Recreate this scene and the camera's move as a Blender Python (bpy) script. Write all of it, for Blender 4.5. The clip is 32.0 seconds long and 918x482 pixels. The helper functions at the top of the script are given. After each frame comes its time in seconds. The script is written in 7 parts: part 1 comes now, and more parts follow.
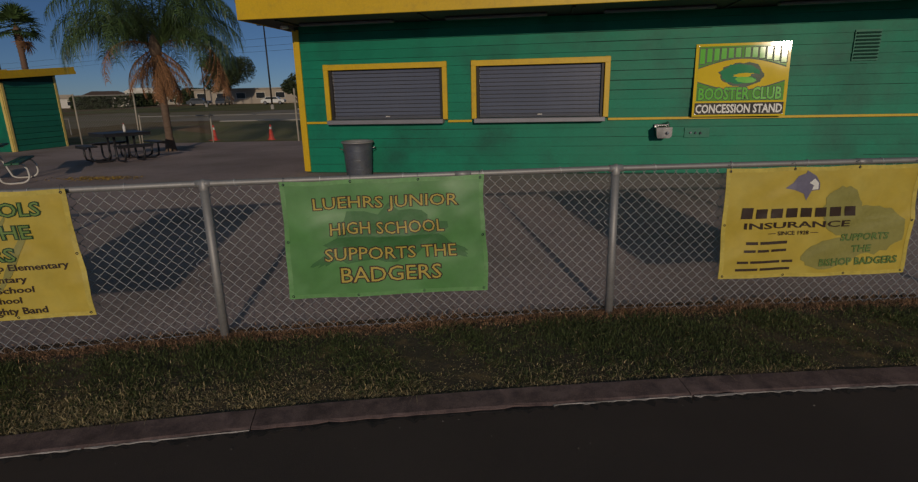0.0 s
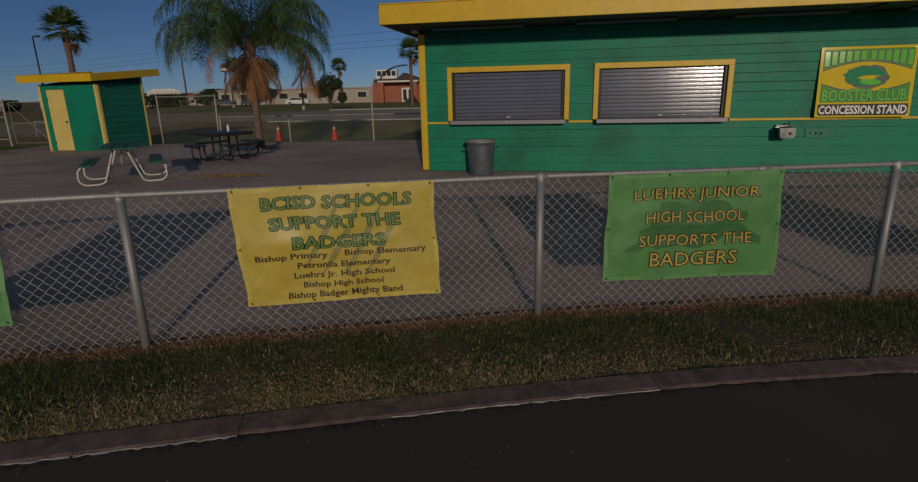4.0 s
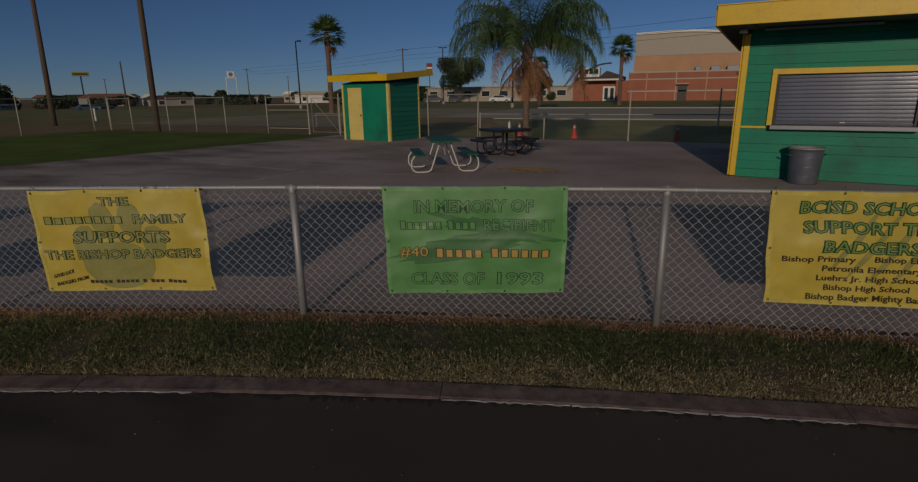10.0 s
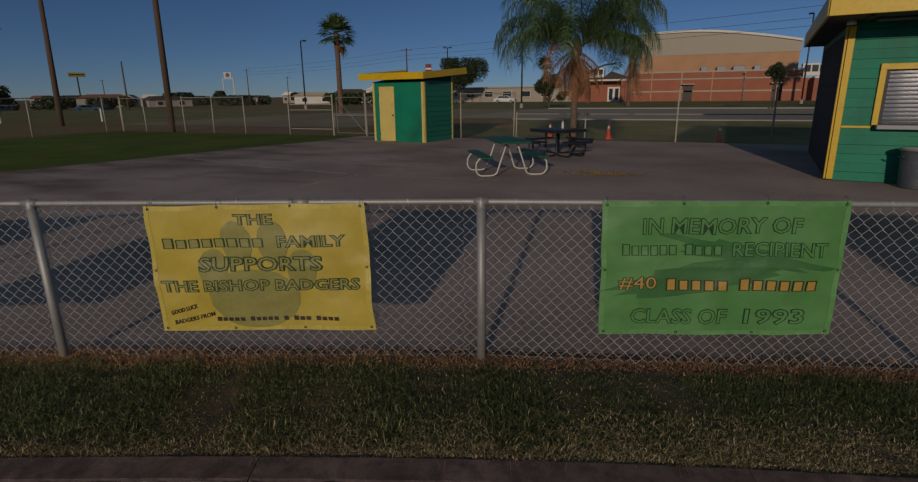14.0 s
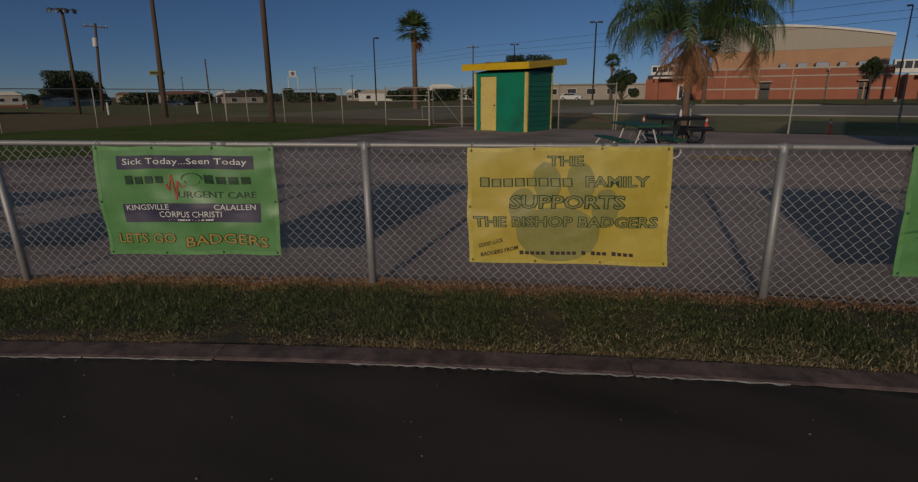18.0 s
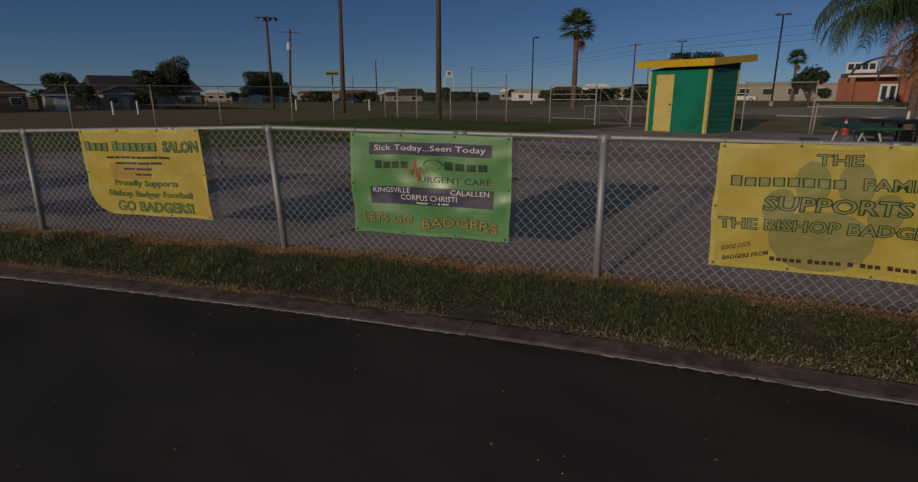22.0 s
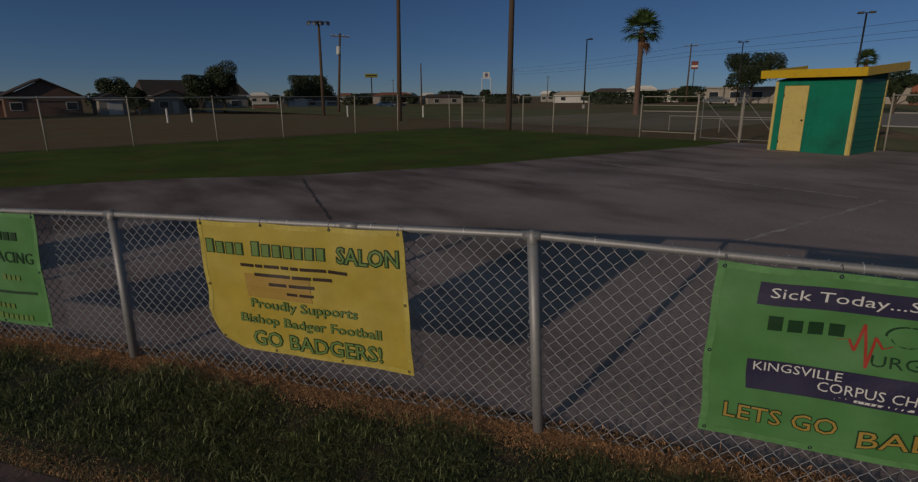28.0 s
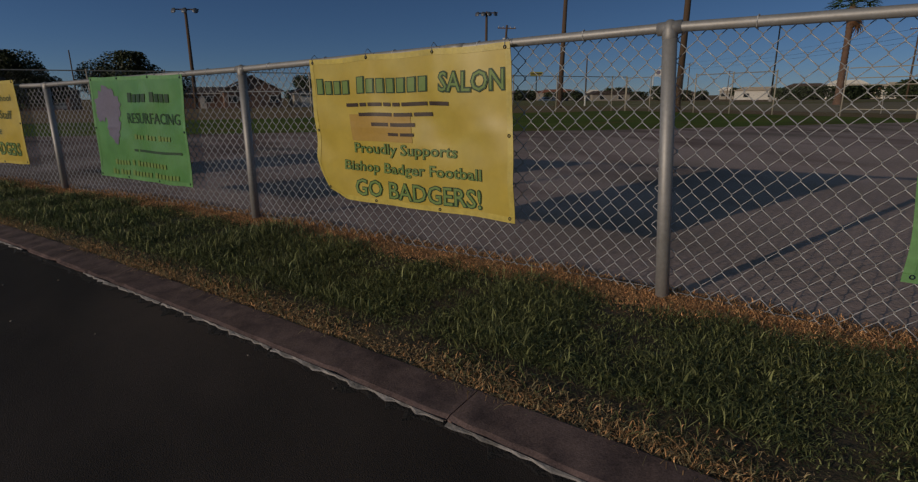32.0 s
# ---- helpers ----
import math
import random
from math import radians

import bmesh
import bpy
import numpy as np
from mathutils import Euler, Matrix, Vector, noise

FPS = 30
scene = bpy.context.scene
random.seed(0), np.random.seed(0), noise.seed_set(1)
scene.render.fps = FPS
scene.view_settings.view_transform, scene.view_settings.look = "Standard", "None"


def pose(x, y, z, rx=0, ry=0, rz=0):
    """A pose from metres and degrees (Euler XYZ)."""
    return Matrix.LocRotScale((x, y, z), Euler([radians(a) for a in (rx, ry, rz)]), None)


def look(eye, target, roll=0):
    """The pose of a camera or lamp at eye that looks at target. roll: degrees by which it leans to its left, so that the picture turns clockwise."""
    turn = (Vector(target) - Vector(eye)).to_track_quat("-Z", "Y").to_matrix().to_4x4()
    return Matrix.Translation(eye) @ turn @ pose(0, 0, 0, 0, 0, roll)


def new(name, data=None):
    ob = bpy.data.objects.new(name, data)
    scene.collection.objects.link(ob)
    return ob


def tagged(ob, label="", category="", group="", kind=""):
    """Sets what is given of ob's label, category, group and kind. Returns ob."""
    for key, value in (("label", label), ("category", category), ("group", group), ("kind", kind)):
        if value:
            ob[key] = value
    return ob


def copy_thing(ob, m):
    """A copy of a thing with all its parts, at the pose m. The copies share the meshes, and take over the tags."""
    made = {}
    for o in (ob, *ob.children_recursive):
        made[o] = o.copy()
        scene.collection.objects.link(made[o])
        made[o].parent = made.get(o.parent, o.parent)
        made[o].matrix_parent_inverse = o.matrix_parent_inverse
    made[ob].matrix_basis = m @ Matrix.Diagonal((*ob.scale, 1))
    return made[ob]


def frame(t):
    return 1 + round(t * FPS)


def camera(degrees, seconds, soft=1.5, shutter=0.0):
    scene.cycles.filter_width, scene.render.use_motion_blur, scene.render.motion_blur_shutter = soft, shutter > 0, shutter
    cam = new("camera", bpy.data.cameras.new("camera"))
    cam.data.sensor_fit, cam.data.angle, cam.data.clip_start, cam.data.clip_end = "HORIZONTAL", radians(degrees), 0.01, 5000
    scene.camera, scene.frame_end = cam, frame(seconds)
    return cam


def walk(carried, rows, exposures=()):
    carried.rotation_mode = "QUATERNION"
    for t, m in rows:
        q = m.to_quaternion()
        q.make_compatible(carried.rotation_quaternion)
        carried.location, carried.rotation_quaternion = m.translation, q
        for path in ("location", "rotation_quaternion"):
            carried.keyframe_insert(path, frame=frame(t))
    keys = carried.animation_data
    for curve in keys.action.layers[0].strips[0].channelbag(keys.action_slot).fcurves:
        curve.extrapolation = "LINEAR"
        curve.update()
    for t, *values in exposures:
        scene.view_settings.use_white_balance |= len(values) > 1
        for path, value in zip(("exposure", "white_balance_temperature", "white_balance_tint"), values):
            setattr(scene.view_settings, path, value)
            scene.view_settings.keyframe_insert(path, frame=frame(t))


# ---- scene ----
cam = camera(80.1, 32.0, soft=1.25)
PATH = [
    (0, (0.764, 0.643, 1.75), (0.651, 2.569, 1.221), -1.3),
    (0.5, (0.632, 0.549, 1.749), (0.518, 2.475, 1.221), -1.4),
    (1, (0.447, 0.459, 1.752), (0.333, 2.385, 1.225), -1.4),
    (1.5, (0.198, 0.387, 1.756), (0.082, 2.313, 1.23), -1.4),
    (2, (-0.1, 0.303, 1.767), (-0.22, 2.229, 1.242), -1.4),
    (2.5, (-0.47, 0.193, 1.783), (-0.595, 2.119, 1.258), -1.4),
    (4.5, (-1.843, 0.035, 1.821), (-2.025, 1.957, 1.296), -1.1),
    (5, (-2.132, 0.009, 1.834), (-2.515, 1.902, 1.313), -1.0),
    (5.5, (-2.361, -0.014, 1.84), (-2.814, 1.863, 1.321), -1.0),
    (6, (-2.569, -0.059, 1.855), (-3.046, 1.813, 1.335), -1.0),
    (6.5, (-2.756, -0.102, 1.866), (-3.246, 1.765, 1.345), -1.0),
    (7, (-2.942, -0.186, 1.87), (-3.584, 1.636, 1.353), -0.9),
    (7.5, (-3.069, -0.276, 1.879), (-3.774, 1.522, 1.36), -0.8),
    (8, (-3.211, -0.373, 1.881), (-3.937, 1.417, 1.362), -0.7),
    (8.5, (-3.344, -0.439, 1.885), (-4.081, 1.346, 1.365), -0.7),
    (9, (-3.498, -0.527, 1.894), (-4.242, 1.254, 1.373), -0.7),
    (9.5, (-3.739, -0.699, 1.9), (-4.49, 1.08, 1.381), -0.7),
    (10, (-4.012, -0.931, 1.918), (-4.771, 0.845, 1.397), -0.7),
    (10.5, (-4.326, -1.207, 1.932), (-5.087, 0.568, 1.41), -0.6),
    (11, (-4.676, -1.544, 1.936), (-5.416, 0.239, 1.415), -0.6),
    (11.5, (-4.957, -1.862, 1.943), (-5.699, -0.08, 1.421), -0.6),
    (12, (-5.065, -2.013, 1.954), (-5.806, -0.23, 1.433), -0.5),
    (12.5, (-5.233, -1.879, 1.957), (-5.974, -0.096, 1.436), -0.6),
    (13, (-5.554, -1.403, 1.946), (-6.295, 0.381, 1.428), -0.5),
    (13.5, (-5.824, -0.834, 1.933), (-6.572, 0.948, 1.416), -0.7),
    (15.5, (-5.878, -0.503, 1.555), (-6.623, 1.278, 1.035), -0.6),
    (16, (-6.181, -0.765, 1.541), (-6.929, 1.016, 1.022), -0.6),
    (16.5, (-6.67, -1.193, 1.534), (-7.43, 0.583, 1.013), -0.7),
    (17, (-7.122, -1.585, 1.521), (-7.914, 0.176, 0.999), -0.6),
    (17.5, (-7.318, -1.775, 1.53), (-8.162, -0.038, 1.009), -0.6),
    (18, (-7.271, -1.837, 1.556), (-8.189, -0.138, 1.036), -0.5),
    (18.5, (-7.21, -1.851, 1.558), (-8.153, -0.167, 1.037), -0.5),
    (19, (-7.151, -1.871, 1.551), (-8.111, -0.195, 1.03), -0.5),
    (19.5, (-7.176, -1.768, 1.541), (-8.249, -0.162, 1.022), -0.5),
    (20, (-7.243, -1.544, 1.547), (-8.513, -0.089, 1.03), -0.3),
    (20.5, (-7.235, -1.375, 1.544), (-8.539, 0.049, 1.024), -0.2),
    (21, (-7.262, -1.407, 1.516), (-8.579, 0.007, 0.997), -0.2),
    (21.5, (-7.504, -1.736, 1.506), (-8.829, -0.33, 0.989), -0.1),
    (22, (-7.834, -2.269, 1.501), (-9.164, -0.868, 0.983), -0.2),
    (22.5, (-8.177, -2.794, 1.505), (-9.514, -1.399, 0.988), -0.3),
    (23, (-8.526, -3.279, 1.498), (-9.864, -1.885, 0.982), -0.3),
    (23.5, (-8.832, -3.747, 1.503), (-10.161, -2.344, 0.987), -0.4),
    (24, (-8.913, -4.059, 1.735), (-10.224, -2.639, 1.22), -0.3),
    (24.5, (-8.962, -4.163, 2.036), (-10.262, -2.733, 1.521), -0.3),
    (26.5, (-9.815, -3.345, 1.957), (-11.111, -1.911, 1.444), -0.5),
    (27, (-10.25, -2.825, 1.936), (-11.545, -1.389, 1.423), -0.5),
    (27.5, (-10.617, -2.318, 1.927), (-11.911, -0.883, 1.414), -0.4),
    (28, (-10.962, -1.916, 1.936), (-12.378, -0.6, 1.422), -0.3),
    (28.5, (-11.1, -1.75, 1.947), (-12.593, -0.523, 1.431), -0.2),
    (29, (-11.083, -1.765, 1.963), (-12.77, -0.824, 1.444), 0.3),
    (29.5, (-11.062, -1.784, 1.968), (-12.778, -0.897, 1.449), 0.3),
    (30, (-10.979, -1.769, 1.896), (-12.699, -0.889, 1.379), 0.2),
    (30.5, (-10.915, -1.735, 1.534), (-12.639, -0.86, 1.02), 0.0),
    (31, (-10.904, -1.691, 1.25), (-12.63, -0.82, 0.737), -0.2),
    (31.5, (-10.947, -1.63, 1.117), (-12.675, -0.762, 0.605), -0.2),
    (32, (-10.981, -1.575, 0.93), (-12.714, -0.717, 0.419), -0.4),
]
walk(cam, [(t, look(eye, target, roll)) for t, eye, target, roll in PATH], exposures=[(t, e, k, 10.0) for t, e, k in ((0.0, 0.07, 6800.0), (6.0, -0.05, 6800.0), (9.0, -0.10, 6800.0), (11.0, -0.08, 6800.0), (13.0, 0.04, 6800.0), (16.0, -0.08, 6800.0), (19.0, 0.1, 6800.0), (21.0, 0.1, 6800.0), (22.0, 0.08, 6800.0), (23.0, 0.32, 6900.0), (24.0, 0.42, 7000.0), (27.0, 0.2, 6800.0), (28.0, -0.14, 6650.0), (29.0, -0.24, 6600.0), (30.0, -0.18, 6650.0), (31.0, -0.08, 6800.0), (32.0, 0.18, 6900.0))])

# ---- light ----
SUN_EL, SUN_AZ = 12.4, -9.6          # sun height; turn of the light's way from +y to the left
world = bpy.data.worlds.new("world")
scene.world = world
world.use_nodes = True
wn = world.node_tree
sky = wn.nodes.new("ShaderNodeTexSky")
sky.sky_type = "NISHITA"
sky.sun_disc = False
sky.sun_elevation = radians(SUN_EL)
sky.sun_rotation = radians(180 - SUN_AZ)
sky.air_density, sky.dust_density, sky.ozone_density = 0.55, 0.0, 4.0
# deeper blue low in the sky; unseen zenith brightened and warmed to fill shadows
tcw, sep = wn.nodes.new("ShaderNodeTexCoord"), wn.nodes.new("ShaderNodeSeparateXYZ")
tone, mul = wn.nodes.new("ShaderNodeValToRGB"), wn.nodes.new("ShaderNodeMixRGB")
mul.blend_type, mul.inputs[0].default_value = "MULTIPLY", 1.0
tone.color_ramp.elements[0].position, tone.color_ramp.elements[0].color = 0.0, (0.213, 0.210, 0.233, 1)
tone.color_ramp.elements[1].position, tone.color_ramp.elements[1].color = 1.0, (0.92, 0.63, 0.345, 1)
mid_ = tone.color_ramp.elements.new(0.30)
mid_.color = (0.233, 0.253, 0.263, 1)
high_ = tone.color_ramp.elements.new(0.55)
high_.color = (0.84, 0.54, 0.295, 1)
wn.links.new(tcw.outputs["Generated"], sep.inputs[0])
wn.links.new(sep.outputs["Z"], tone.inputs[0])
wn.links.new(sky.outputs[0], mul.inputs[1])
wn.links.new(tone.outputs[0], mul.inputs[2])
wn.links.new(mul.outputs[0], wn.nodes["Background"].inputs[0])
wn.nodes["Background"].inputs[1].default_value = 0.150
sun = new("sun", bpy.data.lights.new("sun", "SUN"))
sun.data.energy, sun.data.angle, sun.data.color = 1.35, radians(0.45), (1.0, 0.85, 0.68)
_d = Vector((math.sin(radians(SUN_AZ)), math.cos(radians(SUN_AZ)), -math.tan(radians(SUN_EL))))
sun.matrix_world = look((0, -60, 40), Vector((0, -60, 40)) + _d)

# ---- materials ----
def material(name, base, rough=0.6, metal=0.0, var=0.18, big=1.5, fine=40.0, bump=0.15, tint=None, spot=0.0, rand=0.0, spec=0.5, spotscale=6.0, stretch=None):
    """Procedural surface: large and fine variation, stains towards tint, relief."""
    m = bpy.data.materials.new(name)
    m.use_nodes = True
    nt = m.node_tree
    L = nt.links.new
    bs = nt.nodes["Principled BSDF"]
    bs.inputs["Metallic"].default_value = metal
    bs.inputs["Specular IOR Level"].default_value = spec
    tc = nt.nodes.new("ShaderNodeTexCoord")
    vec = tc.outputs["Object"]
    if stretch:
        mp = nt.nodes.new("ShaderNodeMapping")
        mp.inputs["Scale"].default_value = stretch
        L(vec, mp.inputs["Vector"])
        vec = mp.outputs[0]
    def noi(sc, det=5.0):
        n = nt.nodes.new("ShaderNodeTexNoise")
        n.inputs["Scale"].default_value = sc
        n.inputs["Detail"].default_value = det
        n.inputs["Roughness"].default_value = 0.62
        L(vec, n.inputs["Vector"])
        return n.outputs["Fac"]
    a, b = noi(big), noi(fine, 3.0)
    add = nt.nodes.new("ShaderNodeMath")
    add.operation = "ADD"
    L(a, add.inputs[0]); L(b, add.inputs[1])
    mr = nt.nodes.new("ShaderNodeMapRange")
    mr.inputs["From Min"].default_value, mr.inputs["From Max"].default_value = 0.6, 1.4
    mr.inputs["To Min"].default_value, mr.inputs["To Max"].default_value = 1 - var, 1 + var
    L(add.outputs[0], mr.inputs["Value"])
    val = mr.outputs[0]
    if rand:
        oi = nt.nodes.new("ShaderNodeObjectInfo")
        m2 = nt.nodes.new("ShaderNodeMapRange")
        m2.inputs["To Min"].default_value, m2.inputs["To Max"].default_value = 1 - rand, 1 + rand
        L(oi.outputs["Random"], m2.inputs["Value"])
        mm = nt.nodes.new("ShaderNodeMath")
        mm.operation = "MULTIPLY"
        L(val, mm.inputs[0]); L(m2.outputs[0], mm.inputs[1])
        val = mm.outputs[0]
    col = nt.nodes.new("ShaderNodeRGB")
    col.outputs[0].default_value = (*base, 1)
    cur = col.outputs[0]
    if tint:
        st = noi(spotscale, 4.0)
        sr = nt.nodes.new("ShaderNodeMapRange")
        sr.inputs["From Min"].default_value, sr.inputs["From Max"].default_value = 0.62 - spot * 0.3, 0.72
        L(st, sr.inputs["Value"])
        mx = nt.nodes.new("ShaderNodeMixRGB")
        mx.inputs[2].default_value = (*tint, 1)
        L(sr.outputs[0], mx.inputs[0]); L(cur, mx.inputs[1])
        cur = mx.outputs[0]
    hs = nt.nodes.new("ShaderNodeHueSaturation")
    L(val, hs.inputs["Value"]); L(cur, hs.inputs["Color"])
    L(hs.outputs[0], bs.inputs["Base Color"])
    rr = nt.nodes.new("ShaderNodeMapRange")
    rr.inputs["To Min"].default_value, rr.inputs["To Max"].default_value = max(0.02, rough - 0.1), min(1, rough + 0.1)
    L(a, rr.inputs["Value"]); L(rr.outputs[0], bs.inputs["Roughness"])
    if bump:
        bp = nt.nodes.new("ShaderNodeBump")
        bp.inputs["Strength"].default_value = bump
        bp.inputs["Distance"].default_value = 0.01
        L(b, bp.inputs["Height"]); L(bp.outputs[0], bs.inputs["Normal"])
    return m

def island(m, lo, hi):
    """Vary a material's brightness from piece to piece of one mesh."""
    nt = m.node_tree
    hs = [n for n in nt.nodes if n.type == "HUE_SAT"][0]
    g = nt.nodes.new("ShaderNodeNewGeometry")
    mr = nt.nodes.new("ShaderNodeMapRange")
    mr.inputs["To Min"].default_value, mr.inputs["To Max"].default_value = lo, hi
    nt.links.new(g.outputs["Random Per Island"], mr.inputs["Value"])
    nt.links.new(mr.outputs[0], hs.inputs["Value"])
    return m

M_ASPHALT = material("track_asphalt", (0.088, 0.068, 0.061), 0.9, var=0.32, big=0.5, fine=260, bump=0.4, tint=(0.078, 0.063, 0.057), spot=0.2, spotscale=0.8, spec=0.2)
M_KERB = material("kerb_concrete", (0.180, 0.126, 0.120), 0.92, var=0.6, big=3.5, fine=170, bump=0.18, tint=(0.085, 0.062, 0.066), spot=0.7, spotscale=11, spec=0.15)
M_CRUMBLE = material("crumbled_asphalt", (0.022, 0.019, 0.019), 0.95, var=0.4, big=6, fine=120, bump=0.8)
M_LINE = material("worn_white_paint", (0.46, 0.42, 0.41), 0.8, var=0.3, big=6, fine=60, bump=0.4, tint=(0.12, 0.11, 0.10), spot=0.9, spotscale=9)
M_SOIL = material("strip_soil", (0.085, 0.064, 0.045), 0.95, var=0.4, big=3, fine=60, bump=0.8, tint=(0.20, 0.13, 0.06), spot=0.4)
M_SLAB = material("yard_pavement", (0.515, 0.395, 0.37), 0.92, var=0.36, big=0.9, fine=45, bump=0.5, tint=(0.24, 0.195, 0.17), spot=0.6, spotscale=0.45, spec=0.12)
def darker_end(m, x0, x1, dark):
    """One end of a pavement is darker and blotched."""
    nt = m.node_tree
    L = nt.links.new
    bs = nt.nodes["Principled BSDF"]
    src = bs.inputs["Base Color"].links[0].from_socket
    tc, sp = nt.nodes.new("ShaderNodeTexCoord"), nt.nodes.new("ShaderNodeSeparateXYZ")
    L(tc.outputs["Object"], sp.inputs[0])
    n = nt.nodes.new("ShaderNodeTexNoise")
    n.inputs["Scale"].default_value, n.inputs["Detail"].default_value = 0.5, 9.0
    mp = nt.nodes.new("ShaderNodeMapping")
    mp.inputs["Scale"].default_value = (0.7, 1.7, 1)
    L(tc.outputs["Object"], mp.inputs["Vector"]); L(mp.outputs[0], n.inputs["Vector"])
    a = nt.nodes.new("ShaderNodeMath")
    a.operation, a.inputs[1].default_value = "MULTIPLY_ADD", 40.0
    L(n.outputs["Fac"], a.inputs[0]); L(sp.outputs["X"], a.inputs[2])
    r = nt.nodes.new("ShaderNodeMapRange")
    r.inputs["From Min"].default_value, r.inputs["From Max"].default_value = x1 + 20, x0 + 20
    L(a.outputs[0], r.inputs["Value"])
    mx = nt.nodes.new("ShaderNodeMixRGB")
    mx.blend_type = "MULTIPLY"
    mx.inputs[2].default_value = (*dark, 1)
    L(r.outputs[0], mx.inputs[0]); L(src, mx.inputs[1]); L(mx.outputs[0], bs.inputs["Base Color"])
darker_end(M_ASPHALT, -15.0, -8.0, (0.50, 0.53, 0.56))
darker_end(M_SLAB, -26.0, -16.0, (0.50, 0.455, 0.44))
M_LAWN = material("lawn_turf", (0.118, 0.162, 0.034), 0.95, var=0.5, big=0.5, fine=30, bump=0.9, tint=(0.19, 0.15, 0.05), spot=0.35, spotscale=0.7, spec=0.05)
M_VERGE = material("dry_verge", (0.265, 0.225, 0.115), 0.95, var=0.45, big=0.25, fine=20, bump=0.8, tint=(0.175, 0.19, 0.07), spot=0.9, spotscale=0.22, spec=0.05)
M_DIRT = material("dry_ground", (0.30, 0.185, 0.115), 0.95, var=0.4, big=0.09, fine=3, bump=0.5, tint=(0.20, 0.175, 0.075), spot=0.9, spotscale=0.09, spec=0.05, stretch=(0.9, 0.45, 1))
M_ROAD = material("road_asphalt", (0.36, 0.295, 0.225), 0.9, var=0.2, big=0.1, fine=20, bump=0.3)
M_WALK = material("sidewalk_concrete", (0.36, 0.34, 0.31), 0.9, var=0.15, big=0.5, fine=20, bump=0.3)
M_GALV = material("galvanised_steel", (0.36, 0.355, 0.355), 0.55, metal=0.45, var=0.18, big=5, fine=60, bump=0.05, tint=(0.34, 0.33, 0.32), spot=0.4, rand=0.12)
M_WIRE = material("fence_wire", (0.49, 0.495, 0.51), 0.5, metal=0.4, var=0.2, big=3, fine=30, bump=0.0)
M_FARFENCE = material("aged_galvanised", (0.42, 0.38, 0.31), 0.7, metal=0.1, var=0.2, big=3, fine=20, bump=0.0)
M_FARWIRE = material("aged_wire", (0.30, 0.29, 0.27), 0.6, metal=0.3, var=0.2, big=3, fine=20, bump=0.0)
M_GREEN = material("green_paint", (0.006, 0.222, 0.132), 0.5, spec=0.2, var=0.16, big=1.2, fine=25, bump=0.12, tint=(0.012, 0.13, 0.085), spot=0.5, spotscale=0.8, rand=0.05)
# darker green for the shed's side and back, the vent and the plate
M_DKGREEN = material("green_paint_darker", (0.008, 0.175, 0.108), 0.55, var=0.2, big=1.5, fine=25, bump=0.2, rand=0.1)
M_YELLOW = material("yellow_paint", (0.72, 0.46, 0.012), 0.45, var=0.12, big=1.5, fine=30, bump=0.1, tint=(0.60, 0.38, 0.02), spot=0.4)
M_PALEYEL = material("pale_yellow_paint", (0.72, 0.56, 0.17), 0.55, var=0.1, big=1.5, fine=30, bump=0.12, tint=(0.6, 0.45, 0.13), spot=0.4)
M_DARKSIDE = material("shade_brown_boarding", (0.040, 0.027, 0.022), 0.8, var=0.25, big=1.5, fine=25, bump=0.15)
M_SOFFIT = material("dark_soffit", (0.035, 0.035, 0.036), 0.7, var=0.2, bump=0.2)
M_ROOF = material("roof_felt", (0.10, 0.085, 0.08), 0.9, var=0.3, big=1, fine=30, bump=0.4)
M_SHUTTER = material("shutter_aluminium", (0.155, 0.158, 0.185), 0.15, metal=0.28, var=0.12, big=2, fine=40, bump=0.06, rand=0.07, stretch=(0.4, 1, 3))
M_SILL = material("sill_sheet_metal", (0.26, 0.255, 0.285), 0.45, metal=0.2, var=0.15, big=3, fine=40, bump=0.05)
M_STEEL = material("brushed_steel", (0.24, 0.24, 0.25), 0.26, metal=1.0, var=0.1, big=4, fine=60, bump=0.03)
M_CAN = material("galvanised_can", (0.155, 0.175, 0.215), 0.5, metal=0.55, var=0.25, big=4, fine=40, bump=0.1, tint=(0.2, 0.21, 0.22), spot=0.5)
M_WOODPOLE = material("weathered_pole_wood", (0.115, 0.075, 0.05), 0.9, var=0.35, big=2, fine=40, bump=0.6, stretch=(6, 6, 0.6))
M_DARKMETAL = material("dark_bronze_metal", (0.03, 0.028, 0.027), 0.5, metal=0.3, var=0.15, bump=0.03)
M_BLACKCOAT = material("black_coated_metal", (0.022, 0.022, 0.026), 0.45, var=0.2, big=4, fine=50, bump=0.1)
M_WHITETUBE = material("white_tube_paint", (0.62, 0.60, 0.56), 0.5, var=0.15, big=5, fine=40, bump=0.05, tint=(0.4, 0.33, 0.25), spot=0.3)
M_TABLEGREEN = material("green_plastic_board", (0.012, 0.105, 0.055), 0.5, var=0.2, big=3, fine=40, bump=0.15)
M_CONE = material("cone_orange", (0.78, 0.06, 0.035), 0.55, var=0.12, bump=0.05)
M_WHITE = material("white_paint", (0.75, 0.73, 0.69), 0.6, var=0.12, big=1, fine=20, bump=0.08, tint=(0.55, 0.52, 0.46), spot=0.4)
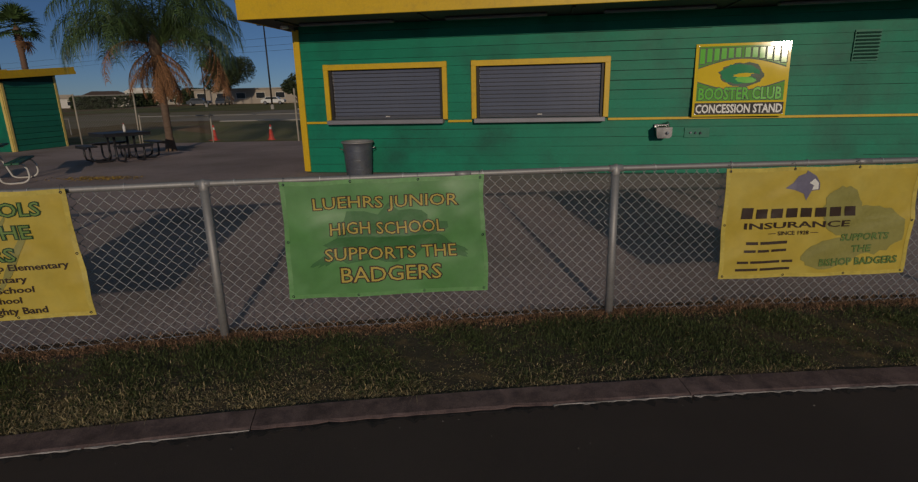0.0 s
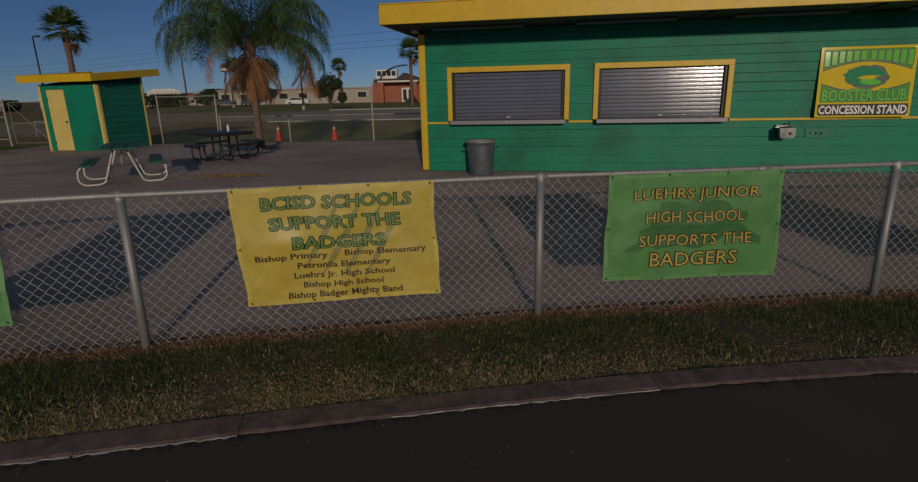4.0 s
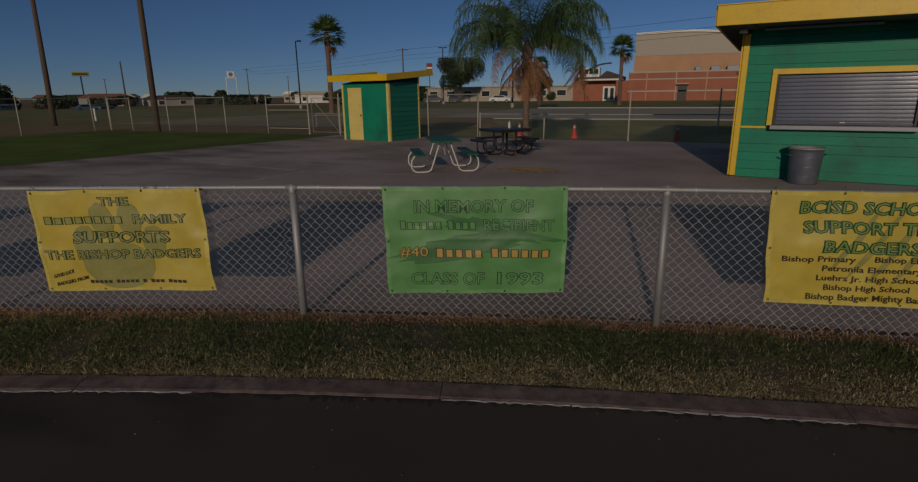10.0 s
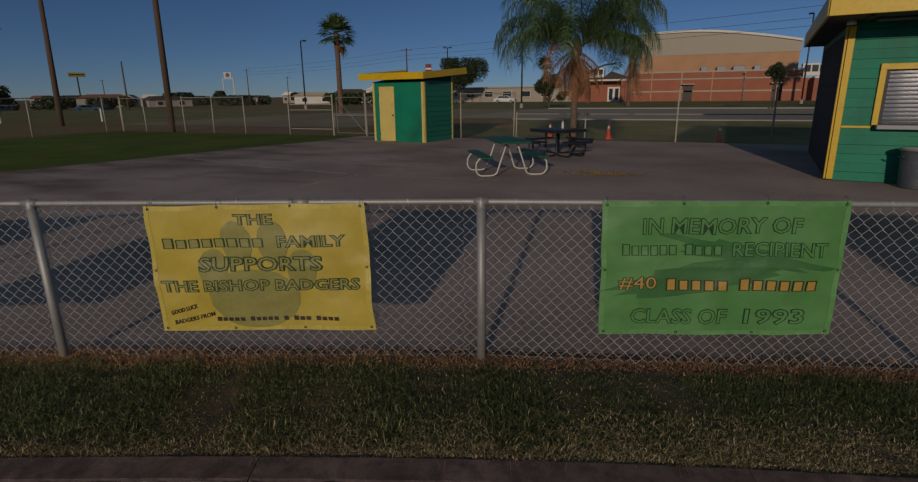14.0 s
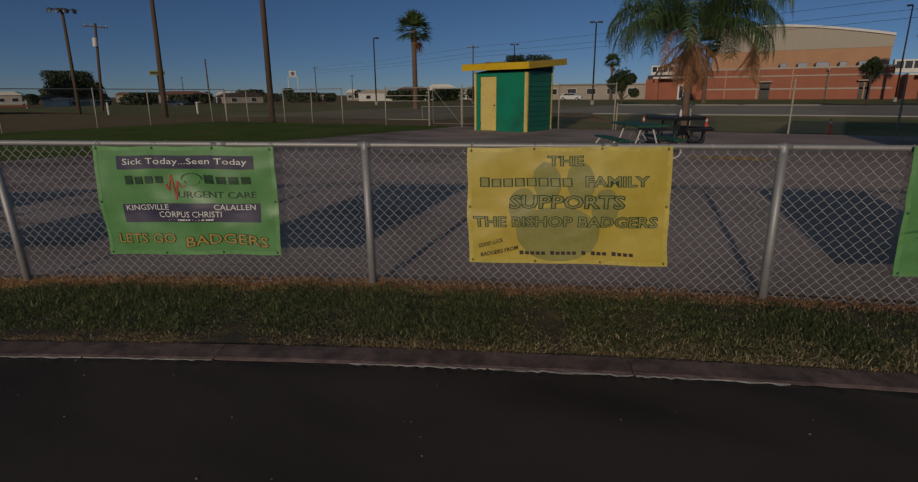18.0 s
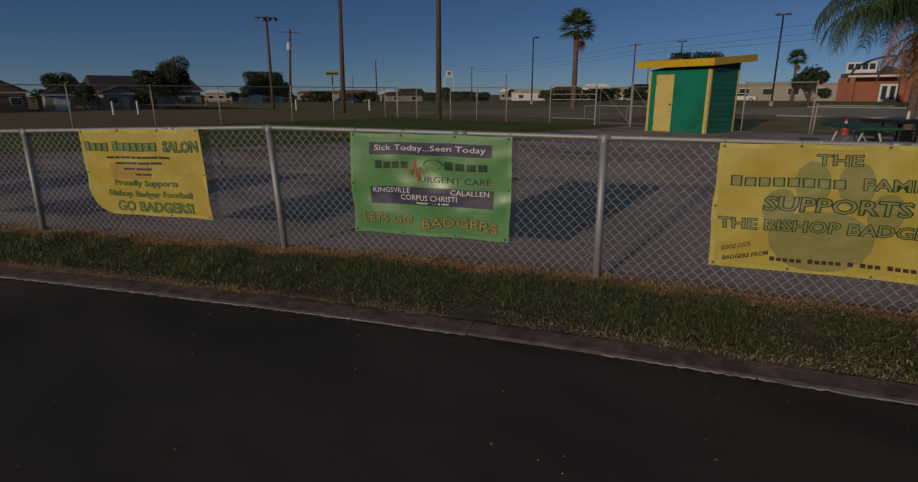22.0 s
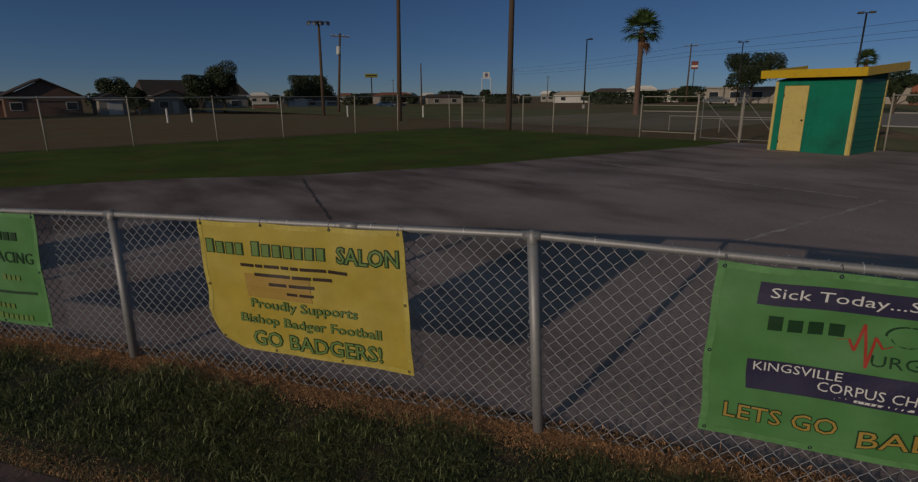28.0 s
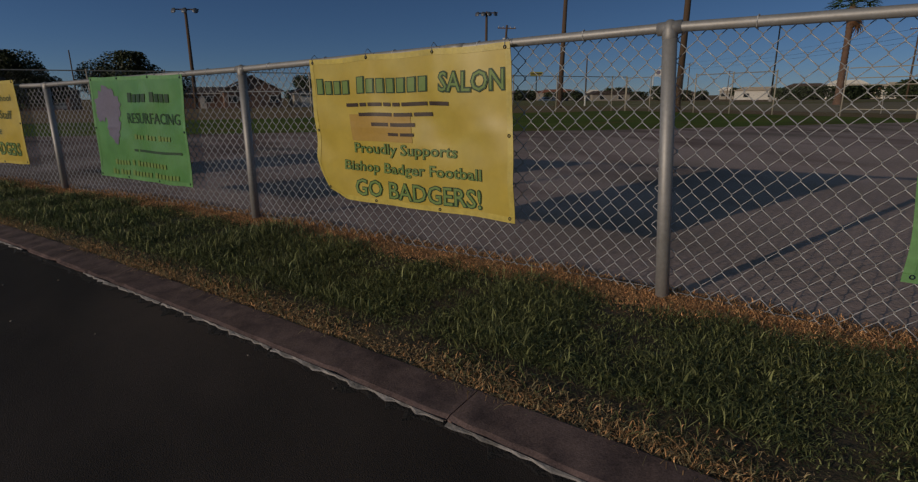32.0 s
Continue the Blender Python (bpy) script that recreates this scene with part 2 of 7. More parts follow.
M_BLACK = material("black_print", (0.018, 0.016, 0.016), 0.6, var=0.1, bump=0)
M_VINYLG = material("green_vinyl", (0.100, 0.275, 0.085), 0.36, spec=0.6, var=0.16, big=3, fine=9, bump=0.0, tint=(0.13, 0.30, 0.12), spot=0.5, spotscale=2.2)
M_VINYLY = material("yellow_vinyl", (0.53, 0.40, 0.062), 0.36, spec=0.6, var=0.14, big=3, fine=9, bump=0.0, tint=(0.55, 0.45, 0.10), spot=0.5, spotscale=2.2)
M_HEMG = material("green_vinyl_hem", (0.13, 0.32, 0.11), 0.4, spec=0.6, var=0.25, big=5, fine=30, bump=0.1)
M_HEMY = material("yellow_vinyl_hem", (0.56, 0.45, 0.09), 0.4, spec=0.6, var=0.25, big=5, fine=30, bump=0.1)
M_PRINTG = material("green_print", (0.165, 0.27, 0.065), 0.5, var=0.1, bump=0)
M_PRINTY = material("yellow_print", (0.50, 0.38, 0.07), 0.5, var=0.1, bump=0)
M_PRINTGOLD = material("gold_print", (0.46, 0.29, 0.06), 0.5, var=0.1, bump=0)
M_PRINTDK = material("dark_green_print", (0.012, 0.055, 0.018), 0.5, var=0.1, bump=0)
M_PRINTNAVY = material("navy_print", (0.035, 0.03, 0.075), 0.5, var=0.1, bump=0)
M_PRINTBROWN = material("dark_brown_print", (0.04, 0.022, 0.014), 0.5, var=0.1, bump=0)
M_PRINTOLIVE = material("olive_print", (0.29, 0.27, 0.075), 0.5, var=0.15, big=4, bump=0)
M_PRINTMID = material("mid_green_print", (0.045, 0.165, 0.048), 0.5, var=0.15, big=4, bump=0)
M_PRINTGREY = material("grey_print", (0.16, 0.15, 0.22), 0.5, var=0.15, big=4, bump=0)
M_PRINTRED = material("red_print", (0.45, 0.05, 0.03), 0.5, var=0.1, bump=0)
M_PRINTWHITE = material("white_print", (0.80, 0.79, 0.75), 0.5, var=0.08, bump=0)
M_BRICK = material("red_brick", (0.37, 0.13, 0.078), 0.85, var=0.25, big=0.3, fine=8, bump=0.2, rand=0.06)
M_TANBRICK = material("tan_brick", (0.50, 0.28, 0.16), 0.85, var=0.2, big=0.3, fine=8, bump=0.2)
M_CREAM = material("cream_metal_cladding", (0.40, 0.345, 0.28), 0.6, var=0.08, big=0.2, fine=4, bump=0.05)
M_GLASS = material("dark_window_glass", (0.03, 0.035, 0.04), 0.12, var=0.1, bump=0)
M_SHINGLE = material("dark_shingle", (0.075, 0.055, 0.05), 0.9, var=0.3, big=0.8, fine=12, bump=0.4)
M_HOUSE = material("pale_siding", (0.40, 0.36, 0.31), 0.75, var=0.15, big=0.5, fine=10, bump=0.1, rand=0.15)
M_HOUSEBR = material("house_brick", (0.20, 0.12, 0.09), 0.85, var=0.2, big=0.6, fine=10, bump=0.2)
M_BARK = material("palm_bark", (0.155, 0.105, 0.075), 0.95, var=0.4, big=4, fine=25, bump=1.0)
M_FANBARK = material("fan_palm_bark", (0.165, 0.10, 0.072), 0.95, var=0.45, big=3, fine=20, bump=1.0)
M_TREEBARK = material("tree_bark", (0.10, 0.075, 0.055), 0.95, var=0.35, big=4, fine=25, bump=0.8)
M_FROND = island(material("palm_leaf", (0.066, 0.112, 0.038), 0.4, var=0.3, bump=0), 0.55, 1.5)
M_DEADFROND = island(material("dead_palm_leaf", (0.30, 0.15, 0.072), 0.8, var=0.3, bump=0), 0.5, 1.4)
M_LEAF = island(material("tree_leaf", (0.036, 0.052, 0.020), 0.6, var=0.3, bump=0), 0.45, 1.6)
M_GRASS = island(material("grass_blade", (0.106, 0.130, 0.050), 0.75, spec=0.2, var=0.5, big=2.2, bump=0), 0.6, 1.4)
M_GRASSNEAR = island(material("long_grass_blade", (0.168, 0.182, 0.072), 0.6, spec=0.4, var=0.5, big=2.5, bump=0), 0.3, 1.9)
M_STRAW = island(material("straw_blade", (0.50, 0.34, 0.18), 0.8, var=0.3, big=1.5, bump=0), 0.4, 1.5)
M_PALESTRAW = island(material("pale_straw_blade", (0.44, 0.345, 0.185), 0.8, var=0.3, big=1.5, bump=0), 0.4, 1.5)
M_FOOTSTRAW = island(material("brown_straw_blade", (0.36, 0.205, 0.115), 0.8, var=0.35, big=1.5, bump=0), 0.4, 1.6)
M_LITTERLEAF = island(material("dry_leaf_litter", (0.78, 0.43, 0.20), 0.85, var=0.3, big=1.5, bump=0), 0.4, 1.5)
# near-black green that puts shade into board gaps and vent louvres
M_GAPSHADE = material("gap_shade_green", (0.006, 0.06, 0.04), 0.8, var=0.2, bump=0.1)
M_OLDSIGN = material("faded_yellow_sign", (0.30, 0.27, 0.035), 0.6, var=0.1, bump=0)
M_SIGNLIME = material("lime_sign_print", (0.16, 0.60, 0.06), 0.02, var=0.06, bump=0.0)
M_DULLRED = material("dull_red_sign", (0.20, 0.035, 0.03), 0.6, var=0.1, bump=0)
M_TYRE = material("tyre_rubber", (0.02, 0.02, 0.02), 0.8, bump=0.1)

# ---- mesh helpers ----
class Shape:
    """Vertices and faces of one mesh."""
    def __init__(self):
        self.v, self.f = [], []
    def quad(self, *pts):
        n = len(self.v)
        self.v += [tuple(p) for p in pts]
        self.f.append(tuple(range(n, n + len(pts))))
        return self
    def box(self, c, s, m=None, bev=0.0):
        """A box at centre c of size s, with its upright and level edges cut off by bev."""
        x, y, z = (k / 2 for k in s)
        bm = bmesh.new()
        bmesh.ops.create_cube(bm, size=1.0)
        for v in bm.verts:
            v.co = Vector((v.co.x * s[0], v.co.y * s[1], v.co.z * s[2]))
        if bev:
            bmesh.ops.bevel(bm, geom=bm.edges[:], offset=min(bev, 0.45 * min(s)), segments=1, affect="EDGES")
        n = len(self.v)
        t = Matrix.Translation(c)
        if m is not None:
            t = m @ t
        bm.verts.index_update()
        self.v += [tuple(t @ v.co) for v in bm.verts]
        self.f += [tuple(n + v.index for v in f.verts) for f in bm.faces]
        bm.free()
        return self
    def tube(self, pts, r, n=8, caps=True, closed=False, r2=None):
        """A tube along pts; r2 is the radius at its end."""
        pts = [Vector(p) for p in pts]
        k = len(pts)
        base = len(self.v)
        up = Vector((0, 0, 1))
        last = None
        for i, p in enumerate(pts):
            if closed:
                d = pts[(i + 1) % k] - pts[i - 1]
            else:
                d = pts[min(i + 1, k - 1)] - pts[max(i - 1, 0)]
            d.normalize()
            if last is None:
                a = d.cross(up if abs(d.z) < 0.95 else Vector((1, 0, 0)))
            else:
                a = last - d * last.dot(d)
            a.normalize()
            last = a
            b = d.cross(a)
            rr = r if r2 is None else r + (r2 - r) * i / max(1, k - 1)
            for j in range(n):
                w = 2 * math.pi * (j + 0.5) / n
                self.v.append(tuple(p + (a * math.cos(w) + b * math.sin(w)) * rr))
        for i in range(k if closed else k - 1):
            for j in range(n):
                q = (i + 1) % k
                self.f.append((base + i * n + j, base + i * n + (j + 1) % n, base + q * n + (j + 1) % n, base + q * n + j))
        if caps and not closed:
            self.f.append(tuple(base + j for j in reversed(range(n))))
            self.f.append(tuple(base + (k - 1) * n + j for j in range(n)))
        return self
    def lathe(self, prof, n=20, c=(0, 0, 0)):
        """A turned body from (radius, height) pairs."""
        base = len(self.v)
        for r, z in prof:
            for j in range(n):
                w = 2 * math.pi * j / n
                self.v.append((c[0] + r * math.cos(w), c[1] + r * math.sin(w), c[2] + z))
        for i in range(len(prof) - 1):
            for j in range(n):
                self.f.append((base + i * n + j, base + i * n + (j + 1) % n, base + (i + 1) * n + (j + 1) % n, base + (i + 1) * n + j))
        return self
    def prism(self, pts, y0, y1):
        """An outline in x and z, drawn out along y."""
        n, k = len(self.v), len(pts)
        self.v += [(x, y0, z) for x, z in pts] + [(x, y1, z) for x, z in pts]
        self.f.append(tuple(range(n, n + k)))
        self.f.append(tuple(range(n + 2 * k - 1, n + k - 1, -1)))
        for i in range(k):
            j = (i + 1) % k
            self.f.append((n + j, n + i, n + k + i, n + k + j))
        return self
    def mesh(self, name, mat, smooth=False):
        me = bpy.data.meshes.new(name)
        me.from_pydata(self.v, [], self.f)
        me.materials.append(mat)
        if smooth:
            me.polygons.foreach_set("use_smooth", [True] * len(me.polygons))
        me.update()
        return me


def thing(name, m, label, category, group="", kind=""):
    ob = new(name)
    ob.matrix_world = m
    ob.empty_display_size = 0.2
    return tagged(ob, label, category, group, kind)


def part(name, shape, mat, parent, label="", smooth=False, m=None):
    """One mesh under a thing or a part; shape is a Shape or a mesh."""
    me = shape if isinstance(shape, bpy.types.Mesh) else shape.mesh(name, mat, smooth)
    ob = new(name, me)
    ob.parent = parent
    if m is not None:
        ob.matrix_local = m
    if label:
        ob["label"] = label
    return ob


def solo(name, shape, mat, label, category, m=None, smooth=False, kind="", group=""):
    ob = new(name, shape if isinstance(shape, bpy.types.Mesh) else shape.mesh(name, mat, smooth))
    if m is not None:
        ob.matrix_world = m
    return tagged(ob, label, category, group, kind)


# ---- the plan ----
CX, CY, R = 7.372, -39.540, 44.666     # the bend of track, kerb and fence
STEP = 3.897                           # degrees between fence posts

def arc(d, a):
    return CX + (R + d) * math.cos(radians(a)), CY + (R + d) * math.sin(radians(a))

def out(x, y):
    return math.hypot(x - CX, y - CY) - R

def height(x, y):
    return 0.1 * min(1.0, max(0.0, out(x, y) / 8.0))

def post_angle(i):
    return 97.36 + STEP * i

# ---- ground ----
def wander(a):
    """How far the kerb strays from its bend at an angle."""
    return np.interp(a, (88, 97, 100, 104, 108, 112, 114, 116.6, 118, 120, 121.5, 122.6, 124), (0.01, 0.015, 0.02, -0.03, -0.04, -0.085, -0.112, -0.14, -0.135, -0.12, -0.085, -0.05, 0.0))

def ring(d0, d1, a0, a1, n, z0, z1, rows=1, stray=(0, 0)):
    s = Shape()
    for i in range(n + 1):
        a = a0 + (a1 - a0) * i / n
        for j in range(rows + 1):
            f = j / rows
            x, y = arc(d0 + (d1 - d0) * f + float(wander(a)) * (stray[0] + (stray[1] - stray[0]) * f), a)
            s.v.append((x, y, z0 + (z1 - z0) * f))
    for i in range(n):
        for j in range(rows):
            k = i * (rows + 1) + j
            s.f.append((k, k + rows + 1, k + rows + 2, k + 1))
    return s

g = Shape()
radii = [0.5, 20, 34, 44.5, 45.0, 47, 49, 52.6, 60, 68, 75, 85, 95, 105, 115, 125, 140, 160, 200, 300, 500, 900, 1800, 3500]
for rr in radii:
    for k in range(120):
        x, y = CX + rr * math.cos(math.tau * k / 120), CY + rr * math.sin(math.tau * k / 120)
        f = min(1.0, max(0.0, (-x - 62) / 50))
        z = -0.06 if rr < 44.8 else height(x, y) - 0.04 - 0.80 * f * f * (3 - 2 * f)
        if x > -14 and 15 < y < 46:
            z = -0.7
        g.v.append((x, y, z))
for i in range(len(radii) - 1):
    for k in range(120):
        g.f.append((i * 120 + k, i * 120 + (k + 1) % 120, (i + 1) * 120 + (k + 1) % 120, (i + 1) * 120 + k))
solo("ground", g, M_DIRT, "dry brown open ground with sparse grass", "ground", kind="structure")
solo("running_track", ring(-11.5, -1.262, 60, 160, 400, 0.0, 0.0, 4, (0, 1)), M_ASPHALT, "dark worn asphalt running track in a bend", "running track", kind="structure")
solo("infield", ring(-30, -11.5, 60, 160, 60, 0.0, 0.0), M_LAWN, "green turf inside the track bend", "grass", kind="structure")

kerb = thing("kerb", pose(0, 0, 0), "low grey concrete kerb along the track", "kerb", kind="structure")
rk = random.Random(4)
for i in range(20):
    a0 = 84 + 3.3 * i
    s = Shape()
    n = 36
    for k in range(n + 1):
        a = a0 + (3.3 - 0.006) * k / n
        chip = max(0.0, rk.gauss(-0.004, 0.011)) if k not in (0, n) else 0.012
        for j, (d, z) in enumerate(((-1.262, -0.05), (-1.262, 0.010), (-1.245, 0.020), (-1.09, 0.03), (-1.07, 0.02), (-1.07, -0.05))):
            s.v.append((*arc(d + float(wander(a)) + rk.uniform(-0.0015, 0.0015) + (chip if j < 3 else 0), a), z + rk.uniform(-0.0012, 0.0012) - (chip * 0.3 if j == 2 else 0)))
    for k in range(n):
        for j in range(5):
            b = k * 6 + j
            s.f.append((b, b + 6, b + 7, b + 1))
    s.f.append(tuple(range(5, -1, -1)))
    s.f.append(tuple(n * 6 + j for j in range(6)))
    part("kerb_segment", s, M_KERB, kerb)
# crumbled tar along the joint of kerb and track
for i in range(20):
    s = Shape()
    n = 90
    for k in range(n + 1):
        a = 84 + 3.3 * (i + k / n)
        q, w = float(wander(a)), 0.016 + max(0.0, rk.gauss(0.010, 0.022))
        s.v += [(*arc(q - 1.264 - w, a), 0.0005), (*arc(q - 1.264 - w * 0.55, a), rk.uniform(0.003, 0.007)), (*arc(q - 1.2625, a), 0.006)]
    for k in range(n):
        for j in range(2):
            b = k * 3 + j
            s.f.append((b, b + 3, b + 4, b + 1))
    part("crumbled_edge", s, M_CRUMBLE, kerb, "dark crumbled tar at the kerb's foot")
# the chipped white edge line at the kerb's foot
for i in range(60):
    a0 = 84 + 1.1 * i
    if rk.random() < (0.5 if a0 < 103 else 0.22):
        continue
    s = Shape()
    n = 26
    w0 = rk.uniform(0.001, 0.006) if a0 < 103 else rk.uniform(0.003, 0.010)
    for k in range(n + 1):
        a = a0 + 1.08 * k / n
        w = max(0.0005, w0 + rk.uniform(-0.014, 0.013))
        e, q = rk.uniform(-0.006, 0.006), float(wander(a))
        s.v += [(*arc(q - 1.266 - w, a), 0.008), (*arc(q - 1.264 - w * 0.8, a), 0.011 + e * 0.3), (*arc(q - 1.263, a), 0.013)]
    for k in range(n):
        for j in range(2):
            b = k * 3 + j
            s.f.append((b, b + 3, b + 4, b + 1))
    part("edge_line", s, M_LINE, kerb, "chipped white painted edge line")

solo("grass_strip", ring(-1.07, 0.16, 80, 150, 300, 0.02, 0.005, 4, (1, 0)), M_SOIL, "bare soil under the grass strip", "soil", kind="structure")

def ruled(a, b, n, rows, lift=0.0):
    """A sheet between two lines on the ground."""
    def along(line, f):
        ln = [math.dist(line[i], line[i + 1]) for i in range(len(line) - 1)]
        t = f * sum(ln)
        for i, l in enumerate(ln):
            if t <= l or i == len(ln) - 1:
                k = t / l
                return [line[i][c] + (line[i + 1][c] - line[i][c]) * k for c in (0, 1)]
            t -= l
    s = Shape()
    for i in range(n + 1):
        p, q = along(a, i / n), along(b, i / n)
        for j in range(rows + 1):
            x, y = (p[c] + (q[c] - p[c]) * (j / rows) ** 1.4 for c in (0, 1))
            s.v.append((x, y, height(x, y) + lift))
    for i in range(n):
        for j in range(rows):
            k = i * (rows + 1) + j
            s.f.append((k, k + 1, k + rows + 2, k + rows + 1))
    return s

FENCE_LINE = [arc(0.14, 80 + 1.2 * i) for i in range(52)]
EDGE = [(-19.6, 20.95), (-19.75, 18.4), (-20.9, 12.7), (-21.7, 8.3), (-23.2, 4.2), (-24.9, 1.8), (-26.2, -1.3), (-29.0, -7.5), (-33.0, -15.0)]
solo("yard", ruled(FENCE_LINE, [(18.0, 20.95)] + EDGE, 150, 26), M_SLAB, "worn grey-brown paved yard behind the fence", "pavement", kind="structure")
FARX, FARY = -35.4, 20.95
solo("lawn", ruled(EDGE, [(FARX, FARY), (FARX - 0.2, 14), (FARX - 0.3, 8), (FARX - 0.3, 2), (FARX - 0.3, -6), (FARX - 0.2, -18), (FARX, -26)], 60, 10), M_LAWN, "mown green lawn between yard and far fence", "grass", kind="structure")

# ---- the track fence ----
def bay(i):
    """The frame of fence bay i: origin at its post farther round the bend, x to the other post, y away from the track."""
    l, r = arc(0, post_angle(i + 1)), arc(0, post_angle(i))
    a = math.degrees(math.atan2(r[1] - l[1], r[0] - l[0]))
    return pose(l[0], l[1], 0, 0, 0, a)

CHORD = 2 * R * math.sin(radians(STEP / 2))
SHIFT = {0: 0.06, 1: 0.135, 2: 0.145, 3: 0.12, 4: 0.085, 5: 0.015, 6: 0.02, 7: 0.06}
fence = thing("chain_link_fence", pose(0, 0, 0), "waist-high galvanised chain-link fence along the track bend", "fence")
RAILZ = 1.172
# the fence sags towards the far end, and one post leans and stands proud
DZ = {4: 0.005, 5: 0.034, 6: -0.037, 7: -0.10, 8: -0.12, 9: -0.12, 10: -0.12, 11: -0.12}

post_me = Shape().tube([(0, 0, -0.1), (0, 0, 0.5), (0, 0, 1.165)], 0.031, 14).mesh("post", M_GALV, True)
cap_me = Shape().lathe([(0.0, 0.068), (0.012, 0.066), (0.021, 0.058), (0.031, 0.044), (0.0335, 0.0), (0.031, -0.01)], 14).tube([(-0.05, 0, 0.034), (0.05, 0, 0.034)], 0.027, 12).mesh("cap", M_GALV, True)
rf = random.Random(9)
for i in range(-3, 12):
    x, y = arc(0, post_angle(i) - math.degrees(SHIFT.get(i, 0.05) / R))
    m = pose(x, y, 0.0, rf.uniform(-0.5, 0.5), rf.uniform(-0.5, 0.5), post_angle(i) - 90)
    if i == 5:
        m = pose(x, y, 0.0, 0, 0, post_angle(i) - 90) @ pose(0.07, 0, 0, 0, -3.3, 0)
    m = m @ Matrix.Diagonal((1, 1, (RAILZ + DZ.get(i, 0.0)) / RAILZ, 1))
    p = part("post", post_me, None, fence, m=m)
    part("cap", cap_me, None, p, m=pose(0, 0, RAILZ - 0.034))

def mesh_panel(width, z0, z1, W=0.081, H=0.083, r=0.0022):
    """Woven wires: each runs up in a zigzag and hooks into its neighbours; the ends stand up as twisted barbs."""
    s = Shape()
    n = int(round(width / (W / 2)))
    w = width / n
    k = int((z1 - z0) / (H / 2))
    for j in range(n):
        pts = []
        for q in range(k + 1):
            right = (q + j) % 2
            x, y, z = j * w + (w + 0.002 if right else -0.002), 0.0035 if right else -0.0035, z0 + q * H / 2
            pts += [(x, y, z)] if q == k else [(x, y, z - 0.0022), (x, -y, z + 0.0022)]
        side = -1 if (k + j) % 2 else 1
        pts.append((pts[-1][0] + side * 0.005, 0.0, pts[-1][2] + 0.009))
        pts.append((pts[-1][0] + side * (0.004 + 0.007 * (j * 37 % 11) / 11), -0.006 + 0.012 * (j * 53 % 7) / 7, pts[-1][2] + 0.002 + 0.012 * (j * 29 % 13) / 13))
        s.tube(pts, r, 4, caps=False)
    return s

panel_me = mesh_panel(CHORD, 0.006, 1.2).mesh("mesh_panel", M_WIRE, True)
rail_me = Shape().tube([(0, 0, 0), (CHORD * 0.5, 0, 0.0), (CHORD, 0, 0)], 0.0212, 12, caps=False).tube([(CHORD * 0.62, 0, 0), (CHORD * 0.62 + 0.12, 0, 0)], 0.0235, 12).mesh("top_rail", M_GALV, True)
wire_me = Shape().tube([(0, 0.012, 0.035), (CHORD / 2, 0.012, 0.022), (CHORD, 0.012, 0.035)], 0.0025, 5).mesh("tension_wire", M_CAN)
tie_me = Shape().tube([(0, 0.026 * math.cos(t), 0.026 * math.sin(t)) for t in (0, 0.8, 1.6, 2.4, 3.2, 4.0, 4.8, 5.6)], 0.003, 4, closed=True).mesh("wire_tie", M_WIRE)
def tilted(me, i):
    """A copy of a bay's mesh whose top follows the posts' heights."""
    a, b = DZ.get(i + 1, 0.0), DZ.get(i, 0.0)
    if a == b == 0.0:
        return me
    me = me.copy()
    co = np.empty(len(me.vertices) * 3, np.float32)
    me.vertices.foreach_get("co", co)
    co = co.reshape(-1, 3)
    rise = a + (b - a) * co[:, 0] / CHORD
    flat = abs(float(co[:, 2].mean())) < 0.005
    co[:, 2] += rise * (1.0 if flat else np.clip(co[:, 2] / RAILZ, 0, 1.05))
    me.vertices.foreach_set("co", co.ravel())
    return me
for i in range(-3, 11):
    b = bay(i)
    part("top_rail", tilted(rail_me, i), None, fence, m=b @ pose(0, 0, RAILZ))
    part("mesh_panel", tilted(panel_me, i), None, fence, "woven diamond wire mesh with barbed top edge", m=b @ pose(0, 0.036, 0))
    part("tension_wire", wire_me, None, fence, m=b @ pose(0, 0.036, 0))
    for k in range(5):
        part("wire_tie", tie_me, None, fence, m=b @ pose(0.35 + 0.58 * k, 0.004, RAILZ + DZ.get(i + 1, 0.0) + (DZ.get(i, 0.0) - DZ.get(i + 1, 0.0)) * (0.35 + 0.58 * k) / CHORD, 0, rf.uniform(-12, 12), 0))

# ---- concession stand ----
STAND = pose(-3.23, 12.40, 0.09, 0, 0, -6.3)
stand = thing("concession_stand", STAND, "green lap-sided concession stand with yellow trim and wide flat eaves", "building")
LEN, DEEP, TALL = 14.6, 6.2, 3.0
# openings: left, right, bottom, top of the serving windows
OPEN = [(0.68, 3.08, 1.13, 2.13), (3.77, 6.25, 1.13, 2.13)]

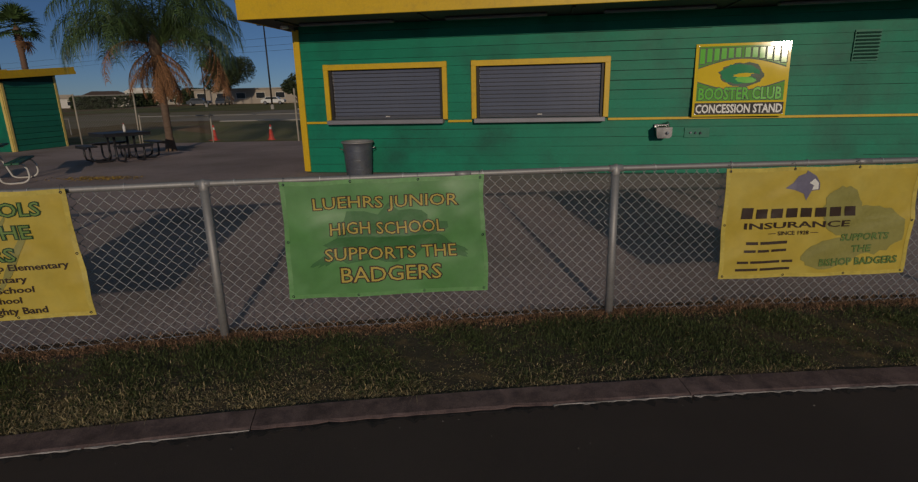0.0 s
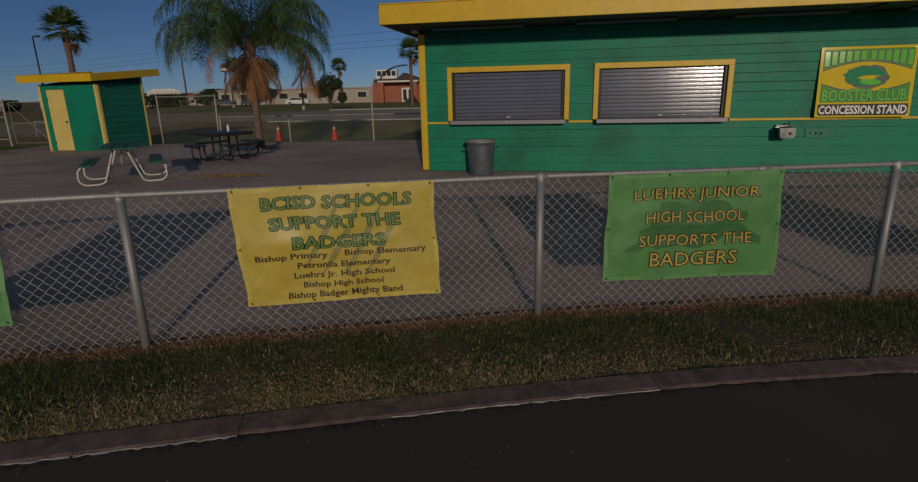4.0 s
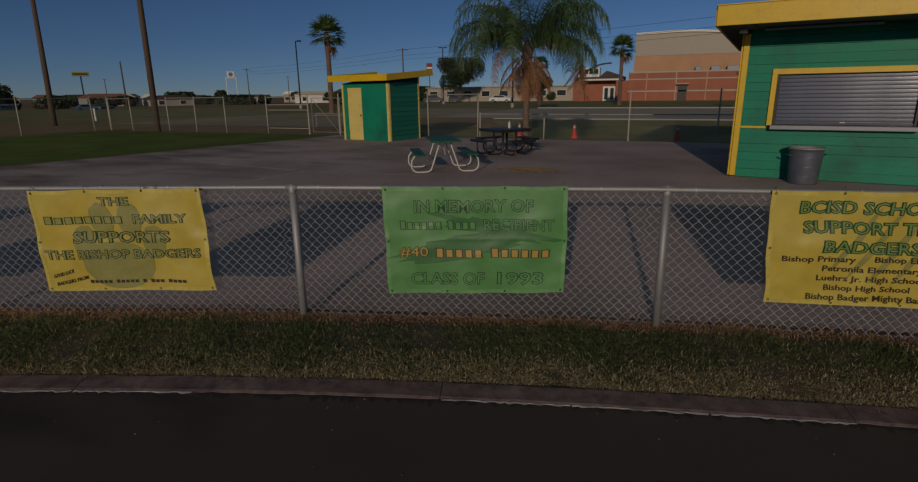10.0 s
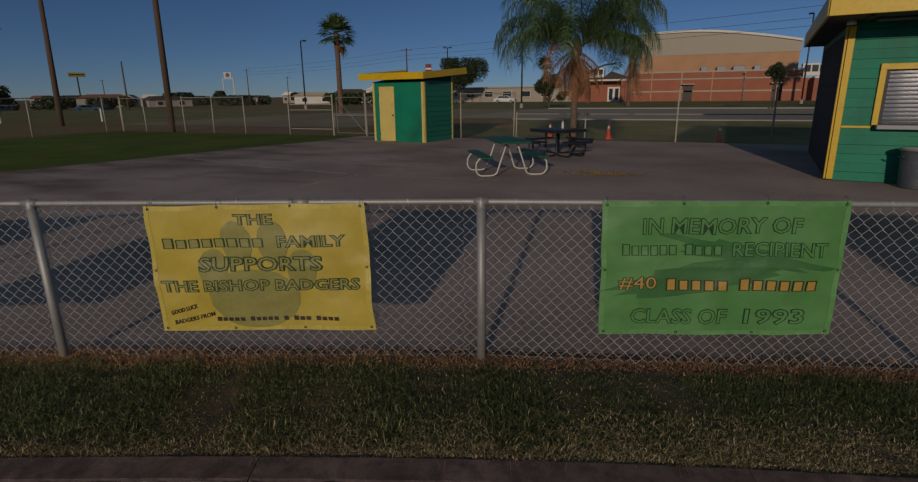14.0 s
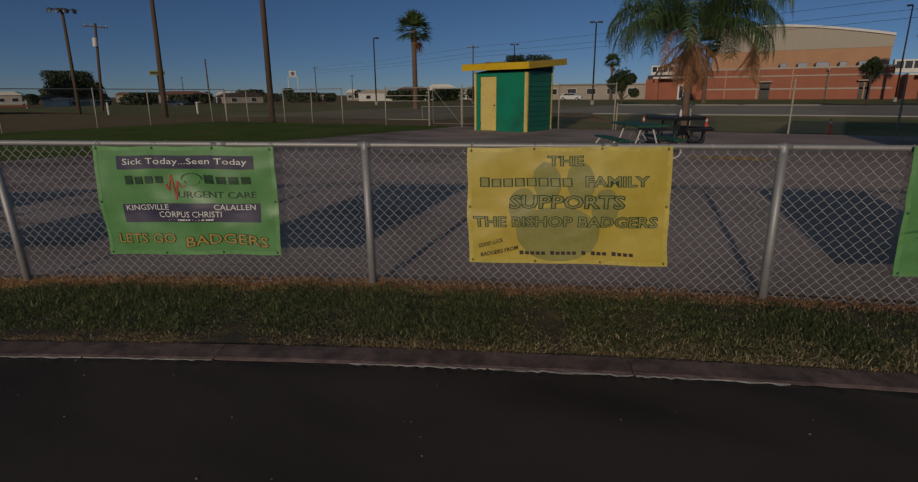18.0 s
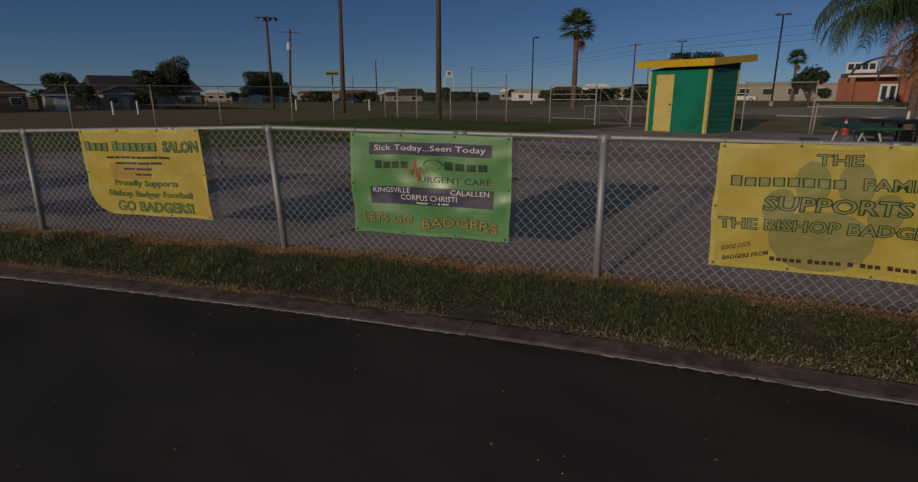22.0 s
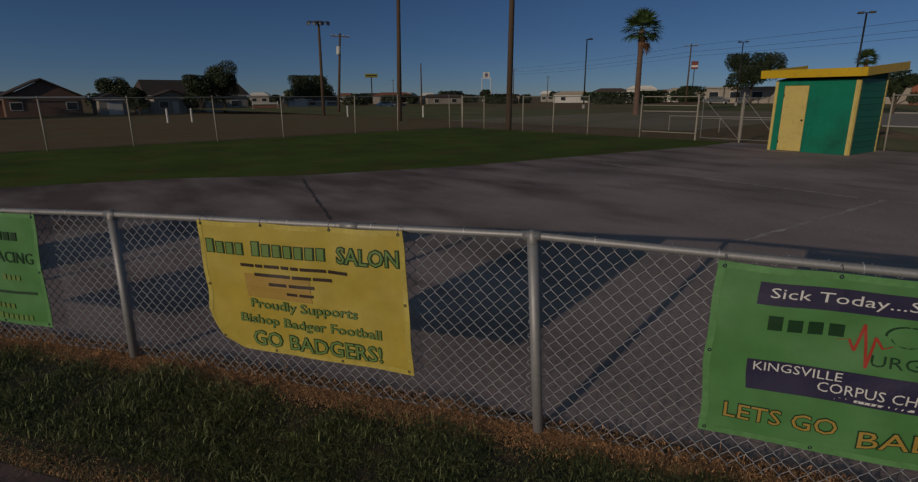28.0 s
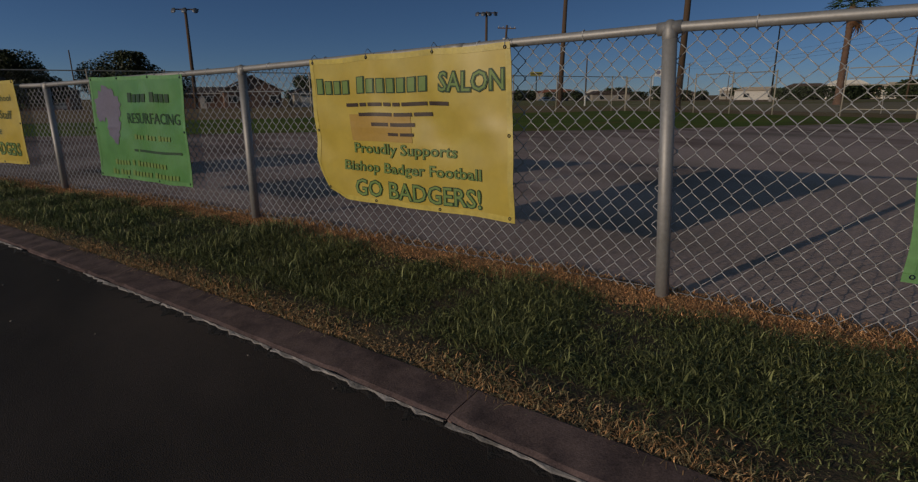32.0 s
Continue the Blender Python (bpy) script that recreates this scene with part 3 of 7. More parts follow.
def wall_blocks(length, tall, holes, y0, y1):
    """The blocks of a wall round its openings."""
    xs = sorted({0, length, *[h[0] for h in holes], *[h[1] for h in holes]})
    for a, b in zip(xs, xs[1:]):
        hs = [h for h in holes if h[0] <= a and h[1] >= b]
        zs = [(0, tall)] if not hs else [(0, hs[0][2]), (hs[0][3], tall)]
        for z0, z1 in zs:
            if z1 - z0 > 0.01:
                yield Shape().box(((a + b) / 2, (y0 + y1) / 2, (z0 + z1) / 2), (b - a, y1 - y0, z1 - z0))

for w_ in wall_blocks(LEN, TALL, OPEN, 0.02, 0.16):
    part("wall_panel", w_, M_GAPSHADE, stand)
part("side_wall", Shape().box((0.08, DEEP / 2 + 0.1, TALL / 2), (0.13, DEEP - 0.1, TALL)), M_GREEN, stand)
part("side_wall", Shape().box((LEN - 0.08, DEEP / 2 + 0.1, TALL / 2), (0.13, DEEP - 0.1, TALL)), M_GREEN, stand)
part("back_wall", Shape().box((LEN / 2, DEEP, TALL / 2), (LEN, 0.13, TALL)), M_GREEN, stand)
part("floor_slab", Shape().box((LEN / 2, DEEP / 2, -0.05), (LEN - 0.02, DEEP - 0.1, 0.1)), M_WALK, stand)
rb = random.Random(21)
COURSE = 0.178

def lap(s, x0, x1, z, h, y=0.02):
    """One lapped board: thicker at its foot."""
    n = len(s.v)
    s.v += [(x0, y, z), (x1, y, z), (x0, y - 0.018, z), (x1, y - 0.018, z), (x0, y - 0.006, z + h), (x1, y - 0.006, z + h), (x0, y, z + h), (x1, y, z + h)]
    for f in ((0, 1, 3, 2), (2, 3, 5, 4), (4, 5, 7, 6), (0, 2, 4, 6), (1, 7, 5, 3)):
        s.f.append(tuple(n + k for k in f))

for k in range(17):
    z = 0.02 + COURSE * k
    h = min(COURSE - 0.004, TALL - z)
    z1 = z + h
    cuts = [(0.1, LEN)]
    for o in OPEN:
        if z1 > o[2] - 0.02 and z < o[3] + 0.1:
            a, b = o[0] - 0.10, o[1] + 0.10
            if z1 > o[3] + 0.12:
                s = Shape()
                lap(s, a, b, o[3] + 0.108, z1 - o[3] - 0.108)
                part("siding_board", s, M_GREEN, stand)
            cuts = [q for c in cuts for q in ((c[0], min(c[1], a)), (max(c[0], b), c[1])) if q[1] - q[0] > 0.02]
    for a, b in cuts:
        x = a
        while x < b - 0.01:
            e = min(b, x + rb.uniform(0.9, 3.2))
            if b - e < 0.3:
                e = b
            s = Shape()
            lap(s, x, e - 0.0006, z + rb.uniform(0, 0.005), h - rb.choice((0.0, 0.0, 0.0, 0.001, 0.003, 0.009)))
            part("siding_board", s, M_GREEN, stand)
            x = e
# the side's shade is put into the near-black brown of its boards
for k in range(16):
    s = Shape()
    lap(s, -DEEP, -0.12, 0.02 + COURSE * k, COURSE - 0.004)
    part("siding_board", s, M_DARKSIDE, stand, "side boarding in a brown darkened for shade", m=pose(0.0, 0, 0, 0, 0, -90))
part("corner_board", Shape().box((0.05, -0.012, 1.49), (0.11, 0.035, 2.90), bev=0.004), M_YELLOW, stand, "yellow corner board")
part("corner_board", Shape().box((-0.030, 0.055, 1.49), (0.035, 0.10, 2.90), bev=0.004), M_YELLOW, stand, "yellow corner board")
for a, b in ((0.11, 0.58), (3.18, 3.67), (6.35, 14.6)):
    part("belt_trim", Shape().box(((a + b) / 2, -0.014, 1.075), (b - a, 0.03, 0.045), bev=0.004), M_YELLOW, stand, "thin yellow belt board")

slat_cache = {}
def shutter_window(o):
    a, b, z0, z1 = o
    w = part("serving_window", Shape().box(((a + b) / 2, 0.10, z0 - 0.02), (b - a, 0.12, 0.03)), M_STEEL, stand, "serving window with a closed roll shutter")
    part("frame_side", Shape().box((a - 0.05, -0.022, (z0 + z1) / 2 + 0.05), (0.10, 0.05, z1 - z0 + 0.13), bev=0.006), M_YELLOW, w, "yellow frame board")
    part("frame_side", Shape().box((b + 0.05, -0.022, (z0 + z1) / 2 + 0.05), (0.10, 0.05, z1 - z0 + 0.13), bev=0.006), M_YELLOW, w, "yellow frame board")
    part("frame_head", Shape().box(((a + b) / 2, -0.025, z1 + 0.055), (b - a + 0.2, 0.056, 0.11), bev=0.006), M_YELLOW, w, "yellow frame board")
    for x in (a + 0.03, b - 0.03):
        part("guide_rail", Shape().box((x, 0.04, (z0 + z1) / 2), (0.06, 0.06, z1 - z0), bev=0.005), M_DARKMETAL, w)
    part("shutter_backing", Shape().box(((a + b) / 2, 0.086, (z0 + z1) / 2), (b - a - 0.02, 0.012, z1 - z0)), M_DARKMETAL, w)
    n = 13
    h = (z1 - z0) / n
    key = (b - a)
    if key not in slat_cache:
        s = Shape()
        prof = [(0.0, 0.0), (-0.0062, 0.002), (-0.0056, h * 0.25), (-0.0042, h * 0.55), (-0.0026, h * 0.84), (0.004, h * 0.87)]
        for x in (a + 0.05, b - 0.05):
            s.v += [(x, 0.07 + y, z) for y, z in prof]
        for k in range(5):
            s.f.append((k, k + 6, k + 7, k + 1))
        slat_cache[key] = s.mesh("slat", M_SHUTTER)
    for k in range(n):
        part("slat", slat_cache[key], None, w, m=pose(0, rb.uniform(-0.001, 0.001), z0 + k * h))
    part("bottom_bar", Shape().box(((a + b) / 2, 0.045, z0 + 0.03), (b - a - 0.1, 0.03, 0.05), bev=0.006), M_SHUTTER, w)
    part("latch", Shape().box(((a + b) / 2 + 0.02, 0.022, z0 + 0.055), (0.09, 0.02, 0.02), bev=0.004), M_WHITE, w)
    part("counter_sill", Shape().box(((a + b) / 2, -0.09, z0 - 0.045), (b - a + 0.06, 0.26, 0.085), bev=0.008), M_SILL, w, "sheet-metal serving sill")
for o in OPEN:
    shutter_window(o)

# roof with deep eaves
EZ = 3.02
roof = part("roof", Shape().box((LEN / 2 + 0.08, DEEP / 2 - 0.37, EZ + 0.30), (LEN + 1.1, DEEP + 1.9, 0.05)), M_ROOF, stand)
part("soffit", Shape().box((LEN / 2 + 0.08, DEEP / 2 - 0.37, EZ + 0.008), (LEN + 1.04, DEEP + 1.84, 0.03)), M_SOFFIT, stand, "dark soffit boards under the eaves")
part("fascia", Shape().box((LEN / 2 + 0.12, -1.31, EZ + 0.165), (LEN + 1.14, 0.05, 0.36), bev=0.006), M_YELLOW, stand, "deep yellow fascia board")
part("fascia", Shape().box((-0.45, DEEP / 2 - 0.37, EZ + 0.165), (0.05, DEEP + 1.84, 0.36), bev=0.006), M_YELLOW, stand, "deep yellow fascia board")
part("drip_edge", Shape().box((LEN / 2 + 0.12, -1.33, EZ + 0.35), (LEN + 1.16, 0.06, 0.02), bev=0.003), M_YELLOW, stand)
for k in range(5):
    part("soffit_light", Shape().box((1.3 + 2.9 * k, -0.42, EZ - 0.036), (1.9, 0.16, 0.06), bev=0.02), M_CAN, stand, "long unlit grey tube light under the eaves")
for k in range(6):
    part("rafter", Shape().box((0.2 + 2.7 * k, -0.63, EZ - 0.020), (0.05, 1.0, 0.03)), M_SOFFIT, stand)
lamp = part("security_lamp", Shape().lathe([(0.0, 0.0), (0.05, 0.0), (0.075, -0.04), (0.08, -0.08), (0.0, -0.085)], 14, (-0.02, -0.36, EZ - 0.006)), M_WHITE, stand, "small white security lamp at the eave corner", True)
part("lamp_arm", Shape().tube([(0.05, -0.02, EZ - 0.1), (0.0, -0.2, EZ - 0.05), (-0.02, -0.34, EZ - 0.03)], 0.014, 6), M_CAN, lamp)
# wall vent
vent = part("wall_vent", Shape().box((10.72, -0.008, 2.29), (0.42, 0.03, 0.52)), M_DKGREEN, stand, "green louvred wall vent")
for k in range(8):
    part("louvre", Shape().box((0, 0, 0), (0.38, 0.045, 0.012)), M_GAPSHADE, vent, m=pose(10.72, -0.035, 2.08 + 0.06 * k, 28, 0, 0))
# access plate
part("access_plate", Shape().box((8.02, -0.006, 0.80), (0.46, 0.012, 0.19), bev=0.003), M_DKGREEN, stand, "painted access plate")
for k in range(3):
    part("pipe_stub", Shape().tube([(7.9 + 0.09 * k, -0.01, 0.80), (7.9 + 0.09 * k, -0.05, 0.80 - 0.01 * k)], 0.018, 8), M_CAN, stand)
part("conduit", Shape().tube([(13.0, -0.03, 0.0), (13.0, -0.03, 2.8)], 0.015, 8), M_GREEN, stand)

# drinking fountain on the wall
ft = thing("drinking_fountain", STAND @ pose(7.36, -0.02, 0.72), "steel wall-hung drinking fountain below the stand's sign", "drinking fountain")
part("basin", Shape().prism([(-0.13, 0.05), (-0.11, 0.0), (0.11, 0.0), (0.145, 0.05), (0.145, 0.2), (-0.145, 0.2)], -0.30, 0.0), M_STEEL, ft)
part("bowl", Shape().lathe([(0.02, 0.18), (0.07, 0.19), (0.10, 0.206), (0.11, 0.214), (0.12, 0.206)], 18, (0, -0.16, 0)), M_STEEL, ft, "", True)
part("backsplash", Shape().box((0, -0.02, 0.22), (0.29, 0.03, 0.06), bev=0.01), M_STEEL, ft)
part("spout", Shape().tube([(0.115, -0.06, 0.2), (0.115, -0.06, 0.27), (0.09, -0.09, 0.29), (0.06, -0.12, 0.28)], 0.010, 8), M_STEEL, ft)
part("push_button", Shape().lathe([(0.0, 0.012), (0.025, 0.01), (0.028, 0.0)], 12), M_CAN, ft, "", False, pose(0.06, -0.345, 0.1, 90, 0, 0))

# ---- storage shed ----
SHED = pose(-17.60, 18.75, 0.09, 0, 0, -8.5)
shed = thing("storage_shed", SHED, "small green shed with a pale yellow door and yellow roof edge", "shed")
SW, SD, SH = 2.42, 2.05, 2.28
for w_ in wall_blocks(SW, SH, [(0.28, 1.04, 0.0, 2.12)], 0.0, 0.09):
    part("wall_panel", w_, M_GREEN, shed)
part("side_wall", Shape().prism([(0.09, 0), (SD, 0), (SD, SH + 0.28), (0.09, SH + 0.01)], 0.0, 0.09), M_GAPSHADE, shed, m=pose(SW - 0.0, 0, 0, 0, 0, 90))
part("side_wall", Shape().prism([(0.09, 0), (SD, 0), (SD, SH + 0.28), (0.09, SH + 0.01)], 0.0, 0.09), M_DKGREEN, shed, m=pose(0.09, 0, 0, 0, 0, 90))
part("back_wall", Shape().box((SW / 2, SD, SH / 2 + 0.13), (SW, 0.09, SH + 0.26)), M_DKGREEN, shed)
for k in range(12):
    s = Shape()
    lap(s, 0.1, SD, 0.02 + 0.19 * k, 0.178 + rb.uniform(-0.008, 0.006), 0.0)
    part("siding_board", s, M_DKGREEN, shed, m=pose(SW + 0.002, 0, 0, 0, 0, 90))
part("wall_panel", Shape().box((1.72, -0.010, 1.08), (1.26, 0.02, 2.14), bev=0.004), M_GREEN, shed, "plain green plywood panel")
dr = part("door", Shape().box((0.66, 0.02, 1.065), (0.74, 0.045, 2.09), bev=0.005), M_PALEYEL, shed, "closed pale yellow plank door")
part("door_knob", Shape().lathe([(0.0, 0.06), (0.022, 0.056), (0.03, 0.042), (0.024, 0.028), (0.010, 0.02), (0.010, 0.0), (0.03, 0.0)], 12), M_DARKMETAL, dr, "dark round door knob", True, pose(0.96, -0.003, 1.02, 90, 0, 0))
for z in (0.3, 1.8):
    part("hinge", Shape().box((0.30, -0.006, z), (0.03, 0.012, 0.09), bev=0.002), M_DARKMETAL, dr)
part("corner_board", Shape().box((0.04, -0.015, 1.13), (0.09, 0.03, 2.26), bev=0.004), M_PALEYEL, shed, "pale yellow corner board")
part("corner_board", Shape().box((SW - 0.04, -0.015, 1.13), (0.09, 0.03, 2.26), bev=0.004), M_PALEYEL, shed, "pale yellow corner board")
part("corner_board", Shape().box((SW + 0.018, 0.045, 1.13), (0.03, 0.09, 2.26), bev=0.004), M_PALEYEL, shed, "pale yellow corner board")
part("corner_board", Shape().box((SW + 0.018, SD - 0.04, 1.24), (0.03, 0.08, 2.48), bev=0.004), M_PALEYEL, shed, "pale yellow corner board")
part("threshold", Shape().box((0.66, -0.02, 0.012), (0.78, 0.1, 0.024), bev=0.004), M_TREEBARK, shed)
RT = math.degrees(math.atan2(0.16, SD))
RM = pose(SW / 2, -0.42, SH + 0.08, RT, 0, 0)
part("roof", Shape().box((0, 1.55, 0.045), (2.96, 3.04, 0.03)), M_ROOF, shed, "dark felt roof", m=RM)
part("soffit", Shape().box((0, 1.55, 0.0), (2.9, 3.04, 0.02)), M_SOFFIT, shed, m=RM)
part("fascia", Shape().box((0, -0.01, 0.11), (3.06, 0.04, 0.25), bev=0.005), M_YELLOW, shed, "yellow fascia board", m=RM)
part("fascia", Shape().box((1.51, 1.56, 0.11), (0.04, 3.08, 0.25), bev=0.005), M_YELLOW, shed, "yellow fascia board", m=RM)
part("fascia", Shape().box((-1.51, 1.56, 0.11), (0.04, 3.08, 0.25), bev=0.005), M_YELLOW, shed, "yellow fascia board", m=RM)
part("fascia", Shape().box((0, 3.11, 0.04), (3.06, 0.04, 0.11), bev=0.005), M_YELLOW, shed, "yellow fascia board", m=RM)

# ---- trash can by the stand ----
tx, ty = -1.93, 11.84
can = thing("trash_can", pose(tx, ty, height(tx, ty), 0, 0, 20) @ Matrix.Diagonal((1.13, 1.13, 1.03, 1)), "round grey galvanised trash can with side handles", "trash can")
s = Shape().lathe([(0.0, 0.0), (0.225, 0.0), (0.232, 0.02), (0.262, 0.60), (0.275, 0.66), (0.285, 0.67), (0.285, 0.69), (0.268, 0.69), (0.255, 0.6), (0.22, 0.05), (0.0, 0.05)], 28)
part("barrel", s, M_CAN, can, "", True)
for z, r in ((0.16, 0.240), (0.34, 0.250), (0.52, 0.260)):
    part("rib", Shape().tube([(r * math.cos(math.tau * k / 28), r * math.sin(math.tau * k / 28), z) for k in range(28)], 0.007, 5, closed=True), M_CAN, can)
part("rim", Shape().tube([(0.283 * math.cos(math.tau * k / 28), 0.283 * math.sin(math.tau * k / 28), 0.68) for k in range(28)], 0.016, 6, closed=True), M_GALV, can, "bright rolled rim", True)
part("bag_rim", Shape().lathe([(0.272, 0.66), (0.279, 0.703), (0.262, 0.70), (0.25, 0.62)], 28), M_GALV, can, "bright inner lip of the can", True)
for sgn in (1, -1):
    part("handle", Shape().tube([(sgn * 0.262, -0.07, 0.54), (sgn * 0.315, -0.06, 0.56), (sgn * 0.32, 0.06, 0.56), (sgn * 0.262, 0.07, 0.54)], 0.008, 6), M_STEEL, can)

# ---- picnic tables ----
def frame_side(x, sp, h, hw, r):
    """One bent tube frame: from the seat end down, along the ground, up to the top."""
    out_ = []
    for sgn in (1, -1):
        pts = [(x, sgn * 0.12, h - 0.03)]
        pts += [(x, sgn * (0.12 + 0.22 * k / 4), h - 0.03 - (h - 0.10) * k / 4) for k in range(1, 5)]
        b = sgn * 0.34
        pts += [(x, b + sgn * 0.05, 0.035), (x, b + sgn * 0.13, r), (x, sgn * (sp - 0.10), r)]
        for k in range(1, 7):
            w = -math.pi / 2 + math.pi * 0.5 * k / 6
            pts.append((x, sgn * (sp - 0.10 + 0.15 * math.cos(w)), r + 0.15 + 0.15 * math.sin(w)))
        pts += [(x, sgn * (sp + 0.04), 0.30), (x, sgn * (sp - 0.03), 0.395), (x, sgn * (sp - 0.10), 0.415)]
        out_.append(pts)
    return out_

def picnic_table(m, label, board, tube, length, boards, tr=0.019, group="tables in the yard"):
    t = thing("picnic_table", m, label, "picnic table", group)
    h = 0.75
    w = 0.70
    for k in range(boards):
        y = -w / 2 + w * (k + 0.5) / boards
        part("tabletop_board", Shape().box((0, y, h), (length, w / boards - 0.012, 0.042), bev=0.008), board, t)
    for sgn in (1, -1):
        for k in range(2 if boards > 2 else 1):
            ww = 0.26 / (2 if boards > 2 else 1)
            part("seat_board", Shape().box((0, sgn * (0.62 + (k - 0.5) * ww * (boards > 2)), 0.44), (length, ww - 0.01, 0.042), bev=0.008), board, t)
    for x in (-length * 0.30, length * 0.30):
        for pts in frame_side(x, 0.76, h, w / 2, tr):
            part("tube_leg", Shape().tube(pts, tr, 8), tube, t, "", True)
        part("cross_bar", Shape().tube([(x, -0.30, h - 0.035), (x, 0.30, h - 0.035)], 0.018, 8), tube, t)
    for sgn in (1, -1):
        part("brace", Shape().tube([(sgn * length * 0.30, 0, 0.42), (0, 0, h - 0.03)], 0.012, 6), tube, t)
    return t

picnic_table(pose(-9.72, 11.45, 0.1, 0, 0, 122), "picnic table with green boards on a bent white tube frame", M_TABLEGREEN, M_WHITETUBE, 1.75, 3)
# square table with a seat at each side
t2 = thing("picnic_table", pose(-9.42, 15.45, 0.1, 0, 0, 53), "black metal square picnic table with four attached seats", "picnic table", "tables in the yard")
part("tabletop", Shape().box((0, 0, 0.75), (1.19, 1.19, 0.04), bev=0.015), M_BLACKCOAT, t2)
for k in range(4):
    q = pose(0, 0, 0, 0, 0, 90 * k)
    part("apron", Shape().box((0, -0.575, 0.71), (1.12, 0.02, 0.06)), M_BLACKCOAT, t2, m=q)
    st = part("seat", Shape().box((0, -0.86, 0.45), (0.92, 0.27, 0.035), bev=0.012), M_BLACKCOAT, t2, m=q)
    part("seat_skirt", Shape().box((0, -0.985, 0.415), (0.86, 0.018, 0.05)), M_BLACKCOAT, st)
    for x in (-0.24, 0.24):
        part("tube_leg", Shape().tube([(x, -0.25, 0.73), (x, -0.25, 0.14), (x, -0.30, 0.05), (x, -0.40, 0.03), (x, -0.72, 0.03), (x, -0.83, 0.08), (x, -0.86, 0.18), (x, -0.86, 0.44)], 0.026, 8), M_BLACKCOAT, t2, "", True, m=q)
b = thing("bottle", pose(-9.30, 15.5, 0.873), "white plastic bottle standing on the black table", "bottle")
part("bottle_body", Shape().lathe([(0.0, 0.0), (0.034, 0.0), (0.036, 0.02), (0.036, 0.14), (0.014, 0.19), (0.014, 0.21)], 12), M_WHITE, b, "", True)
part("bottle_cap", Shape().lathe([(0.017, 0.205), (0.017, 0.232), (0.0, 0.234)], 12), M_PRINTRED, b)

# ---- traffic cones ----
cone = thing("traffic_cone", pose(-12.2, 26.2, -0.25), "orange traffic cone with a white collar behind the fence", "traffic cone", "cones")
part("cone_base", Shape().box((0, 0, 0.018), (0.36, 0.36, 0.036), bev=0.012), M_CONE, cone)
part("cone_body", Shape().lathe([(0.14, 0.036), (0.125, 0.07), (0.03, 0.70), (0.022, 0.71), (0.0, 0.71)], 18), M_CONE, cone, "", True)
part("collar", Shape().lathe([(0.062, 0.50), (0.046, 0.61)], 18), M_WHITE, cone, "white reflective collar", True)
copy_thing(cone, pose(-9.38, 26.0, -0.25, 0, 0, 25))
copy_thing(cone, pose(-4.7, 25.3, -0.235, 0, 0, 10))

# ---- banners on the fence ----
def glyphs(text, thick=0.0, sharp=2):
    """Flat letters of the built-in font as a list of points and faces, with their width and height."""
    cu = bpy.data.curves.new("letters", "FONT")
    cu.body, cu.size, cu.resolution_u, cu.offset = text, 1.0, sharp, thick
    ob = bpy.data.objects.new("letters", cu)
    scene.collection.objects.link(ob)
    bpy.context.view_layer.update()
    me = bpy.data.meshes.new_from_object(ob.evaluated_get(bpy.context.evaluated_depsgraph_get()))
    v = [tuple(p.co) for p in me.vertices]
    f = [tuple(p.vertices) for p in me.polygons]
    bpy.data.objects.remove(ob)
    bpy.data.meshes.remove(me)
    bpy.data.curves.remove(cu)
    return v, f

def fit_box(text, x0, x1, z0, z1, thick=0.0, arch=0.0, slant=0.0):
    """Letters stretched into a box; the box is that of the plain letters, thick ones stand out of it."""
    v, f = glyphs(text, 0.0)
    if not v:
        return [], []
    ax, bx = min(p[0] for p in v), max(p[0] for p in v)
    az, bz = min(p[1] for p in v), max(p[1] for p in v)
    if thick:
        v, f = glyphs(text, thick)
    r = []
    for p in v:
        fx, fz = (p[0] - ax) / (bx - ax), (p[1] - az) / (bz - az)
        x = x0 + (x1 - x0) * fx
        z = z0 + (z1 - z0) * fz + arch * 4 * fx * (1 - fx) + slant * (fx - 0.5)
        r.append((x, z))
    return r, f

def pieces(p, f):
    """The separate letters of a line of writing."""
    up = list(range(len(p)))
    def root(i):
        while up[i] != i:
            up[i] = up[up[i]]
            i = up[i]
        return i
    for face in f:
        for k in face[1:]:
            up[root(k)] = root(face[0])
    sets = {}
    for face in f:
        sets.setdefault(root(face[0]), []).append(face)
    for faces in sets.values():
        ids = sorted({k for q in faces for k in q})
        no = {k: i for i, k in enumerate(ids)}
        yield [p[k] for k in ids], [tuple(no[k] for k in q) for q in faces]


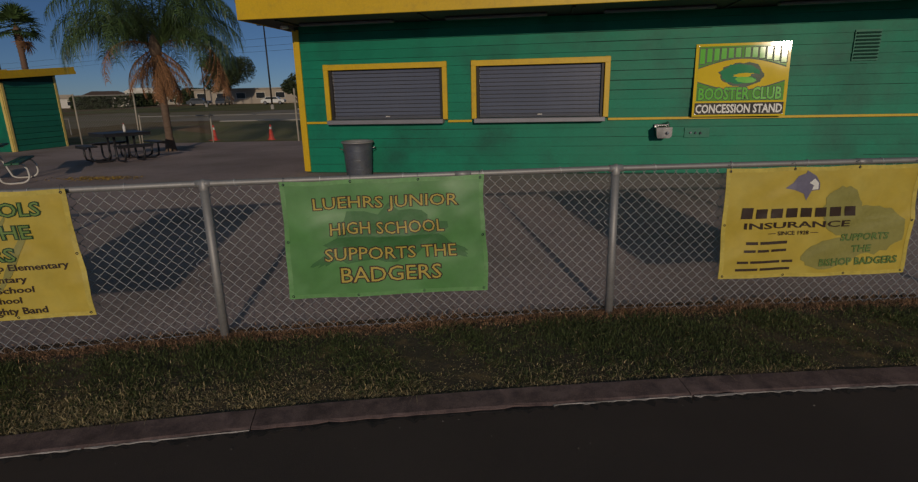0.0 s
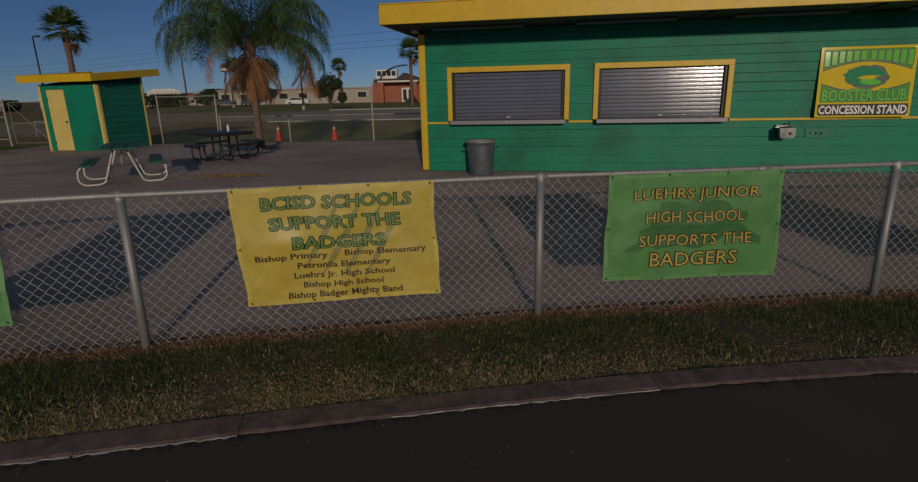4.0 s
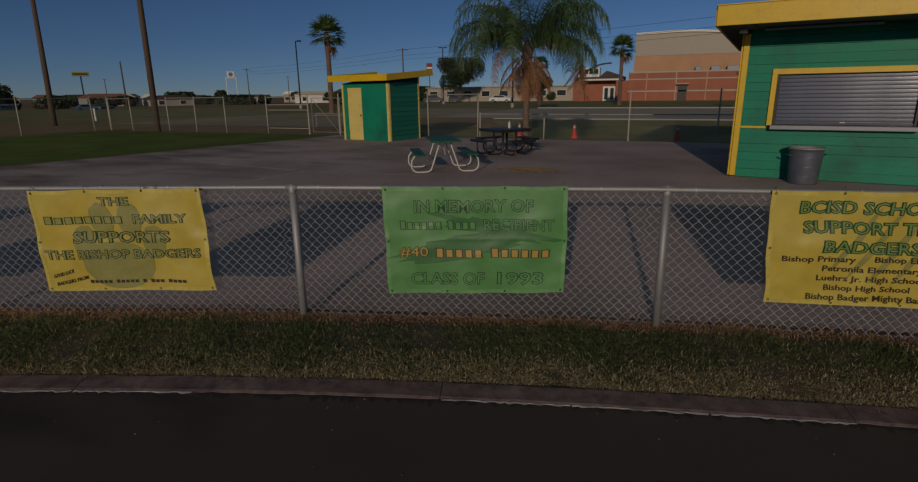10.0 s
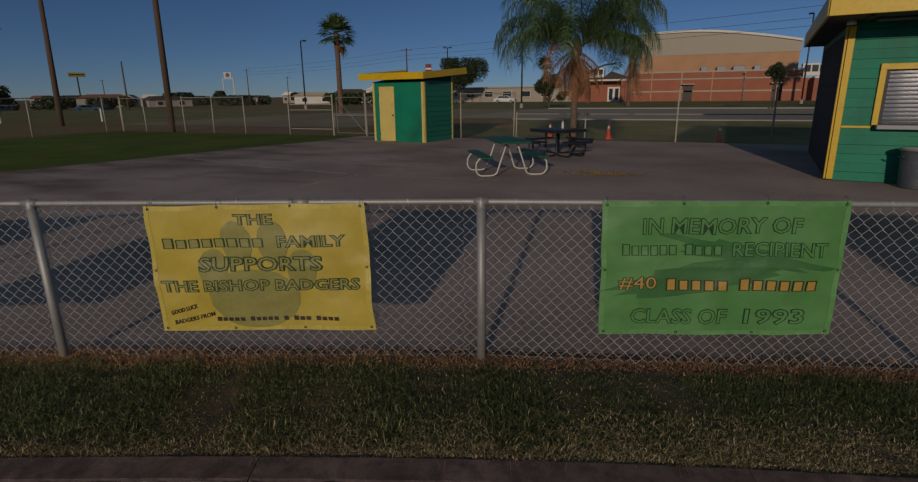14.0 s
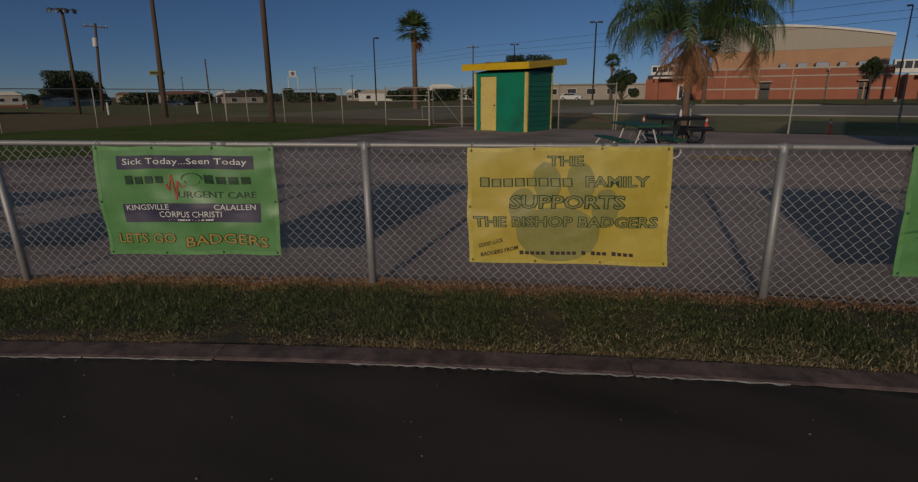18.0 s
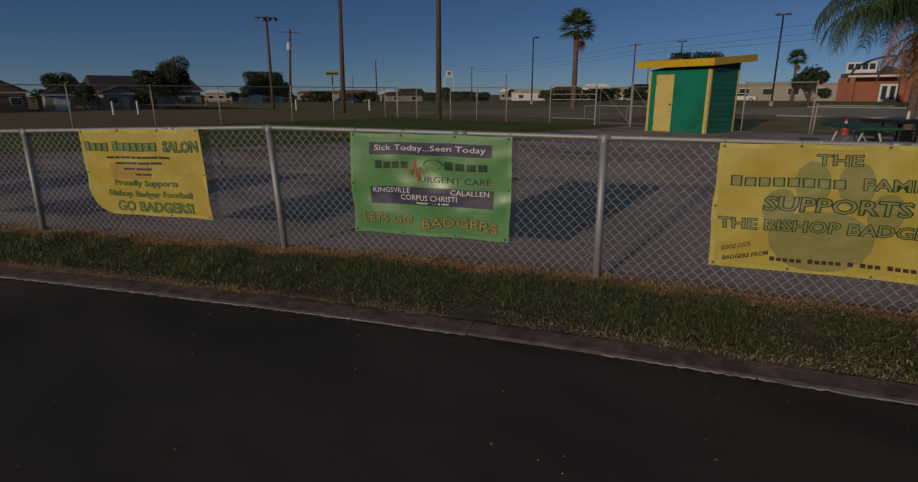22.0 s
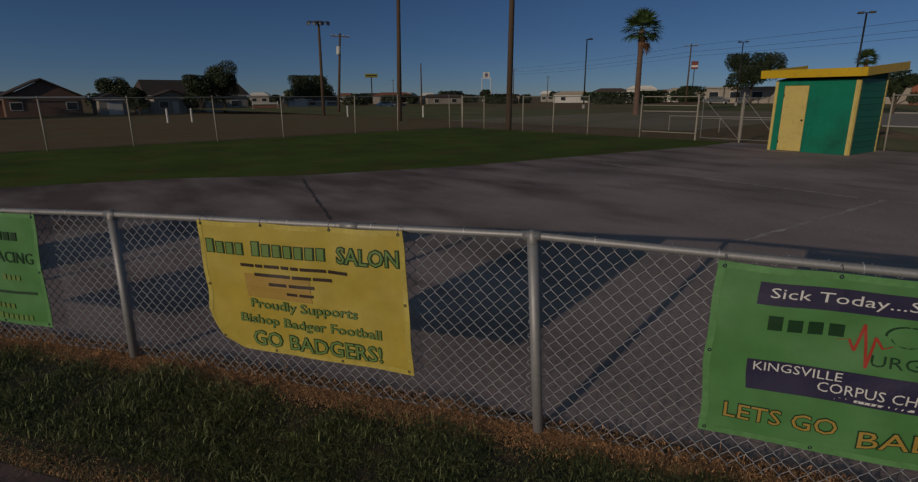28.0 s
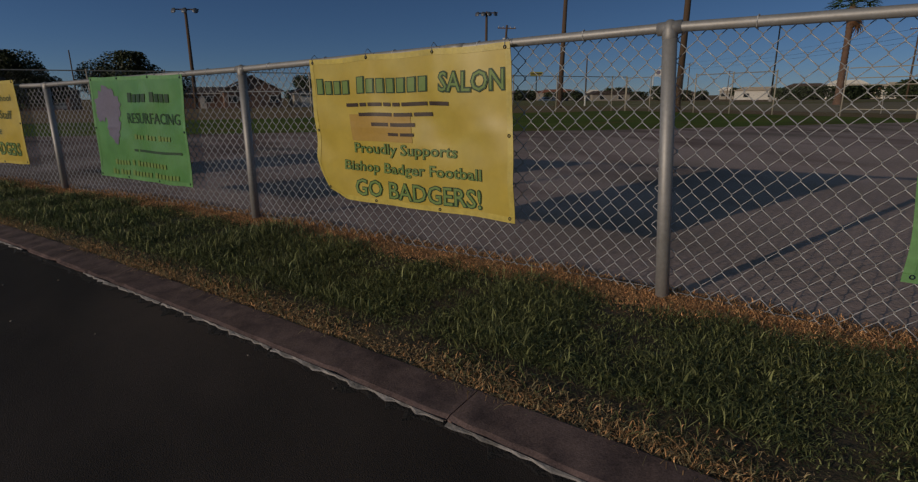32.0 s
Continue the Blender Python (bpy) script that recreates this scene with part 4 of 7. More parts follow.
class Banner:
    """A hung vinyl sheet; all that is printed on it follows its folds."""
    def __init__(self, i, x0, x1, ztop, zbot, vinyl, label, seed, skew=0.0, fold=0.016, curl=None, warp=((0, 0), (0, 0), (0, 0), (0, 0))):
        self.warp = warp        # shift across and up of the corners: top left, top right, bottom left, bottom right
        self.x0, self.x1, self.zt, self.zb = x0, x1, ztop, zbot
        self.w, self.h = x1 - x0, ztop - zbot
        self.seed, self.fold, self.skew, self.curl = seed, fold, skew, curl
        self.hemmat = M_HEMG if vinyl == M_VINYLG else M_HEMY
        self.t = thing("banner", bay(i), label, "banner", "banners on the fence")
        n, m = 44, 28
        s = Shape()
        for a in range(n + 1):
            for b in range(m + 1):
                s.v.append(self.at(a / n, b / m, 0.0))
        for a in range(n):
            for b in range(m):
                k = a * (m + 1) + b
                s.f.append((k, k + m + 1, k + m + 2, k + 1))
        ob = part("sheet", s, vinyl, self.t, "", True)
        md = ob.modifiers.new("thickness", "SOLIDIFY")
        md.thickness = 0.0015
        # hem and eyelets
        for u0, u1, v0, v1 in ((0, 1, 0.0, 0.035), (0, 1, 0.965, 1.0), (0, 0.022, 0.037, 0.963), (0.978, 1.0, 0.037, 0.963)):
            hem = Shape()
            q = 40
            for a in range(q + 1):
                f = a / q
                if u1 - u0 > 0.5:
                    hem.v += [self.at(f, v0, 0.0022), self.at(f, v1, 0.0022)]
                else:
                    hem.v += [self.at(u0, v0 + (v1 - v0) * f, 0.0022), self.at(u1, v0 + (v1 - v0) * f, 0.0022)]
            for a in range(q):
                k = 2 * a
                hem.f.append((k, k + 2, k + 3, k + 1) if u1 - u0 > 0.5 else (k, k + 1, k + 3, k + 2))
            part("hem", hem, self.hemmat, self.t, "", True)
        for u, v in ((0.02, 0.975), (0.34, 0.982), (0.67, 0.982), (0.98, 0.975), (0.015, 0.5), (0.985, 0.5), (0.02, 0.025), (0.34, 0.02), (0.67, 0.02), (0.98, 0.025)):
            c = Vector(self.at(u, v, 0.004))
            part("eyelet", Shape().tube([c + Vector((0.007 * math.cos(math.tau * k / 10), 0, 0.007 * math.sin(math.tau * k / 10))) for k in range(10)], 0.0026, 5, closed=True), M_STEEL, self.t)
            if v > 0.9:
                part("tie", Shape().tube([c, c + Vector((0.0, -0.002, 0.03)), c + Vector((0, 0.02, 0.05)), c + Vector((0, 0.05, 0.03))], 0.0018, 4), M_CAN, self.t)

    def at(self, u, v, lift):
        """The sheet's point at u across and v up, lifted towards the track."""
        x = self.x0 + self.w * u + self.skew * (1 - v)
        z = self.zb + self.h * v
        for (dx, dz), f in zip(self.warp, ((1 - u) * v, u * v, (1 - u) * (1 - v), u * (1 - v))):
            x += dx * f
            z += dz * f
        sag = 0.006 * math.sin(3 * math.pi * u) ** 2
        z -= sag * v
        x += 0.016 * noise.noise(Vector((self.seed * 2.3, v * 3.5, u * 1.5)))
        z += 0.012 * noise.noise(Vector((u * 4.5, self.seed * 1.9, v * 1.5))) * (1 - 0.7 * v)
        q = noise.noise(Vector((u * 3.2 + self.seed * 7.3, v * 2.4, self.seed)))
        q2 = noise.noise(Vector((u * 6 + self.seed * 3.1, v * 3.5 + u * 4, 5 + self.seed)))
        amp = math.sin(math.pi * min(1, max(0, v))) * 0.8 + 0.2
        q3 = noise.noise(Vector((u * 2.2 + v * 5.0 + self.seed * 1.7, v * 6 - u * 7, 9 + self.seed)))
        y = -0.060 - self.fold * (1.3 * q + 0.7 * q2 + 0.5 * max(-0.15, q3)) * amp
        # creases that run in from the eyelets
        for e in (0.34, 0.67):
            y -= 0.006 * math.exp(-((u - e - 0.06 * (1 - v)) / 0.018) ** 2) * max(0, v - 0.45)
        y -= 0.005 * math.exp(-((v - 0.52) / 0.02) ** 2) * (0.3 + 0.7 * abs(q))
        if self.curl:
            c = max(0.0, self.curl - u - 0.55 * v)
            x += c * 0.55
            z += c * 0.38
            y += c * 0.02
        return (x, y - lift, z)

    def put(self, name, pts, faces, mat, lift=0.0045, label=""):
        # cut long faces so that the print bends with the sheet
        bm = bmesh.new()
        vs = [bm.verts.new((x * self.w, z * self.h, 0)) for x, z in pts]
        for q in faces:
            bm.faces.new([vs[k] for k in q])
        bmesh.ops.triangulate(bm, faces=bm.faces[:])
        for turn_ in range(3):
            far = [e for e in bm.edges if e.calc_length() > 0.045]
            if not far:
                break
            bmesh.ops.subdivide_edges(bm, edges=far, cuts=1)
            bmesh.ops.triangulate(bm, faces=bm.faces[:])
        bm.verts.index_update()
        s = Shape()
        s.v = [self.at(v.co.x / self.w, v.co.y / self.h, lift) for v in bm.verts]
        s.f = [tuple(v.index for v in f.verts) for f in bm.faces]
        bm.free()
        # the sheet's own front is towards the track
        return part(name, s, mat, self.t, label)

    def text(self, words, u0, u1, v0, v1, fill, edge=None, thick=0.03, arch=0.0, slant=0.0, bold=0.0):
        if edge:
            p, f = fit_box(words, u0, u1, v0, v1, thick * 1.9 + bold, arch, slant)
            for q, g_ in pieces(p, f):
                self.put("letter_outline", q, g_, edge, 0.0045)
        elif fill == M_PRINTBROWN:
            p, f = fit_box(words, u0, u1, v0, v1, 0.022, arch, slant)
            for q, g_ in pieces(p, f):
                self.put("letter_shadow", q, g_, fill, 0.0045)
        p, f = fit_box(words, u0, u1, v0, v1, bold, arch, slant)
        for q, g_ in pieces(p, f):
            self.put("letter", q, g_, fill, 0.0062)

    def bar(self, u0, u1, v0, v1, mat, slant=0.0, name="print_bar", lift=0.0045):
        n = 12
        p = []
        for k in range(n + 1):
            f = k / n
            u = u0 + (u1 - u0) * f
            p += [(u, v0 + slant * (f - 0.5)), (u, v1 + slant * (f - 0.5))]
        self.put(name, p, [(2 * k, 2 * k + 2, 2 * k + 3, 2 * k + 1) for k in range(n)], mat, lift)

    def words_as_bars(self, u0, u1, v0, v1, mat, lens, slant=0.0):
        """Writing that stays unreadable: one bar a word."""
        tot = sum(lens) + 0.6 * (len(lens) - 1)
        v0, v1 = v0 + 0.16 * (v1 - v0), v1 - 0.16 * (v1 - v0)
        u = u0
        for l in lens:
            w = (u1 - u0) * l / tot
            f0, f1 = (u - u0) / (u1 - u0) - 0.5, (u + w - u0) / (u1 - u0) - 0.5
            self.bar(u, u + w, v0 + slant * (f0 + f1) / 2, v1 + slant * (f0 + f1) / 2, mat, slant * (f1 - f0))
            u += w + (u1 - u0) * 0.6 / tot

    def letter_blocks(self, u0, u1, v0, v1, mat, lens, edge=None):
        """A name kept unreadable: one plain block a letter."""
        tot = sum(lens) + 0.7 * (len(lens) - 1)
        step = (u1 - u0) / tot
        u = u0
        for i, l in enumerate(lens):
            for k in range(l):
                top_ = v1 if k == 0 else v1 - 0.16 * (v1 - v0)
                if edge:
                    self.bar(u + 0.04 * step, u + 0.88 * step, v0 - 0.006, top_ + 0.006, edge, 0.0, "letter_outline", 0.0045)
                self.bar(u + (0.16 if edge else 0.08) * step, u + (0.76 if edge else 0.82) * step, v0, top_, mat, 0.0, "letter_block", 0.0062)
                u += step
            u += 0.7 * step

    def blob(self, cu, cv, ru, rv, mat, turn=0.0, wob=0.0, name="print_shape", lift=0.003, rim=None):
        n, m = 30, 9
        rr = random.Random(int(cu * 1000) + int(cv * 77))
        pts = [(cu, cv)]
        wav = [1 + wob * rr.uniform(-1, 1) for k in range(n)]
        c, s_ = math.cos(turn), math.sin(turn)
        for j in range(1, m + 1):
            for k in range(n):
                a = math.tau * k / n
                r = wav[k] * j / m
                x, z = ru * r * math.cos(a), rv * r * math.sin(a)
                pts.append((cu + x * c - z * s_ * self.h / self.w, cv + x * s_ * self.w / self.h + z * c))
        fs = [(0, k + 1, (k + 1) % n + 1) for k in range(n)]
        for j in range(m - 1):
            fs += [(1 + j * n + k, 1 + (j + 1) * n + k, 1 + (j + 1) * n + (k + 1) % n, 1 + j * n + (k + 1) % n) for k in range(n)]
        self.put(name, pts, fs, mat, lift)


# sponsor banner with a bird emblem
b = Banner(-1, 0.86, 2.36, 1.158, 0.280, M_VINYLY, "yellow sponsor banner with dark print and a brown emblem", 1, warp=((0.01, -0.004), (0.01, -0.004), (0.027, 0.008), (0.027, 0.008)))
b.blob(0.62, 0.60, 0.10, 0.22, M_PRINTOLIVE, 0.1, 0.08)
b.blob(0.80, 0.42, 0.16, 0.22, M_PRINTOLIVE, -0.2, 0.08)
b.blob(0.60, 0.22, 0.17, 0.14, M_PRINTOLIVE, 0.2, 0.08)
b.put("emblem", [(0.30, 0.815), (0.335, 0.86), (0.36, 0.92), (0.40, 0.945), (0.405, 0.97), (0.45, 0.925), (0.475, 0.86), (0.48, 0.80), (0.44, 0.79), (0.42, 0.705), (0.40, 0.765), (0.345, 0.80)], [tuple(range(12))], M_PRINTGREY, 0.003)
b.put("emblem", [(0.42, 0.86), (0.445, 0.90), (0.468, 0.86), (0.472, 0.805), (0.44, 0.80), (0.445, 0.84)], [tuple(range(6))], M_PRINTWHITE, 0.004)
b.letter_blocks(0.09, 0.70, 0.555, 0.655, M_PRINTBROWN, [8])
b.text("INSURANCE", 0.12, 0.66, 0.46, 0.515, M_PRINTBROWN)
b.text("SINCE 1928", 0.29, 0.45, 0.395, 0.43, M_PRINTBROWN)
b.bar(0.24, 0.28, 0.41, 0.416, M_PRINTBROWN)
b.bar(0.46, 0.50, 0.41, 0.416, M_PRINTBROWN)
b.words_as_bars(0.13, 0.34, 0.31, 0.35, M_PRINTBROWN, [3, 7])
b.words_as_bars(0.12, 0.34, 0.24, 0.275, M_PRINTBROWN, [3, 3, 4])
b.words_as_bars(0.09, 0.38, 0.135, 0.17, M_PRINTBROWN, [3, 8, 3])
b.words_as_bars(0.085, 0.37, 0.065, 0.10, M_PRINTBROWN, [6, 8])
b.text("SUPPORTS", 0.63, 0.88, 0.33, 0.39, M_PRINTG, M_PRINTDK, 0.02)
b.text("THE", 0.70, 0.80, 0.22, 0.28, M_PRINTG, M_PRINTDK, 0.02)
b.text("BISHOP BADGERS", 0.53, 0.95, 0.10, 0.165, M_PRINTG, M_PRINTDK, 0.02)

# junior high school banner
b = Banner(0, 0.665, 2.13, 1.175, 0.308, M_VINYLG, "green school banner with gold outlined lettering", 2, skew=0.01, warp=((-0.011, -0.003), (-0.041, -0.002), (-0.024, -0.001), (-0.027, -0.013)))
b.blob(0.5, 0.52, 0.30, 0.24, M_PRINTMID, 0.1, 0.22)
b.blob(0.28, 0.42, 0.16, 0.06, M_PRINTMID, 0.5, 0.2)
b.blob(0.76, 0.45, 0.16, 0.06, M_PRINTMID, -0.5, 0.2)
b.text("LUEHRS JUNIOR", 0.15, 0.87, 0.735, 0.86, M_PRINTY, M_PRINTBROWN, 0.028)
b.text("HIGH SCHOOL", 0.22, 0.79, 0.545, 0.645, M_PRINTY, M_PRINTBROWN, 0.028)
b.text("SUPPORTS THE", 0.19, 0.84, 0.325, 0.43, M_PRINTY, M_PRINTBROWN, 0.028)
b.text("BADGERS", 0.26, 0.76, 0.13, 0.26, M_PRINTY, M_PRINTBROWN, 0.028)

# school district banner
b = Banner(1, 0.885, 2.335, 1.19, 0.304, M_VINYLY, "yellow school district banner with green and brown lettering", 3, skew=0.015, warp=((-0.014, 0.003), (-0.008, 0.001), (0.023, -0.006), (0.009, 0.001)))
for k in range(4):
    b.blob(0.42 + 0.10 * k, 0.58 - 0.03 * k, 0.016, 0.36 - 0.03 * abs(k - 1.5), M_PRINTOLIVE, -0.55, 0.1)
b.text("BCISD SCHOOLS", 0.15, 0.88, 0.815, 0.915, M_PRINTG, M_PRINTDK, 0.03)
b.text("SUPPORT THE", 0.17, 0.82, 0.645, 0.745, M_PRINTG, M_PRINTDK, 0.03)
b.text("BADGERS", 0.27, 0.73, 0.475, 0.575, M_PRINTG, M_PRINTDK, 0.03)
b.text("Bishop Primary", 0.08, 0.43, 0.375, 0.44, M_PRINTBROWN)
b.text("Bishop Elementary", 0.52, 0.935, 0.385, 0.45, M_PRINTBROWN)
b.text("Petronila Elementary", 0.28, 0.745, 0.29, 0.355, M_PRINTBROWN)
b.text("Luehrs Jr. High School", 0.255, 0.765, 0.205, 0.27, M_PRINTBROWN)
b.text("Bishop High School", 0.295, 0.705, 0.12, 0.185, M_PRINTBROWN)
b.text("Bishop Badger Mighty Band", 0.21, 0.80, 0.03, 0.10, M_PRINTBROWN)

# memorial banner
b = Banner(2, 0.93, 2.42, 1.195, 0.293, M_VINYLG, "green memorial banner with dark outlined and gold lettering", 4, warp=((-0.027, -0.003), (-0.02, 0.012), (-0.002, -0.026), (-0.011, 0.018)))
b.blob(0.45, 0.45, 0.36, 0.10, M_PRINTMID, 0.15, 0.3)
b.blob(0.60, 0.62, 0.30, 0.07, M_PRINTMID, -0.2, 0.3)
b.text("IN MEMORY OF", 0.18, 0.82, 0.77, 0.88, M_VINYLG, M_PRINTDK, 0.022)
b.letter_blocks(0.09, 0.52, 0.615, 0.69, M_VINYLG, [6, 4], M_PRINTDK)
b.text("RECIPIENT", 0.56, 0.93, 0.60, 0.70, M_VINYLG, M_PRINTDK, 0.022)
b.text("#40", 0.08, 0.24, 0.35, 0.45, M_PRINTGOLD, M_PRINTBROWN, 0.02)
b.letter_blocks(0.28, 0.92, 0.35, 0.43, M_PRINTGOLD, [5, 6], M_PRINTBROWN)
b.text("CLASS OF", 0.14, 0.55, 0.09, 0.20, M_VINYLG, M_PRINTDK, 0.022)
b.text("1993", 0.63, 0.88, 0.09, 0.20, M_VINYLG, M_PRINTDK, 0.022)

# family banner with a paw print
b = Banner(3, 0.90, 2.38, 1.166, 0.270, M_VINYLY, "yellow family banner with a faded paw print", 5, skew=0.005, warp=((-0.007, 0), (0.005, 0.016), (-0.005, -0.006), (0.027, 0.009)))
b.blob(0.46, 0.26, 0.21, 0.24, M_PRINTOLIVE, 0.0, 0.03)
for cu, cv, ru, rv in ((0.28, 0.51, 0.068, 0.15), (0.40, 0.71, 0.07, 0.165), (0.565, 0.71, 0.07, 0.165), (0.69, 0.50, 0.068, 0.155)):
    b.blob(cu, cv, ru, rv, M_PRINTOLIVE, 0.0, 0.03)
b.text("THE", 0.41, 0.58, 0.85, 0.925, M_PRINTOLIVE, M_PRINTDK, 0.028)
b.letter_blocks(0.06, 0.53, 0.68, 0.75, M_PRINTOLIVE, [8], M_PRINTDK)
b.text("FAMILY", 0.59, 0.89, 0.675, 0.755, M_PRINTOLIVE, M_PRINTDK, 0.028)
b.text("SUPPORTS", 0.22, 0.78, 0.49, 0.595, M_PRINTOLIVE, M_PRINTDK, 0.028)
b.text("THE BISHOP BADGERS", 0.035, 0.945, 0.33, 0.415, M_PRINTOLIVE, M_PRINTDK, 0.028)
b.text("GOOD LUCK", 0.05, 0.18, 0.165, 0.20, M_PRINTBROWN, slant=0.06)
b.text("BADGERS FROM", 0.06, 0.255, 0.09, 0.125, M_PRINTBROWN, slant=0.07)
b.letter_blocks(0.26, 0.84, 0.08, 0.115, M_PRINTBROWN, [5, 5, 1, 3, 4])

# clinic banner
b = Banner(4, 0.88, 2.41, 1.195, 0.275, M_VINYLG, "green clinic banner with navy bands and dark print", 6, skew=-0.02, warp=((0.039, -0.011), (-0.011, -0.023), (0.066, 0.008), (0, 0.015)))
b.bar(0.13, 0.885, 0.80, 0.92, M_PRINTNAVY)
b.text("Sick Today...Seen Today", 0.165, 0.85, 0.825, 0.895, M_PRINTWHITE)
b.letter_blocks(0.165, 0.385, 0.665, 0.745, M_PRINTDK, [4])
b.letter_blocks(0.60, 0.87, 0.665, 0.745, M_PRINTDK, [4])
zig = [(0.36, 0.65), (0.39, 0.66), (0.405, 0.60), (0.425, 0.75), (0.44, 0.52), (0.455, 0.69), (0.475, 0.63), (0.50, 0.65)]
pts, fcs = [], []
for k, (u, v) in enumerate(zig):
    pts += [(u - 0.004, v), (u + 0.004, v)]
    if k:
        fcs.append((2 * k - 2, 2 * k - 1, 2 * k + 1, 2 * k))
b.put("print_line", pts, fcs, M_PRINTRED)
for sg in (-1, 1):
    pts, fcs = [], []
    for k in range(13):
        a = math.pi * k / 12
        u, v = 0.535 + sg * 0.045 * math.sin(a) * (1.2 if k < 7 else 0.9), 0.70 + 0.055 * math.cos(a)
        pts += [(u, v), (u + sg * 0.006, v + 0.006)]
        if k:
            fcs.append((2 * k - 2, 2 * k - 1, 2 * k + 1, 2 * k))
    b.put("print_line", pts, fcs, M_PRINTDK)
b.text("URGENT CARE", 0.45, 0.88, 0.535, 0.595, M_PRINTDK)
b.bar(0.13, 0.895, 0.31, 0.485, M_PRINTNAVY)
b.text("KINGSVILLE", 0.15, 0.39, 0.425, 0.475, M_PRINTWHITE)
b.text("CALALLEN", 0.64, 0.87, 0.425, 0.475, M_PRINTWHITE)
b.text("CORPUS CHRISTI", 0.33, 0.68, 0.355, 0.41, M_PRINTWHITE)
b.words_as_bars(0.37, 0.64, 0.32, 0.34, M_PRINTWHITE, [3, 9, 3])
b.text("LETS GO", 0.07, 0.40, 0.115, 0.205, M_PRINTGOLD, M_PRINTDK, 0.02)
b.text("BADGERS", 0.46, 0.93, 0.07, 0.165, M_PRINTGOLD, M_PRINTDK, 0.02, arch=0.035)

# salon banner with a curled corner
b = Banner(5, 0.84, 2.335, 1.170, 0.292, M_VINYLY, "yellow salon banner with one lower corner folded in", 7, skew=0.015, fold=0.011, curl=0.165, warp=((0.009, -0.009), (-0.021, 0.021), (0.01, -0.006), (0.015, -0.006)))
b.letter_blocks(0.03, 0.65, 0.76, 0.86, M_PRINTG, [4, 7], M_PRINTDK)
b.text("SALON", 0.70, 0.97, 0.755, 0.865, M_PRINTG, M_PRINTDK, 0.03)
b.words_as_bars(0.21, 0.74, 0.665, 0.70, M_PRINTBROWN, [4, 2, 4, 2, 2, 7, 5])
b.words_as_bars(0.28, 0.66, 0.60, 0.635, M_PRINTBROWN, [10, 5, 5])
b.words_as_bars(0.35, 0.57, 0.535, 0.57, M_PRINTBROWN, [5, 7])
b.words_as_bars(0.43, 0.56, 0.475, 0.505, M_PRINTBROWN, [3, 4])
b.bar(0.22, 0.55, 0.44, 0.62, M_PRINTGOLD, lift=0.003)
b.text("Proudly Supports", 0.23, 0.76, 0.335, 0.425, M_PRINTG, M_PRINTDK, 0.016)
b.text("Bishop Badger Football", 0.17, 0.87, 0.205, 0.295, M_PRINTG, M_PRINTDK, 0.016)
b.text("GO BADGERS!", 0.23, 0.86, 0.05, 0.165, M_PRINTG, M_PRINTDK, 0.02)

# resurfacing sponsor banner, hand-lettered
b = Banner(6, 1.03, 2.46, 1.130, 0.235, M_VINYLG, "green hand-lettered sponsor banner with a grey-violet blot", 8, skew=-0.02, fold=0.010, warp=((0.003, -0.007), (-0.04, -0.015), (-0.03, -0.01), (-0.051, -0.014)))
b.blob(0.19, 0.74, 0.135, 0.17, M_PRINTGREY, 0.0, 0.22)
b.blob(0.10, 0.66, 0.06, 0.10, M_PRINTGREY, 0.3, 0.2, lift=0.0034)
b.blob(0.23, 0.55, 0.075, 0.15, M_PRINTGREY, 0.1, 0.2, lift=0.0038)
b.blob(0.25, 0.42, 0.03, 0.07, M_PRINTGREY, 0.0, 0.15, lift=0.0042)
b.letter_blocks(0.43, 0.86, 0.76, 0.85, M_PRINTDK, [4, 4])
b.text("RESURFACING", 0.41, 0.95, 0.56, 0.66, M_PRINTDK)
b.letter_blocks(0.46, 0.84, 0.405, 0.455, M_PRINTG, [3, 3, 4])
b.words_as_bars(0.44, 0.93, 0.28, 0.315, M_PRINTDK, [1, 12])
b.letter_blocks(0.20, 0.76, 0.145, 0.20, M_PRINTG, [5, 1, 9])
b.letter_blocks(0.16, 0.88, 0.045, 0.10, M_PRINTG, [2, 3, 6, 7])

# school staff banner, hand-lettered
b = Banner(7, 1.10, 2.60, 1.110, 0.225, M_VINYLY, "yellow hand-lettered school staff banner", 9, fold=0.010, warp=((0, 0.02), (0.01, 0.02), (0, 0.02), (0.012, 0.028)))
b.blob(0.30, 0.45, 0.16, 0.24, M_PRINTOLIVE, 0.2, 0.1)
b.text("High School", 0.55, 0.92, 0.73, 0.83, M_PRINTDK, slant=0.02)
b.text("Staff", 0.73, 0.90, 0.55, 0.65, M_PRINTDK)
b.letter_blocks(0.12, 0.42, 0.74, 0.81, M_PRINTDK, [6])
b.text("supports", 0.12, 0.48, 0.42, 0.52, M_PRINTDK)
b.text("The", 0.60, 0.72, 0.36, 0.45, M_PRINTDK)
b.text("BADGERS", 0.55, 0.93, 0.11, 0.26, M_PRINTG, M_PRINTDK, 0.02)

